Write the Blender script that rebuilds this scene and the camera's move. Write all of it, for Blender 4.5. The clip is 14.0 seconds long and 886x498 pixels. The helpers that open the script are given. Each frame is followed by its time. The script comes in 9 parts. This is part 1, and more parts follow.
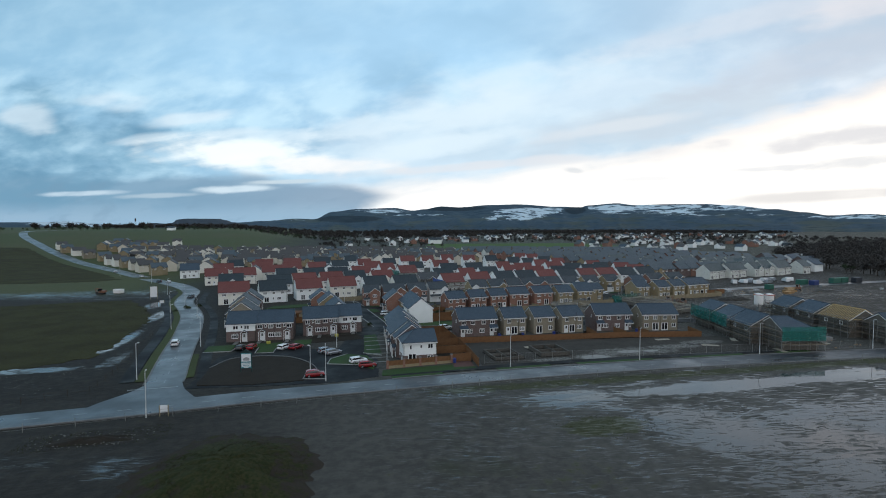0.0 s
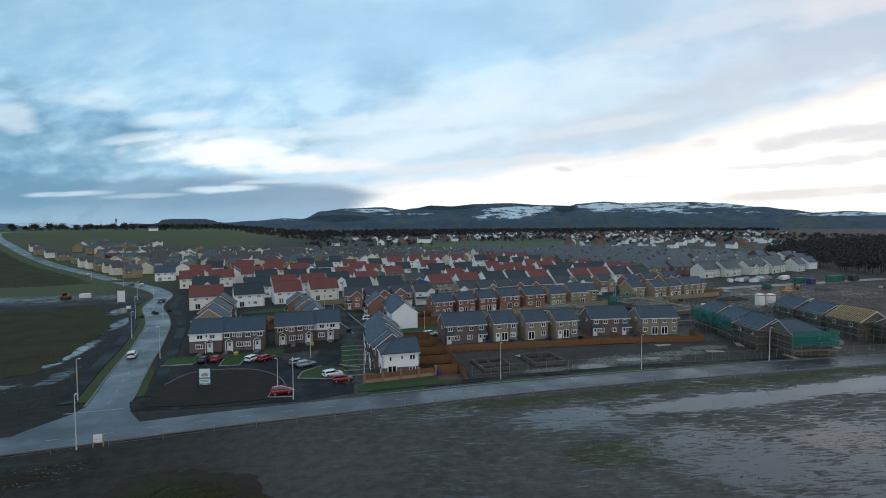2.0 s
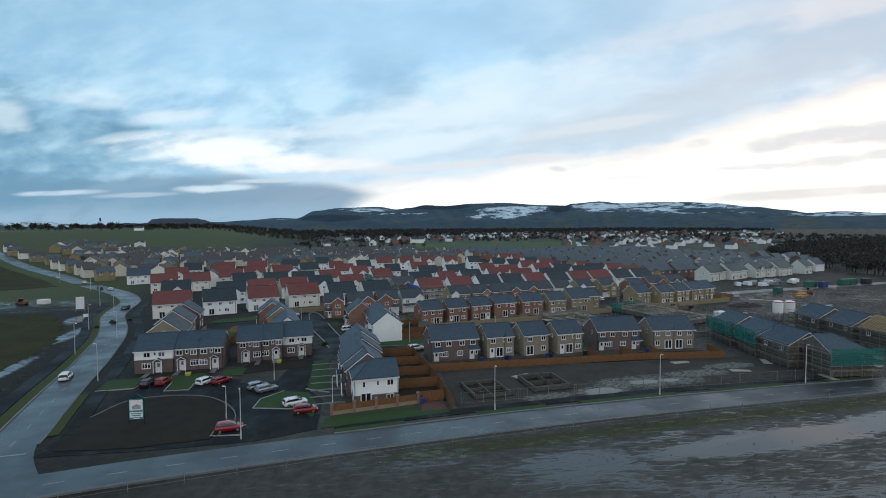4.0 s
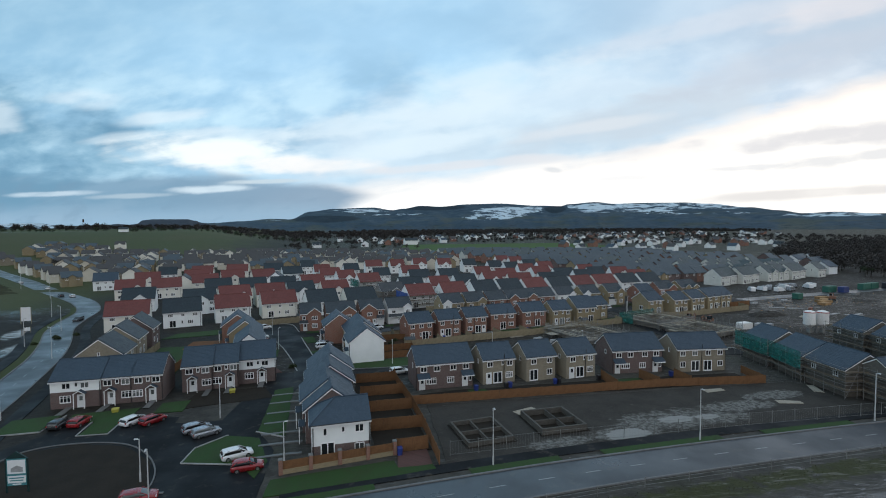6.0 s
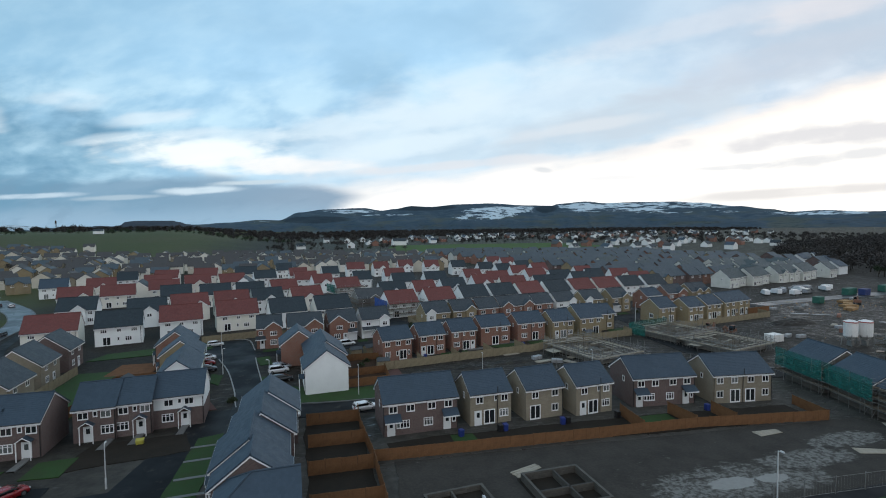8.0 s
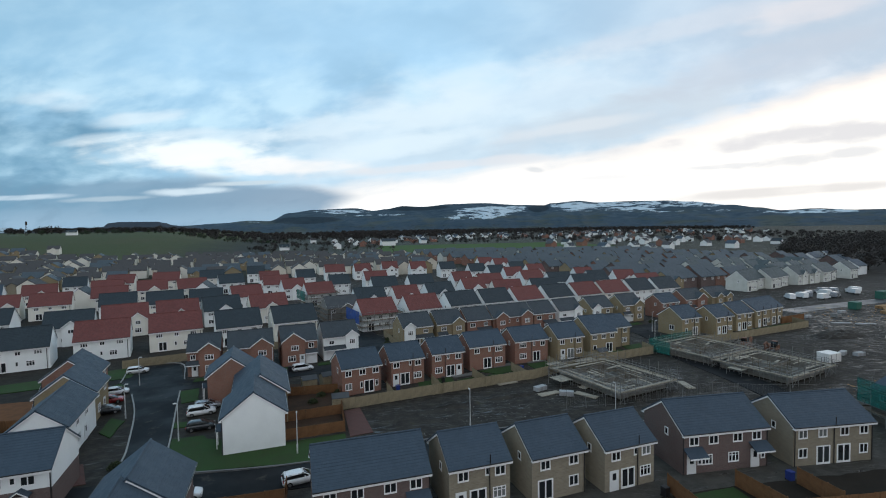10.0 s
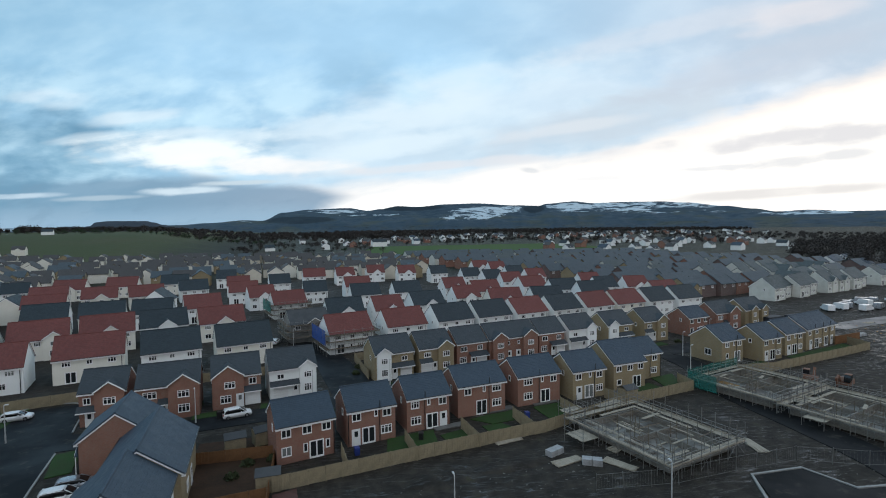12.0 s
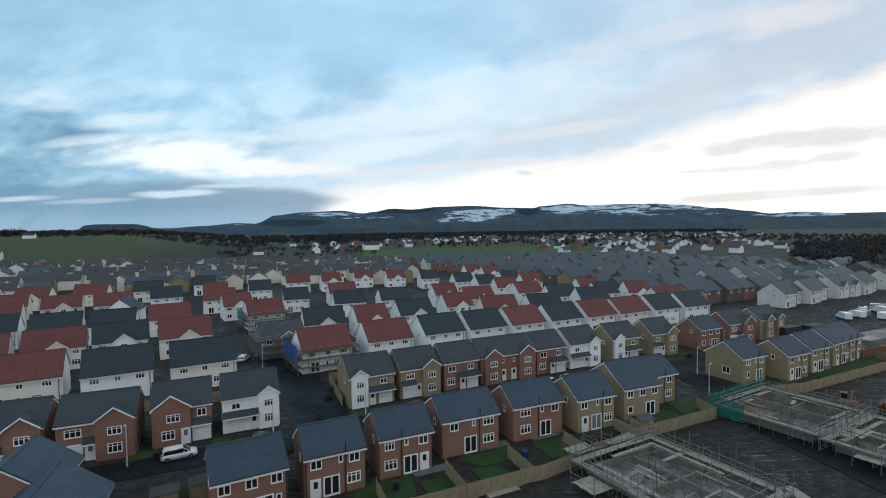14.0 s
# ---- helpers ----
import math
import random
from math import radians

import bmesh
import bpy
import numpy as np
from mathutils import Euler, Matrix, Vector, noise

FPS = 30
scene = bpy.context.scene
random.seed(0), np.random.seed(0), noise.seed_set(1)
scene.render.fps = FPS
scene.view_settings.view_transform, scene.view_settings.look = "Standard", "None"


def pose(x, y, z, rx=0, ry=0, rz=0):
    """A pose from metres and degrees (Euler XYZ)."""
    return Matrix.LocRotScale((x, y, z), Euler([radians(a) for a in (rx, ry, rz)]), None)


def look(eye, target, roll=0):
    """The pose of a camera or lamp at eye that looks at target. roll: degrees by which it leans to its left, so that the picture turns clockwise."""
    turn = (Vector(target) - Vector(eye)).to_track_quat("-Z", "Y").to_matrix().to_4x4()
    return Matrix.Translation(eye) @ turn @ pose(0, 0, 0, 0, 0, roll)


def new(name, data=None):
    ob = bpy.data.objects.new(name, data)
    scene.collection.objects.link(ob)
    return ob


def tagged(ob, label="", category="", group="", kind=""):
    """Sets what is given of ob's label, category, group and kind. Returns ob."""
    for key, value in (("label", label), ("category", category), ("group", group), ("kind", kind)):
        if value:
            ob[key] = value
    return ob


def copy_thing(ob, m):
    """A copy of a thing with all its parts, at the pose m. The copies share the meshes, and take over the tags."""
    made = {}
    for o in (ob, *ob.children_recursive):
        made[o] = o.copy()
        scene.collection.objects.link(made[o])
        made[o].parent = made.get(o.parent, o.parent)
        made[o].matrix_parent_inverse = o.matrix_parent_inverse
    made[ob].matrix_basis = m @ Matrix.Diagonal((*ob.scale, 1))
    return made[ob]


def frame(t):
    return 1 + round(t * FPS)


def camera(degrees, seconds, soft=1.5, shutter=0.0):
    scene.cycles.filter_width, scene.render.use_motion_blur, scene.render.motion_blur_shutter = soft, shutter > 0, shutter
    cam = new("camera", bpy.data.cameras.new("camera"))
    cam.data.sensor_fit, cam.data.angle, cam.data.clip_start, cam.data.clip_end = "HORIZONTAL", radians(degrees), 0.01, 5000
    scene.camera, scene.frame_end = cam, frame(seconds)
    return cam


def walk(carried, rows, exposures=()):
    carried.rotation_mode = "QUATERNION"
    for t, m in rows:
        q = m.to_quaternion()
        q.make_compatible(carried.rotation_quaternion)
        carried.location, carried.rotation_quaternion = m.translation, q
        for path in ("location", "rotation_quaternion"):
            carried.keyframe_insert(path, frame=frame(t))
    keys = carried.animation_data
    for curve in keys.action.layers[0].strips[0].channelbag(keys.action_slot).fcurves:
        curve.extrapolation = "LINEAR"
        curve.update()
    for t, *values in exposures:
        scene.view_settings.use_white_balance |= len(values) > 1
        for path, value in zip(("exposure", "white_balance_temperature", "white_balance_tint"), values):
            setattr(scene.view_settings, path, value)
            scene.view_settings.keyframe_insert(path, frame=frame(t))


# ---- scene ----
cam = camera(84.0, 14.0, soft=1.0)
PATH = [
    (0, (13.348, 6.907, 28.525), (13.763, 8.861, 28.437), -0.0),
    (0.5, (13.819, 8.737, 28.492), (14.233, 10.692, 28.4), -0.0),
    (1, (14.618, 10.803, 28.459), (15.038, 12.756, 28.366), -0.1),
    (1.5, (15.641, 13.276, 28.421), (16.076, 15.226, 28.328), -0.2),
    (2, (16.793, 16.132, 28.404), (17.247, 18.078, 28.312), -0.3),
    (2.5, (18.035, 19.293, 28.427), (18.501, 21.236, 28.335), -0.2),
    (3, (19.322, 22.686, 28.46), (19.793, 24.628, 28.369), -0.2),
    (3.2, (19.841, 24.134, 28.468), (20.314, 26.075, 28.372), -0.3),
    (5.3, (25.367, 40.212, 28.724), (25.843, 42.152, 28.637), -0.1),
    (5.5, (25.938, 41.892, 28.724), (26.418, 43.831, 28.635), -0.2),
    (6, (27.444, 46.386, 28.684), (27.936, 48.323, 28.594), -0.3),
    (6.5, (29.119, 50.973, 28.602), (29.62, 52.907, 28.511), -0.4),
    (7, (30.905, 55.709, 28.492), (31.414, 57.641, 28.401), -0.4),
    (7.5, (32.731, 60.457, 28.314), (33.249, 62.387, 28.225), -0.5),
    (8, (34.57, 65.214, 28.158), (35.097, 67.141, 28.069), -0.6),
    (8.2, (35.386, 67.276, 28.109), (35.918, 69.202, 28.02), -0.6),
    (10.3, (44.533, 90.002, 27.199), (45.092, 91.92, 27.11), -0.8),
    (10.5, (45.409, 92.211, 27.179), (45.97, 94.129, 27.087), -0.7),
    (11, (47.623, 97.778, 27.135), (48.189, 99.694, 27.04), -0.6),
    (11.5, (49.684, 103.261, 27.151), (50.254, 105.176, 27.058), -0.6),
    (12, (51.696, 108.155, 27.269), (52.271, 110.069, 27.181), -0.7),
    (12.5, (53.333, 112.177, 27.416), (53.916, 114.089, 27.333), -0.7),
    (13, (54.622, 115.267, 27.532), (55.208, 117.178, 27.454), -0.7),
    (13.5, (55.698, 117.281, 27.514), (56.285, 119.191, 27.44), -0.8),
    (14, (56.464, 118.41, 27.407), (57.06, 120.317, 27.329), -0.8),
]
walk(cam, [(t, look(eye, target, roll)) for t, eye, target, roll in PATH])

# ---- world and sun: an overcast winter dusk, brighter low in the north-east ----
world = bpy.data.worlds.new("world")
scene.world = world
world.use_nodes = True
WN, WL = world.node_tree.nodes, world.node_tree.links
WN.clear()


class Nodes:
    """Short hand for node arithmetic in one tree."""

    def __init__(self, tree):
        self.n, self.l = tree.nodes, tree.links

    def put(self, sock, value):
        if hasattr(value, "is_output"):
            self.l.new(value, sock)
        else:
            sock.default_value = value

    def m(self, op, a, b=0.0, c=0.0, clamp=False):
        nd = self.n.new("ShaderNodeMath")
        nd.operation, nd.use_clamp = op, clamp
        self.put(nd.inputs[0], a), self.put(nd.inputs[1], b), self.put(nd.inputs[2], c)
        return nd.outputs[0]

    def step(self, x, lo, hi, a=0.0, b=1.0):
        nd = self.n.new("ShaderNodeMapRange")
        nd.interpolation_type = "SMOOTHSTEP"
        for i, v in enumerate((x, lo, hi, a, b)):
            self.put(nd.inputs[i], v)
        return nd.outputs[0]

    def mix(self, f, a, b, kind="MIX"):
        nd = self.n.new("ShaderNodeMix")
        nd.data_type, nd.blend_type = "RGBA", kind
        self.put(nd.inputs[0], f)
        for i, v in ((6, a), (7, b)):
            self.put(nd.inputs[i], (*v, 1.0) if isinstance(v, tuple) and len(v) == 3 else v)
        return nd.outputs[2]

    def noise(self, vec, scale, detail=4.0, rough=0.55, lac=2.0, dist=0.0):
        nd = self.n.new("ShaderNodeTexNoise")
        if vec is not None:
            self.put(nd.inputs["Vector"], vec)
        for k, v in (("Scale", scale), ("Detail", detail), ("Roughness", rough), ("Lacunarity", lac), ("Distortion", dist)):
            self.put(nd.inputs[k], v)
        return nd.outputs["Fac"]

    def xyz(self, x, y, z):
        nd = self.n.new("ShaderNodeCombineXYZ")
        for i, v in enumerate((x, y, z)):
            self.put(nd.inputs[i], v)
        return nd.outputs[0]

    def split(self, vec):
        nd = self.n.new("ShaderNodeSeparateXYZ")
        self.put(nd.inputs[0], vec)
        return nd.outputs[0], nd.outputs[1], nd.outputs[2]


k = Nodes(world.node_tree)
way = WN.new("ShaderNodeTexCoord").outputs["Generated"]
dx, dy, dz = k.split(way)
el = k.m("MAXIMUM", dz, 0.0)
# slopes of the line of sight east and up, seen towards the ridge
ahead = k.m("MAXIMUM", k.m("ADD", k.m("MULTIPLY", dx, 0.2548), k.m("MULTIPLY", dy, 0.9670)), 0.12)
u = k.m("DIVIDE", k.m("SUBTRACT", k.m("MULTIPLY", dx, 0.9670), k.m("MULTIPLY", dy, 0.2548)), ahead)
v = k.m("DIVIDE", el, ahead)


def blob(cu, cv, ru, rv, lean=0.0):
    """1 in the middle of an oval, 0 outside it."""
    a = k.m("DIVIDE", k.m("SUBTRACT", u, cu), ru)
    b = k.m("DIVIDE", k.m("SUBTRACT", k.m("SUBTRACT", v, cv), k.m("MULTIPLY", k.m("SUBTRACT", u, cu), lean)), rv)
    return k.m("MINIMUM", k.m("SUBTRACT", 1.0, k.m("SQRT", k.m("ADD", k.m("MULTIPLY", a, a), k.m("MULTIPLY", b, b)))), 0.55)


def times(*f):
    out = f[0]
    for g in f[1:]:
        out = k.m("MULTIPLY", out, g)
    return out


# cloud sheet seen in perspective, and cloud texture at three scales
lift = k.m("ADD", el, 0.10)
px, py = k.m("DIVIDE", dx, lift), k.m("DIVIDE", dy, lift)
along = k.m("ADD", k.m("MULTIPLY", px, 0.93), k.m("MULTIPLY", py, 0.36))
across = k.m("SUBTRACT", k.m("MULTIPLY", py, 0.93), k.m("MULTIPLY", px, 0.36))
big = k.noise(k.xyz(k.m("MULTIPLY", along, 0.6), across, 0.0), 0.55, 5.0, 0.48, 2.0, 0.2)
leaned = k.m("SUBTRACT", v, k.m("MULTIPLY", u, 0.16))
puff = k.noise(k.xyz(u, k.m("MULTIPLY", leaned, 2.0), 3.0), 6.5, 6.0, 0.50, 2.0, 0.15)
fluff = k.noise(k.xyz(u, k.m("MULTIPLY", leaned, 1.9), 8.0), 15.0, 5.0, 0.52, 2.0, 0.2)
rag = k.m("SUBTRACT", k.noise(k.xyz(u, k.m("MULTIPLY", v, 2.3), 0.0), 9.5, 6.0, 0.50, 2.0, 0.2), 0.5)
streak = k.m("SUBTRACT", k.noise(k.xyz(k.m("MULTIPLY", u, 1.0), k.m("MULTIPLY", leaned, 7.0), 1.7), 4.5, 6.0, 0.54), 0.5)
sky = WN.new("ShaderNodeTexSky")
sky.sky_type, sky.sun_disc, sky.sun_elevation, sky.sun_rotation = "NISHITA", False, radians(24), radians(215)
clear = k.mix(1.0, sky.outputs["Color"], (0.11, 0.11, 0.11), "MULTIPLY")
right = k.step(u, -0.05, 0.85)
left = k.step(u, -0.15, -0.90)
veil = k.mix(right, (0.48, 0.77, 1.02), (0.70, 0.81, 0.94))
veil = k.mix(k.m("MULTIPLY", left, 0.65), veil, (0.27, 0.53, 0.74))
shade = k.mix(right, (0.32, 0.55, 0.76), (0.56, 0.66, 0.77))
shade = k.mix(k.m("MULTIPLY", left, 0.6), shade, (0.20, 0.41, 0.58))
cloud = k.mix(k.step(big, 0.32, 0.66), shade, veil)
col = k.mix(0.90, clear, cloud)
# soft mottling, strongest in the middle heights
mid = k.m("MULTIPLY", k.step(v, 0.40, 0.22), k.step(v, 0.05, 0.13))
pale = k.mix(right, (0.68, 0.92, 1.05), (0.88, 0.94, 1.0))
col = k.mix(times(k.step(puff, 0.42, 0.70), k.m("ADD", 0.20, k.m("MULTIPLY", mid, 0.45))), col, pale)
col = k.mix(times(k.step(fluff, 0.45, 0.75), k.m("ADD", 0.06, k.m("MULTIPLY", mid, 0.30))), col, pale)
col = k.mix(times(k.step(puff, 0.50, 0.32), k.m("ADD", 0.08, k.m("MULTIPLY", mid, 0.32)), k.m("SUBTRACT", 1.0, k.m("MULTIPLY", right, 0.7))), col, (0.25, 0.45, 0.62))
# thin bright veil over the middle of the view
col = k.mix(k.m("MULTIPLY", k.step(k.m("ADD", blob(0.12, 0.19, 0.62, 0.15, 0.15), k.m("MULTIPLY", rag, 0.8)), -0.05, 0.55), 0.62), col, (0.76, 0.88, 0.97))
# dark blue mass over the west
west = k.step(k.m("ADD", blob(-0.95, 0.15, 0.52, 0.16, -0.05), k.m("MULTIPLY", rag, 1.8)), 0.0, 0.75)
col = k.mix(k.m("MULTIPLY", west, 0.85), col, k.mix(k.step(puff, 0.35, 0.65), (0.12, 0.28, 0.43), (0.20, 0.41, 0.58)))
# lit wisps above it
def wisp(cu, cv, ru, rv, tilt, tone, amount, ragged=1.0):
    """A soft cloud or clearing, torn a little along its length."""
    f = k.step(k.m("ADD", k.m("MULTIPLY", blob(cu, cv, ru, rv, tilt), 1.6), k.m("ADD", k.m("MULTIPLY", streak, 1.5 * ragged), k.m("MULTIPLY", rag, 2.0 * ragged))), -0.15, 1.05)
    return k.mix(k.m("MULTIPLY", f, amount), col, tone)


for cu, cv, ru, rv, tilt, amount in ((-0.93, 0.230, 0.08, 0.035, -0.12, 0.6), (-0.72, 0.262, 0.10, 0.022, 0.0, 0.6), (-0.575, 0.224, 0.10, 0.018, 0.1, 0.7), (-0.42, 0.187, 0.16, 0.020, 0.0, 0.75), (-0.66, 0.185, 0.10, 0.012, 0.1, 0.45),
                                     (-0.20, 0.205, 0.14, 0.026, 0.1, 0.6), (0.0, 0.225, 0.16, 0.04, 0.15, 0.65), (-0.05, 0.165, 0.2, 0.026, 0.15, 0.8), (0.10, 0.30, 0.2, 0.03, 0.25, 0.35)):
    col = wisp(cu, cv, ru, rv, tilt, (0.76, 0.90, 0.99), amount)
# lilac-grey cloud over the east, lit along its folds
for cu, cv, ru, rv, tilt, tone, amount in ((0.42, 0.225, 0.36, 0.055, 0.20, (0.58, 0.67, 0.76), 0.7), (0.70, 0.33, 0.34, 0.05, 0.24, (0.58, 0.65, 0.75), 0.65), (0.50, 0.395, 0.30, 0.030, 0.22, (0.84, 0.83, 0.86), 0.3), (0.78, 0.425, 0.16, 0.035, 0.2, (0.86, 0.81, 0.82), 0.5), (0.30, 0.20, 0.2, 0.016, 0.15, (0.80, 0.84, 0.88), 0.5)):
    col = wisp(cu, cv, ru, rv, tilt, tone, amount, 0.8)
# broken light low in the west
col = wisp(-0.46, 0.148, 0.22, 0.040, -0.06, (0.94, 1.03, 1.06), 1.0, 1.2)
col = wisp(-0.30, 0.128, 0.20, 0.022, -0.05, (0.98, 0.97, 0.96), 0.8)
# the bright opening under the cloud sheet, widening to the east, with a warm upper edge
edge = k.m("ADD", k.m("ADD", 0.106, k.m("MULTIPLY", u, 0.12)), k.m("MULTIPLY", k.m("MAXIMUM", k.m("SUBTRACT", u, 0.38), 0.0), 0.18))
under = k.m("SUBTRACT", k.m("ADD", edge, k.m("ADD", k.m("MULTIPLY", rag, 0.030), k.m("MULTIPLY", streak, 0.040))), v)
gap = times(k.step(under, -0.018, 0.022), k.step(k.m("ADD", u, k.m("MULTIPLY", rag, 0.20)), -0.42, -0.20))
glow = k.mix(k.step(under, 0.0, 0.045), k.mix(right, (0.96, 0.95, 0.94), (1.0, 0.92, 0.86)), k.mix(right, (1.06, 1.07, 1.06), (1.10, 1.07, 1.02)))
col = k.mix(gap, col, glow)
col = wisp(0.02, 0.124, 0.34, 0.012, 0.07, (0.78, 0.80, 0.84), 0.7)
col = wisp(0.78, 0.176, 0.38, 0.026, 0.085, (0.72, 0.72, 0.75), 0.8, 1.2)
col = wisp(0.60, 0.116, 0.10, 0.007, 0.06, (0.82, 0.83, 0.85), 0.8, 1.6)
col = wisp(0.80, 0.133, 0.15, 0.015, 0.10, (0.78, 0.79, 0.81), 0.8, 1.6)
col = wisp(0.74, 0.064, 0.34, 0.014, 0.05, (0.76, 0.74, 0.73), 0.8, 0.7)
col = wisp(0.40, 0.098, 0.16, 0.006, 0.04, (0.90, 0.90, 0.91), 0.7)
col = wisp(0.215, 0.113, 0.024, 0.007, -0.1, (0.74, 0.77, 0.80), 0.9, 0.6)
# blue-grey bank along the western horizon, drawn out to a point, with slots of light
roof_ = k.m("SUBTRACT", 0.108, k.m("MULTIPLY", k.m("MAXIMUM", k.m("ADD", u, 0.46), 0.0), 0.115))
tip = k.m("ADD", u, k.m("ADD", k.m("MULTIPLY", k.m("ABSOLUTE", k.m("SUBTRACT", v, 0.066)), 1.5), k.m("MULTIPLY", rag, 0.07)))
bank = times(k.step(k.m("SUBTRACT", k.m("ADD", roof_, k.m("ADD", k.m("MULTIPLY", rag, 0.030), k.m("MULTIPLY", streak, 0.024))), v), -0.012, 0.016), k.step(tip, -0.115, -0.20))
body_ = k.mix(k.step(u, -0.85, -0.2), (0.17, 0.34, 0.49), (0.27, 0.39, 0.52))
body_ = k.mix(k.step(v, 0.06, 0.015), body_, (0.30, 0.47, 0.63))
body_ = k.mix(k.m("MULTIPLY", k.step(k.m("ADD", puff, k.m("MULTIPLY", streak, 0.6)), 0.42, 0.66), 0.35), body_, (0.33, 0.48, 0.62))
body_ = k.mix(k.m("MULTIPLY", k.step(k.m("ADD", fluff, k.m("MULTIPLY", streak, 0.6)), 0.50, 0.30), 0.35), body_, (0.20, 0.33, 0.46))
col = k.mix(k.m("MULTIPLY", bank, 0.97), col, body_)
for cu, cv, ru, rv, tone in ((-0.82, 0.071, 0.11, 0.007, (0.55, 0.70, 0.82)), (-0.47, 0.079, 0.10, 0.009, (0.66, 0.80, 0.90)), (-0.64, 0.066, 0.10, 0.006, (0.42, 0.56, 0.67)), (-0.36, 0.094, 0.10, 0.006, (0.60, 0.72, 0.80))):
    col = wisp(cu, cv, ru, rv, 0.03, tone, 0.95)
# open, lighter cloud towards the south-west
rear = k.step(k.m("ADD", k.m("MULTIPLY", dx, -0.45), k.m("MULTIPLY", dy, -0.89)), 0.1, 0.8)
col = k.mix(rear, col, k.mix(k.step(big, 0.3, 0.7), (0.48, 0.56, 0.66), (0.72, 0.78, 0.84)))
back = WN.new("ShaderNodeBackground")
WL.new(col, back.inputs["Color"])
back.inputs["Strength"].default_value = 1.03
WL.new(back.outputs[0], WN.new("ShaderNodeOutputWorld").inputs["Surface"])

sun = new("sun", bpy.data.lights.new("sun", "SUN"))
sun.data.energy, sun.data.angle, sun.data.color = 0.32, radians(35), (1.0, 0.97, 0.93)
sun.matrix_world = look((0, 0, 0), (0.52, 0.74, -0.42))

# ---- materials ----
def surface(name, base, rough=0.8, second=None, scale=0.6, fine=14.0, bump=0.02, spec=0.35, amount=0.6, metal=0.0, grit=0.25):
    """Plain stuff with a coarse change of colour, a fine grain and a little relief."""
    mt = bpy.data.materials.new(name)
    mt.use_nodes = True
    q = Nodes(mt.node_tree)
    bs = mt.node_tree.nodes["Principled BSDF"]
    at = q.n.new("ShaderNodeTexCoord").outputs["Object"]
    second = second or tuple(c * 0.72 for c in base)
    c = q.mix(q.m("MULTIPLY", q.step(q.noise(at, scale, 5.0), 0.38, 0.66), amount), tuple(base), tuple(second))
    g = q.noise(at, fine, 3.0, 0.6)
    c = q.mix(grit, c, q.mix(q.step(g, 0.3, 0.7), tuple(v * 0.6 for v in base), tuple(min(1, v * 1.35) for v in base)))
    info = q.n.new("ShaderNodeObjectInfo").outputs["Random"]
    c = q.mix(q.m("MULTIPLY", info, 0.16), c, tuple(v * 0.55 for v in base))
    q.put(bs.inputs["Base Color"], c)
    q.put(bs.inputs["Roughness"], q.step(g, 0.2, 0.8, rough * 0.85, min(1.0, rough * 1.1)))
    bs.inputs["Specular IOR Level"].default_value, bs.inputs["Metallic"].default_value = spec, metal
    if bump:
        b = q.n.new("ShaderNodeBump")
        b.inputs["Strength"].default_value, b.inputs["Distance"].default_value = 0.6, bump
        q.put(b.inputs["Height"], g), q.put(bs.inputs["Normal"], b.outputs[0])
    return mt


def brickwork(name, one, two, mortar, bw=0.225, bh=0.075, joint=0.010):
    """Courses of brick or block, on walls along either axis of the house."""
    mt = bpy.data.materials.new(name)
    mt.use_nodes = True
    q = Nodes(mt.node_tree)
    bs = mt.node_tree.nodes["Principled BSDF"]
    at = q.n.new("ShaderNodeTexCoord").outputs["Object"]
    x, y, z = q.split(at)
    br = q.n.new("ShaderNodeTexBrick")
    q.put(br.inputs["Vector"], q.xyz(q.m("ADD", x, y), z, 0.0))
    br.inputs["Color1"].default_value, br.inputs["Color2"].default_value, br.inputs["Mortar"].default_value = (*one, 1), (*two, 1), (*mortar, 1)
    br.inputs["Scale"].default_value, br.inputs["Mortar Size"].default_value, br.inputs["Bias"].default_value = 1.0, joint, -0.1
    br.inputs["Brick Width"].default_value, br.inputs["Row Height"].default_value = bw, bh
    c = q.mix(q.m("MULTIPLY", q.step(q.noise(at, 0.45, 5.0), 0.4, 0.7), 0.35), br.outputs["Color"], tuple(v * 0.6 for v in one))
    info = q.n.new("ShaderNodeObjectInfo").outputs["Random"]
    c = q.mix(q.m("MULTIPLY", info, 0.2), c, two)
    q.put(bs.inputs["Base Color"], c)
    bs.inputs["Roughness"].default_value, bs.inputs["Specular IOR Level"].default_value = 0.88, 0.25
    b = q.n.new("ShaderNodeBump")
    b.inputs["Strength"].default_value, b.inputs["Distance"].default_value, b.invert = 0.5, 0.01, True
    q.put(b.inputs["Height"], br.outputs["Fac"]), q.put(bs.inputs["Normal"], b.outputs[0])
    return mt


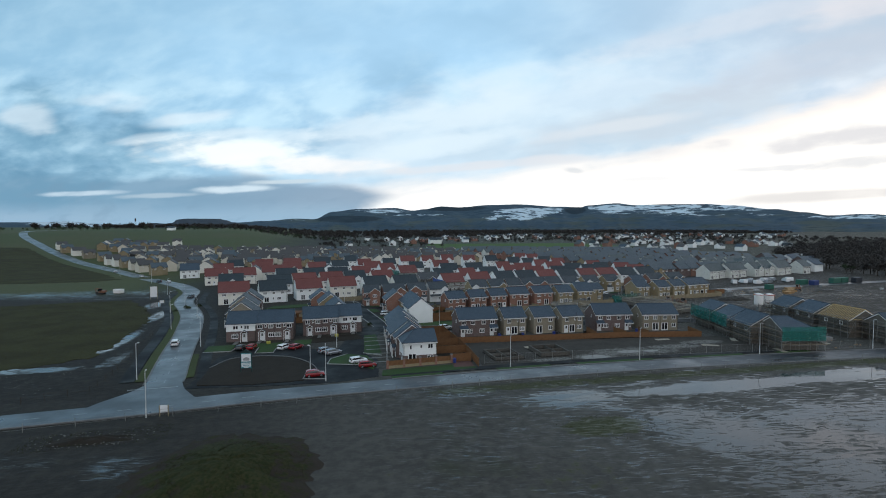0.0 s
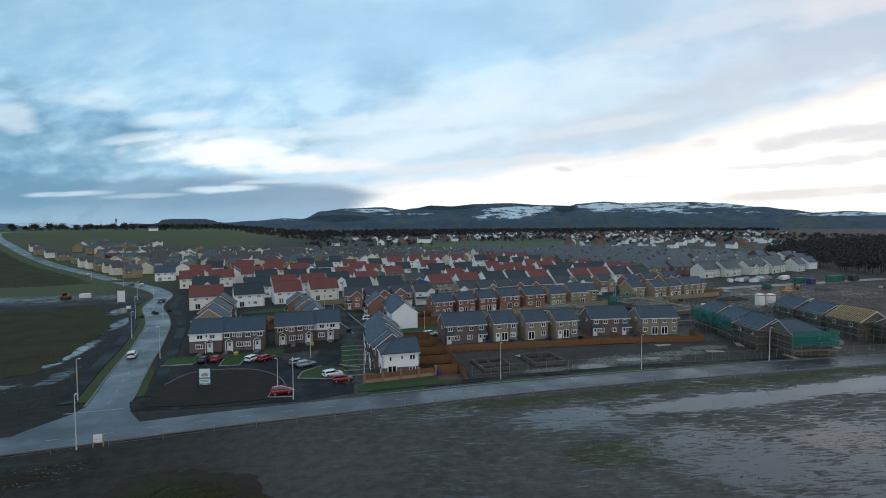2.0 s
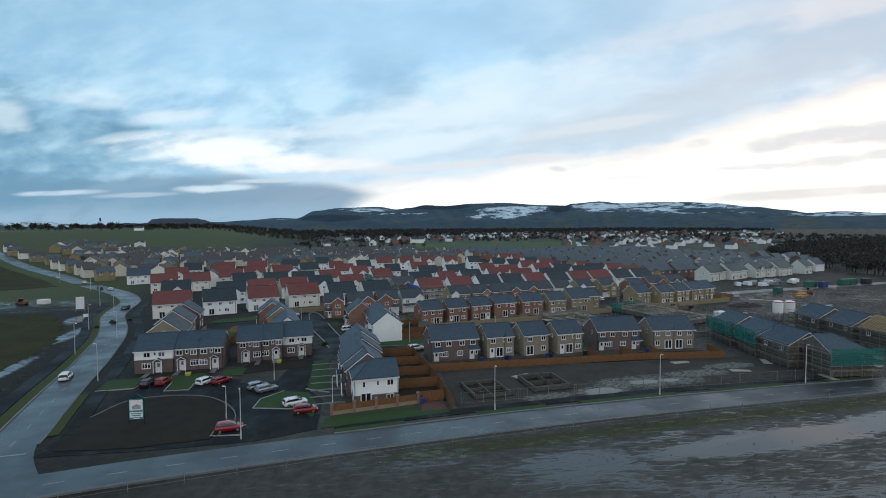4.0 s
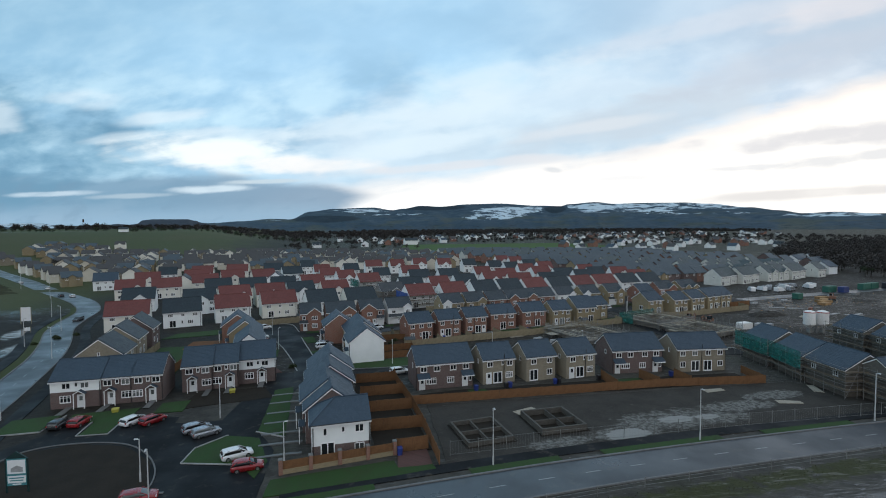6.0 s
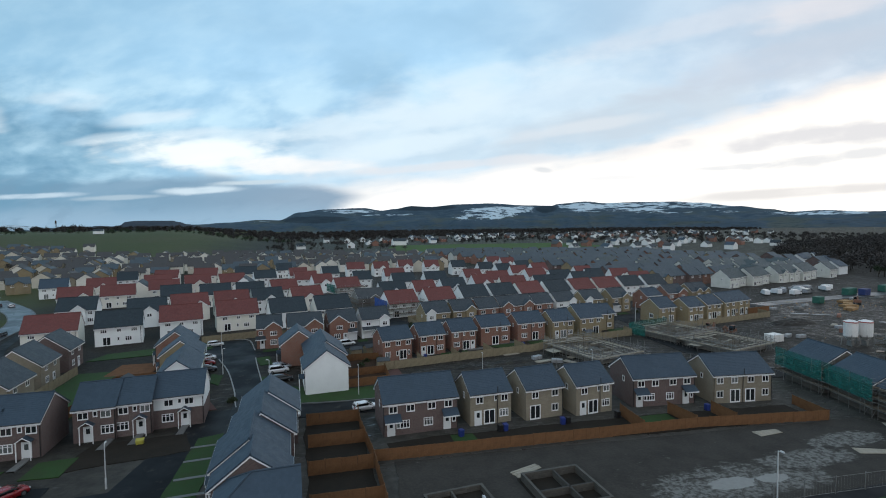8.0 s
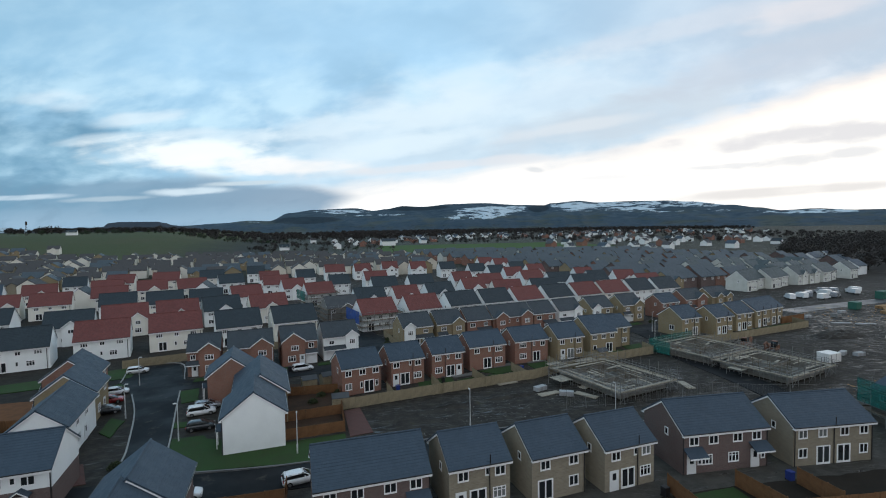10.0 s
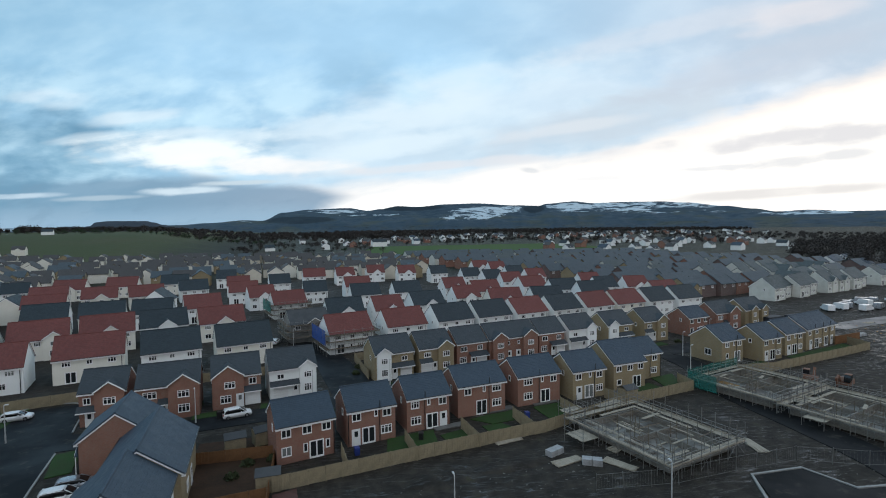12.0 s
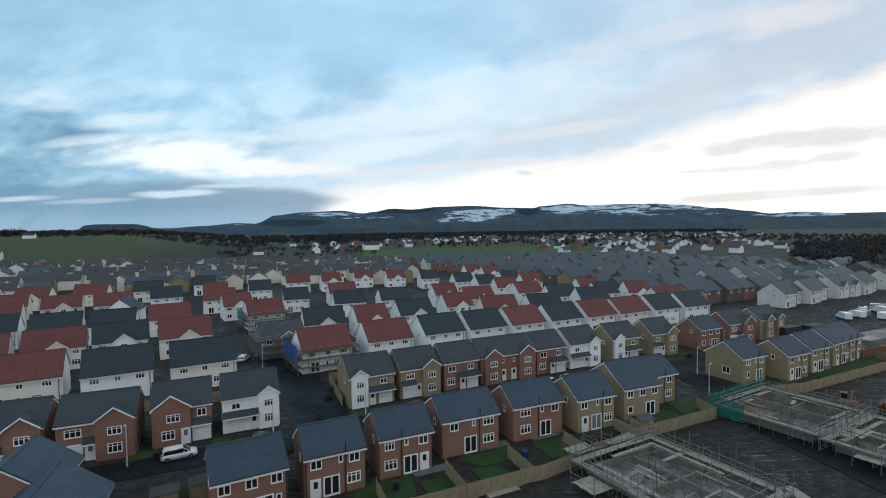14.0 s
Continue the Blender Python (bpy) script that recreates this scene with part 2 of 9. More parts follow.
def rooftile(name, base, other, rough=0.55):
    """Concrete roof tiles: each tile its own shade, with weathering."""
    mt = bpy.data.materials.new(name)
    mt.use_nodes = True
    q = Nodes(mt.node_tree)
    bs = mt.node_tree.nodes["Principled BSDF"]
    at = q.n.new("ShaderNodeTexCoord").outputs["Object"]
    x, y, z = q.split(at)
    br = q.n.new("ShaderNodeTexBrick")
    q.put(br.inputs["Vector"], q.xyz(x, q.m("MULTIPLY", y, 1.155), 0.0))
    br.inputs["Color1"].default_value, br.inputs["Color2"].default_value, br.inputs["Mortar"].default_value = (*base, 1), (*other, 1), (*[v * 0.7 for v in base], 1)
    br.inputs["Scale"].default_value, br.inputs["Mortar Size"].default_value = 1.0, 0.008
    br.inputs["Brick Width"].default_value, br.inputs["Row Height"].default_value = 0.30, 0.34
    c = q.mix(q.m("MULTIPLY", q.step(q.noise(at, 0.35, 5.0), 0.42, 0.68), 0.45), br.outputs["Color"], tuple(v * 0.7 for v in base))
    info = q.n.new("ShaderNodeObjectInfo").outputs["Random"]
    c = q.mix(q.m("MULTIPLY", info, 0.14), c, tuple(min(1, v * 1.5) for v in base))
    q.put(bs.inputs["Base Color"], c)
    q.put(bs.inputs["Roughness"], q.step(q.noise(at, 1.2, 4.0), 0.3, 0.7, rough - 0.04, rough + 0.08))
    bs.inputs["Specular IOR Level"].default_value = 0.3
    b = q.n.new("ShaderNodeBump")
    b.inputs["Strength"].default_value, b.inputs["Distance"].default_value, b.invert = 0.6, 0.02, True
    q.put(b.inputs["Height"], br.outputs["Fac"]), q.put(bs.inputs["Normal"], b.outputs[0])
    return mt


RED_BRICK = brickwork("red brick", (0.275, 0.126, 0.090), (0.205, 0.094, 0.070), (0.25, 0.20, 0.165))
DARK_BRICK = brickwork("brown brick", (0.155, 0.103, 0.094), (0.105, 0.073, 0.070), (0.17, 0.15, 0.14))
BUFF_BRICK = brickwork("buff brick", (0.295, 0.230, 0.132), (0.225, 0.177, 0.104), (0.28, 0.245, 0.185))
STONE_BRICK = brickwork("grey buff reconstituted stone", (0.27, 0.235, 0.175), (0.21, 0.18, 0.135), (0.28, 0.26, 0.22), 0.38, 0.14)
BLOCKWORK = brickwork("concrete blockwork", (0.25, 0.245, 0.235), (0.19, 0.19, 0.185), (0.15, 0.15, 0.145), 0.45, 0.225, 0.012)
WHITE_RENDER = surface("white render", (0.82, 0.845, 0.84), 0.9, (0.73, 0.755, 0.75), 0.5, 30, 0.004, 0.2, 0.45, 0, 0.1)
CREAM_RENDER = surface("cream render", (0.76, 0.74, 0.67), 0.9, (0.66, 0.64, 0.57), 0.5, 30, 0.004, 0.2, 0.45, 0, 0.1)
BEIGE_RENDER = surface("beige render", (0.62, 0.58, 0.49), 0.9, (0.52, 0.48, 0.40), 0.5, 30, 0.004, 0.2, 0.45, 0, 0.1)
SLATE = rooftile("blue grey roof tiles", (0.042, 0.063, 0.088), (0.033, 0.052, 0.074))
GREY_TILE = rooftile("dark grey roof tiles", (0.044, 0.055, 0.065), (0.036, 0.045, 0.053))
BLACK_TILE = rooftile("charcoal roof tiles", (0.026, 0.037, 0.045), (0.020, 0.029, 0.036))
RED_TILE = rooftile("red roof tiles", (0.150, 0.049, 0.043), (0.116, 0.039, 0.035), 0.65)
# distant roofs: haze and sky reflection put into a lighter blue-grey
HAZE_TILE = rooftile("far roof tiles greyed for haze", (0.062, 0.081, 0.096), (0.048, 0.064, 0.078), 0.55)
BROWN_TILE = rooftile("brown roof tiles", (0.066, 0.062, 0.061), (0.048, 0.047, 0.048), 0.65)
UPVC = surface("white window plastic", (0.82, 0.82, 0.82), 0.35, (0.76, 0.76, 0.76), 0.8, 20, 0, 0.5, 0.3, 0, 0.05)
BLACK_PLASTIC = surface("black gutter plastic", (0.018, 0.018, 0.02), 0.4, None, 1, 20, 0, 0.5)
DOOR_WHITE = surface("white door panel", (0.74, 0.75, 0.75), 0.4, (0.66, 0.67, 0.68), 1, 12, 0.002, 0.5, 0.3, 0, 0.05)
TIMBER_NEW = surface("new orange fence timber", (0.190, 0.096, 0.045), 0.85, (0.115, 0.060, 0.030), 1.5, 9, 0.01, 0.25, 0.8, 0, 0.4)
TIMBER_PALE = surface("pale weathered fence timber", (0.28, 0.235, 0.155), 0.85, (0.18, 0.155, 0.11), 1.2, 9, 0.01, 0.25, 0.8, 0, 0.4)
BOARD = surface("scaffold boards", (0.36, 0.325, 0.265), 0.85, (0.20, 0.175, 0.135), 0.8, 8, 0.01, 0.25, 0.9, 0, 0.4)
GALV = surface("galvanised steel", (0.27, 0.27, 0.26), 0.55, (0.15, 0.14, 0.13), 1.5, 16, 0, 0.5, 0.6, 0.7, 0.2)
LAMP_STEEL = surface("pale lamp column steel", (0.56, 0.57, 0.57), 0.5, (0.44, 0.45, 0.46), 1.5, 16, 0, 0.5, 0.5, 0.2, 0.15)
CONCRETE = surface("grey concrete", (0.16, 0.16, 0.155), 0.8, (0.085, 0.083, 0.08), 0.7, 10, 0.01)
KERB = surface("pale concrete kerb", (0.15, 0.15, 0.15), 0.75, (0.075, 0.075, 0.075), 0.5, 10, 0.008)
PALE_KERB = surface("clean pale kerb", (0.30, 0.30, 0.29), 0.75, (0.20, 0.20, 0.195), 0.5, 10, 0.008)
SLAB = surface("grey paving slabs", (0.13, 0.13, 0.125), 0.6, (0.085, 0.085, 0.085), 0.6, 6, 0.01, 0.5)
BLOCK_PAVE = brickwork("red block paving", (0.12, 0.060, 0.052), (0.085, 0.045, 0.040), (0.10, 0.08, 0.07), 0.2, 0.1, 0.008)
TYRE = surface("black rubber", (0.02, 0.02, 0.02), 0.8, None, 3, 30, 0.003)
ALLOY = surface("wheel alloy", (0.5, 0.5, 0.52), 0.3, None, 3, 30, 0, 0.5, 0.3, 0.9)
PAINT_MARK = surface("worn white road paint", (0.34, 0.35, 0.35), 0.6, (0.10, 0.105, 0.11), 1.6, 14, 0, 0.4, 0.8, 0, 0.3)
GREEN_NET = surface("green debris netting", (0.02, 0.17, 0.145), 0.8, (0.012, 0.10, 0.09), 1.2, 18, 0.02, 0.2, 0.8, 0, 0.4)
BLUE_NET = surface("blue tarpaulin", (0.03, 0.09, 0.33), 0.6, (0.02, 0.05, 0.2), 1.2, 8, 0.03, 0.3, 0.8)
RAW_TIMBER = surface("raw yellow roof timber", (0.50, 0.37, 0.18), 0.8, (0.38, 0.27, 0.13), 1.2, 9, 0.01, 0.25, 0.7)
BARK = surface("wet dark bark", (0.045, 0.036, 0.028), 0.9, (0.025, 0.02, 0.017), 0.8, 8, 0.03)
TWIG = surface("bare winter twigs", (0.044, 0.039, 0.036), 0.9, (0.028, 0.028, 0.028), 0.05, 5, 0)
LEAF = surface("dark evergreen leaves", (0.028, 0.045, 0.020), 0.8, (0.016, 0.028, 0.014), 0.3, 5, 0)
HEDGE = surface("hedge leaves", (0.045, 0.060, 0.024), 0.8, (0.03, 0.035, 0.016), 0.6, 7, 0.03)
GRASS = surface("damp winter grass", (0.038, 0.046, 0.017), 0.95, (0.034, 0.026, 0.016), 0.25, 3, 0.12, 0.1, 0.95, 0, 0.5)
VERGE = surface("short roadside grass", (0.046, 0.060, 0.020), 0.9, (0.040, 0.036, 0.018), 0.5, 5, 0.06, 0.15, 0.8, 0, 0.5)
LAWN = surface("young green turf", (0.027, 0.062, 0.016), 0.9, (0.034, 0.036, 0.017), 0.5, 6, 0.05, 0.25, 0.6, 0, 0.4)
SOIL = surface("bare wet soil", (0.027, 0.022, 0.017), 0.9, (0.015, 0.0125, 0.010), 0.4, 4, 0.06, 0.12, 0.8, 0, 0.5)
GARDEN_SOIL = surface("reddish garden soil", (0.058, 0.034, 0.022), 0.9, (0.026, 0.019, 0.014), 0.5, 5, 0.05, 0.12, 0.9, 0, 0.5)
RUBBLE = surface("pale crushed stone", (0.15, 0.145, 0.135), 0.75, (0.026, 0.022, 0.019), 0.7, 3.0, 0.08, 0.3, 1.0, 0, 0.45)
FOOTING = brickwork("weathered footing blocks", (0.105, 0.098, 0.085), (0.07, 0.066, 0.06), (0.05, 0.048, 0.045), 0.45, 0.225, 0.012)
FIELD = surface("rough olive winter field", (0.044, 0.043, 0.018), 0.95, (0.014, 0.011, 0.008), 0.11, 1.6, 0.3, 0.08, 1.0, 0, 0.6)
DIRTY_BLOCK = brickwork("mud-stained blockwork", (0.24, 0.23, 0.205), (0.17, 0.16, 0.145), (0.13, 0.125, 0.115), 0.45, 0.225, 0.012)
WRAP_FILM = surface("grey-white pallet film", (0.34, 0.35, 0.36), 0.5, (0.20, 0.20, 0.20), 1.2, 6, 0.03, 0.4, 0.8)
SIGN_WHITE = surface("white sign board", (0.75, 0.76, 0.77), 0.4, (0.68, 0.69, 0.7), 1, 10, 0, 0.5, 0.3, 0, 0.05)
SIGN_DARK = surface("dark green sign frame", (0.012, 0.035, 0.035), 0.5)
SIGN_TEAL = surface("teal sign panel", (0.05, 0.22, 0.25), 0.4, None, 1, 10, 0, 0.5, 0.3)
YELLOW = surface("yellow plastic", (0.40, 0.36, 0.06), 0.45, None, 1, 10, 0, 0.5, 0.3)
BLUE_PLASTIC = surface("blue plastic", (0.02, 0.04, 0.20), 0.45, None, 1, 10, 0, 0.5, 0.3)
ORANGE_PAINT = surface("orange machine paint", (0.17, 0.072, 0.038), 0.6, (0.09, 0.045, 0.03), 0.8, 8, 0, 0.5, 0.7)
TANK_WHITE = surface("white tank paint", (0.74, 0.73, 0.71), 0.45, (0.60, 0.58, 0.55), 0.6, 8, 0, 0.5, 0.6)
RED_STRIPE = surface("red stripe paint", (0.42, 0.06, 0.05), 0.5)
SARKING = surface("dark roof membrane", (0.06, 0.065, 0.07), 0.7, (0.035, 0.04, 0.045), 0.7, 5, 0.02)


def glazing(name, tint, rough=0.06):
    mt = bpy.data.materials.new(name)
    mt.use_nodes = True
    q = Nodes(mt.node_tree)
    bs = mt.node_tree.nodes["Principled BSDF"]
    info = q.n.new("ShaderNodeObjectInfo").outputs["Random"]
    q.put(bs.inputs["Base Color"], q.mix(q.step(info, 0.72, 0.95), tuple(tint), (0.16, 0.17, 0.17)))
    bs.inputs["Roughness"].default_value, bs.inputs["Specular IOR Level"].default_value = rough, 0.6
    return mt


GLASS = glazing("window glass over dark rooms", (0.018, 0.021, 0.024))
CAR_GLASS = glazing("tinted car glass", (0.012, 0.014, 0.016), 0.04)


def carpaint(name, base, metal=0.0):
    mt = surface(name, base, 0.28, tuple(v * 0.8 for v in base), 1.5, 30, 0, 0.5, 0.3, metal, 0.06)
    mt.node_tree.nodes["Principled BSDF"].inputs["Coat Weight"].default_value = 0.6
    return mt


CAR_WHITE, CAR_RED = carpaint("white car paint", (0.75, 0.76, 0.77)), carpaint("red car paint", (0.25, 0.014, 0.018))
CAR_SILVER, CAR_BLACK = carpaint("silver car paint", (0.34, 0.36, 0.39), 0.5), carpaint("black car paint", (0.022, 0.024, 0.028))
HEADLIGHT = surface("clear lamp plastic", (0.55, 0.56, 0.58), 0.15, None, 3, 30, 0, 0.6, 0.3)
TAILLIGHT = surface("red lamp plastic", (0.35, 0.015, 0.015), 0.2, None, 3, 30, 0, 0.6, 0.3)


def asphalt(name, base, wet):
    mt = bpy.data.materials.new(name)
    mt.use_nodes = True
    q = Nodes(mt.node_tree)
    bs = mt.node_tree.nodes["Principled BSDF"]
    at = q.n.new("ShaderNodeTexCoord").outputs["Object"]
    n1, n2 = q.noise(at, 0.12, 5.0), q.noise(at, 22.0, 2.0)
    c = q.mix(q.step(n1, 0.35, 0.68), tuple(base), tuple(v * 0.7 for v in base))
    c = q.mix(0.3, c, q.mix(n2, tuple(v * 0.5 for v in base), tuple(v * 1.6 for v in base)))
    c = q.mix(q.m("MULTIPLY", q.step(q.noise(at, 0.5, 6.0, 0.65), 0.55, 0.72), 0.5), c, (0.085, 0.075, 0.062))
    q.put(bs.inputs["Base Color"], c)
    q.put(bs.inputs["Roughness"], q.step(n1, 0.3, 0.7, wet - 0.1, wet + 0.15))
    bs.inputs["Specular IOR Level"].default_value = 0.6
    b = q.n.new("ShaderNodeBump")
    b.inputs["Strength"].default_value, b.inputs["Distance"].default_value = 0.25, 0.006
    q.put(b.inputs["Height"], n2), q.put(bs.inputs["Normal"], b.outputs[0])
    return mt


ASPHALT = asphalt("wet grey asphalt", (0.034, 0.039, 0.046), 0.36)
ESTATE_ASPHALT = asphalt("wet blue-black asphalt", (0.0085, 0.0105, 0.0130), 0.6)
ESTATE_ASPHALT.node_tree.nodes["Principled BSDF"].inputs["Specular IOR Level"].default_value = 0.15
ASPHALT_NEW = asphalt("new dark asphalt", (0.010, 0.0112, 0.0128), 0.66)
ASPHALT_NEW.node_tree.nodes["Principled BSDF"].inputs["Specular IOR Level"].default_value = 0.14


def earth():
    """Ground: churned wet mud with standing water in front, rough grass and worked soil elsewhere."""
    mt = bpy.data.materials.new("ground earth")
    mt.use_nodes = True
    q = Nodes(mt.node_tree)
    bs = mt.node_tree.nodes["Principled BSDF"]
    at = q.n.new("ShaderNodeTexCoord").outputs["Object"]
    x, y, z = q.split(at)
    n1, n2, n3 = q.noise(at, 0.05, 6.0, 0.6), q.noise(at, 0.6, 6.0, 0.62), q.noise(at, 5.0, 4.0, 0.65)
    mud = q.mix(q.step(n1, 0.38, 0.64), (0.090, 0.086, 0.077), (0.060, 0.056, 0.050))
    mud = q.mix(0.55, mud, q.mix(q.step(n2, 0.35, 0.68), (0.022, 0.020, 0.017), (0.074, 0.068, 0.058)))
    mud = q.mix(q.m("MULTIPLY", q.step(n3, 0.62, 0.78), 0.5), mud, (0.095, 0.088, 0.08))
    mud = q.mix(q.m("MULTIPLY", q.step(n1, 0.56, 0.70), 0.5), mud, (0.036, 0.040, 0.020))
    hill = q.mix(q.step(q.noise(at, 0.012, 5.0), 0.40, 0.62), (0.078, 0.098, 0.024), (0.096, 0.100, 0.032))
    hill = q.mix(q.m("MULTIPLY", q.step(n2, 0.45, 0.7), 0.3), hill, (0.045, 0.052, 0.018))
    wold = q.mix(q.step(q.noise(at, 0.02, 5.0, 0.6), 0.40, 0.62), (0.024, 0.026, 0.018), (0.040, 0.040, 0.024))
    green = q.mix(q.step(q.m("ADD", x, q.m("MULTIPLY", n1, 80.0)), 30.0, -60.0), wold, hill)
    worked = q.m("MAXIMUM", q.m("MULTIPLY", q.step(x, -8.0, -24.0), q.step(y, 92.0, 100.0)), q.m("MAXIMUM", q.step(x, 14.0, -10.0, 0.0, 0.7), q.step(y, 132.0, 142.0, 0.0, 0.75)))
    mud = q.mix(worked, mud, q.mix(q.step(n2, 0.4, 0.65), (0.0155, 0.0128, 0.0105), (0.034, 0.0285, 0.0225)))
    # turf further out: beyond the estate and on the western rise
    far = q.m("MAXIMUM", q.step(q.m("ADD", y, q.m("MULTIPLY", n1, 60.0)), 395.0, 430.0), q.m("MULTIPLY", q.step(x, -40.0, -75.0), q.step(y, 225.0, 260.0)))
    c = q.mix(far, mud, green)
    c = q.mix(q.step(q.m("ADD", x, q.m("MULTIPLY", n1, 20.0)), 40.0, 0.0, 0.0, 0.42), c, (0.012, 0.011, 0.009))
    # water: streaks along the wheel tracks, deeper where the field lies low
    sx = q.m("ADD", q.m("MULTIPLY", x, 0.99), q.m("MULTIPLY", y, -0.12))
    sy = q.m("ADD", q.m("MULTIPLY", y, 0.99), q.m("MULTIPLY", x, 0.12))
    rut = q.noise(q.xyz(q.m("MULTIPLY", sx, 0.17), q.m("MULTIPLY", sy, 0.75), 0.0), 1.0, 9.0, 0.70, 2.1, 1.6)
    patchy = q.noise(at, 0.11, 5.0, 0.6, 2.0, 0.8)
    fine = q.noise(q.xyz(q.m("MULTIPLY", sx, 0.55), q.m("MULTIPLY", sy, 3.2), 4.0), 1.0, 5.0, 0.62, 2.0, 0.8)
    # wheel tracks: long waving pairs of lines
    sway = q.m("ADD", q.m("MULTIPLY", q.noise(at, 0.012, 2.0), 60.0), q.m("MULTIPLY", x, 0.22))
    track = q.m("SINE", q.m("MULTIPLY", q.m("ADD", sy, sway), 4.2))
    track = q.m("MULTIPLY", q.step(track, 0.35, 0.95), q.step(q.noise(at, 0.06, 5.0, 0.6), 0.50, 0.62))
    rut = q.m("ADD", q.m("MULTIPLY", rut, 0.50), q.m("ADD", q.m("MULTIPLY", patchy, 0.16), q.m("MULTIPLY", fine, 0.34)))
    rut = q.m("ADD", rut, q.m("MULTIPLY", track, 0.040))

    def pool(cx, cy, rx, ry, gain):
        a = q.m("POWER", q.m("DIVIDE", q.m("SUBTRACT", x, cx), rx), 2.0)
        b = q.m("POWER", q.m("DIVIDE", q.m("SUBTRACT", y, cy), ry), 2.0)
        return q.step(q.m("ADD", a, b), 2.2, 0.1, 0.0, gain)

    low = q.m("SUBTRACT", q.m("MULTIPLY", q.step(x, 30.0, 62.0), q.step(y, 91.0, 84.0, 0.0, 0.044)), q.step(x, 30.0, 5.0, 0.0, 0.07))
    for spec in ((80, 82, 15, 2.4, 0.19), (51, 82, 8, 3.4, 0.11), (64, 67, 8, 7, 0.075), (68, 52, 10, 5, 0.05), (110, 83, 14, 3, 0.15), (-12.5, 71.0, 4.0, 3.0, 0.13),
                 (-27, 74, 6, 3, 0.10), (90, 62, 20, 9, 0.08), (-100, 243, 46, 12, 0.12), (-40.5, 142, 2.4, 14, 0.20), (-46, 118.5, 9, 2.2, 0.19), (-44, 178, 2.6, 14, 0.18), (-52, 205, 4, 9, 0.18), (-34, 124, 2.0, 8, 0.12), (-80, 226, 30, 4, 0.08), (30, 88, 9, 3, 0.06), (196, 186, 44, 13, 0.035), (168, 160, 12, 8, 0.03)):
        low = q.m("ADD", low, pool(*spec))
    wet = q.step(q.m("ADD", rut, low), 0.588, 0.606)
    wet = q.m("MULTIPLY", wet, q.step(y, 300.0, 275.0))
    damp = q.step(q.m("ADD", rut, low), 0.47, 0.65)
    c = q.mix(q.m("MULTIPLY", damp, 0.45), c, (0.020, 0.017, 0.015))

    def sward(mask):
        return q.m("MULTIPLY", q.step(q.m("ADD", mask, q.m("MULTIPLY", q.m("SUBTRACT", n2, 0.5), 2.4)), 0.25, 0.75), 0.85)

    rough = q.m("MULTIPLY", q.step(q.m("ABSOLUTE", q.m("SUBTRACT", y, 89.6)), 2.6, 0.8, 0.0, 0.75), q.step(x, 22.0, 36.0))
    rough = q.m("MAXIMUM", q.m("MAXIMUM", rough, pool(50.6, 70.2, 5.6, 3.0, 1.0)), q.m("MAXIMUM", pool(30, 46, 5, 3, 0.4), pool(40, 58, 8, 4, 0.25)))
    turf = sward(rough)
    wet = q.m("MULTIPLY", wet, q.m("SUBTRACT", 1.0, turf))
    c = q.mix(turf, c, q.mix(q.step(n3, 0.35, 0.65), (0.030, 0.036, 0.012), (0.052, 0.054, 0.020)))
    c = q.mix(wet, c, (0.034, 0.033, 0.032))
    q.put(bs.inputs["Base Color"], c)
    r = q.step(damp, 0.0, 1.0, 0.78, 0.42)
    q.put(bs.inputs["Roughness"], q.m("MULTIPLY", r, q.step(wet, 0.0, 1.0, 1.0, 0.09)))
    q.put(bs.inputs["Specular IOR Level"], q.step(damp, 0.1, 1.0, 0.14, 0.5))
    b = q.n.new("ShaderNodeBump")
    b.inputs["Distance"].default_value = 0.35
    q.put(b.inputs["Strength"], q.step(wet, 0.0, 1.0, 0.55, 0.0))
    q.put(b.inputs["Height"], q.m("ADD", q.m("MULTIPLY", n2, 0.6), q.m("ADD", q.m("MULTIPLY", rut, 0.5), q.m("MULTIPLY", n3, 0.12))))
    q.put(bs.inputs["Normal"], b.outputs[0])
    return mt


EARTH = earth()


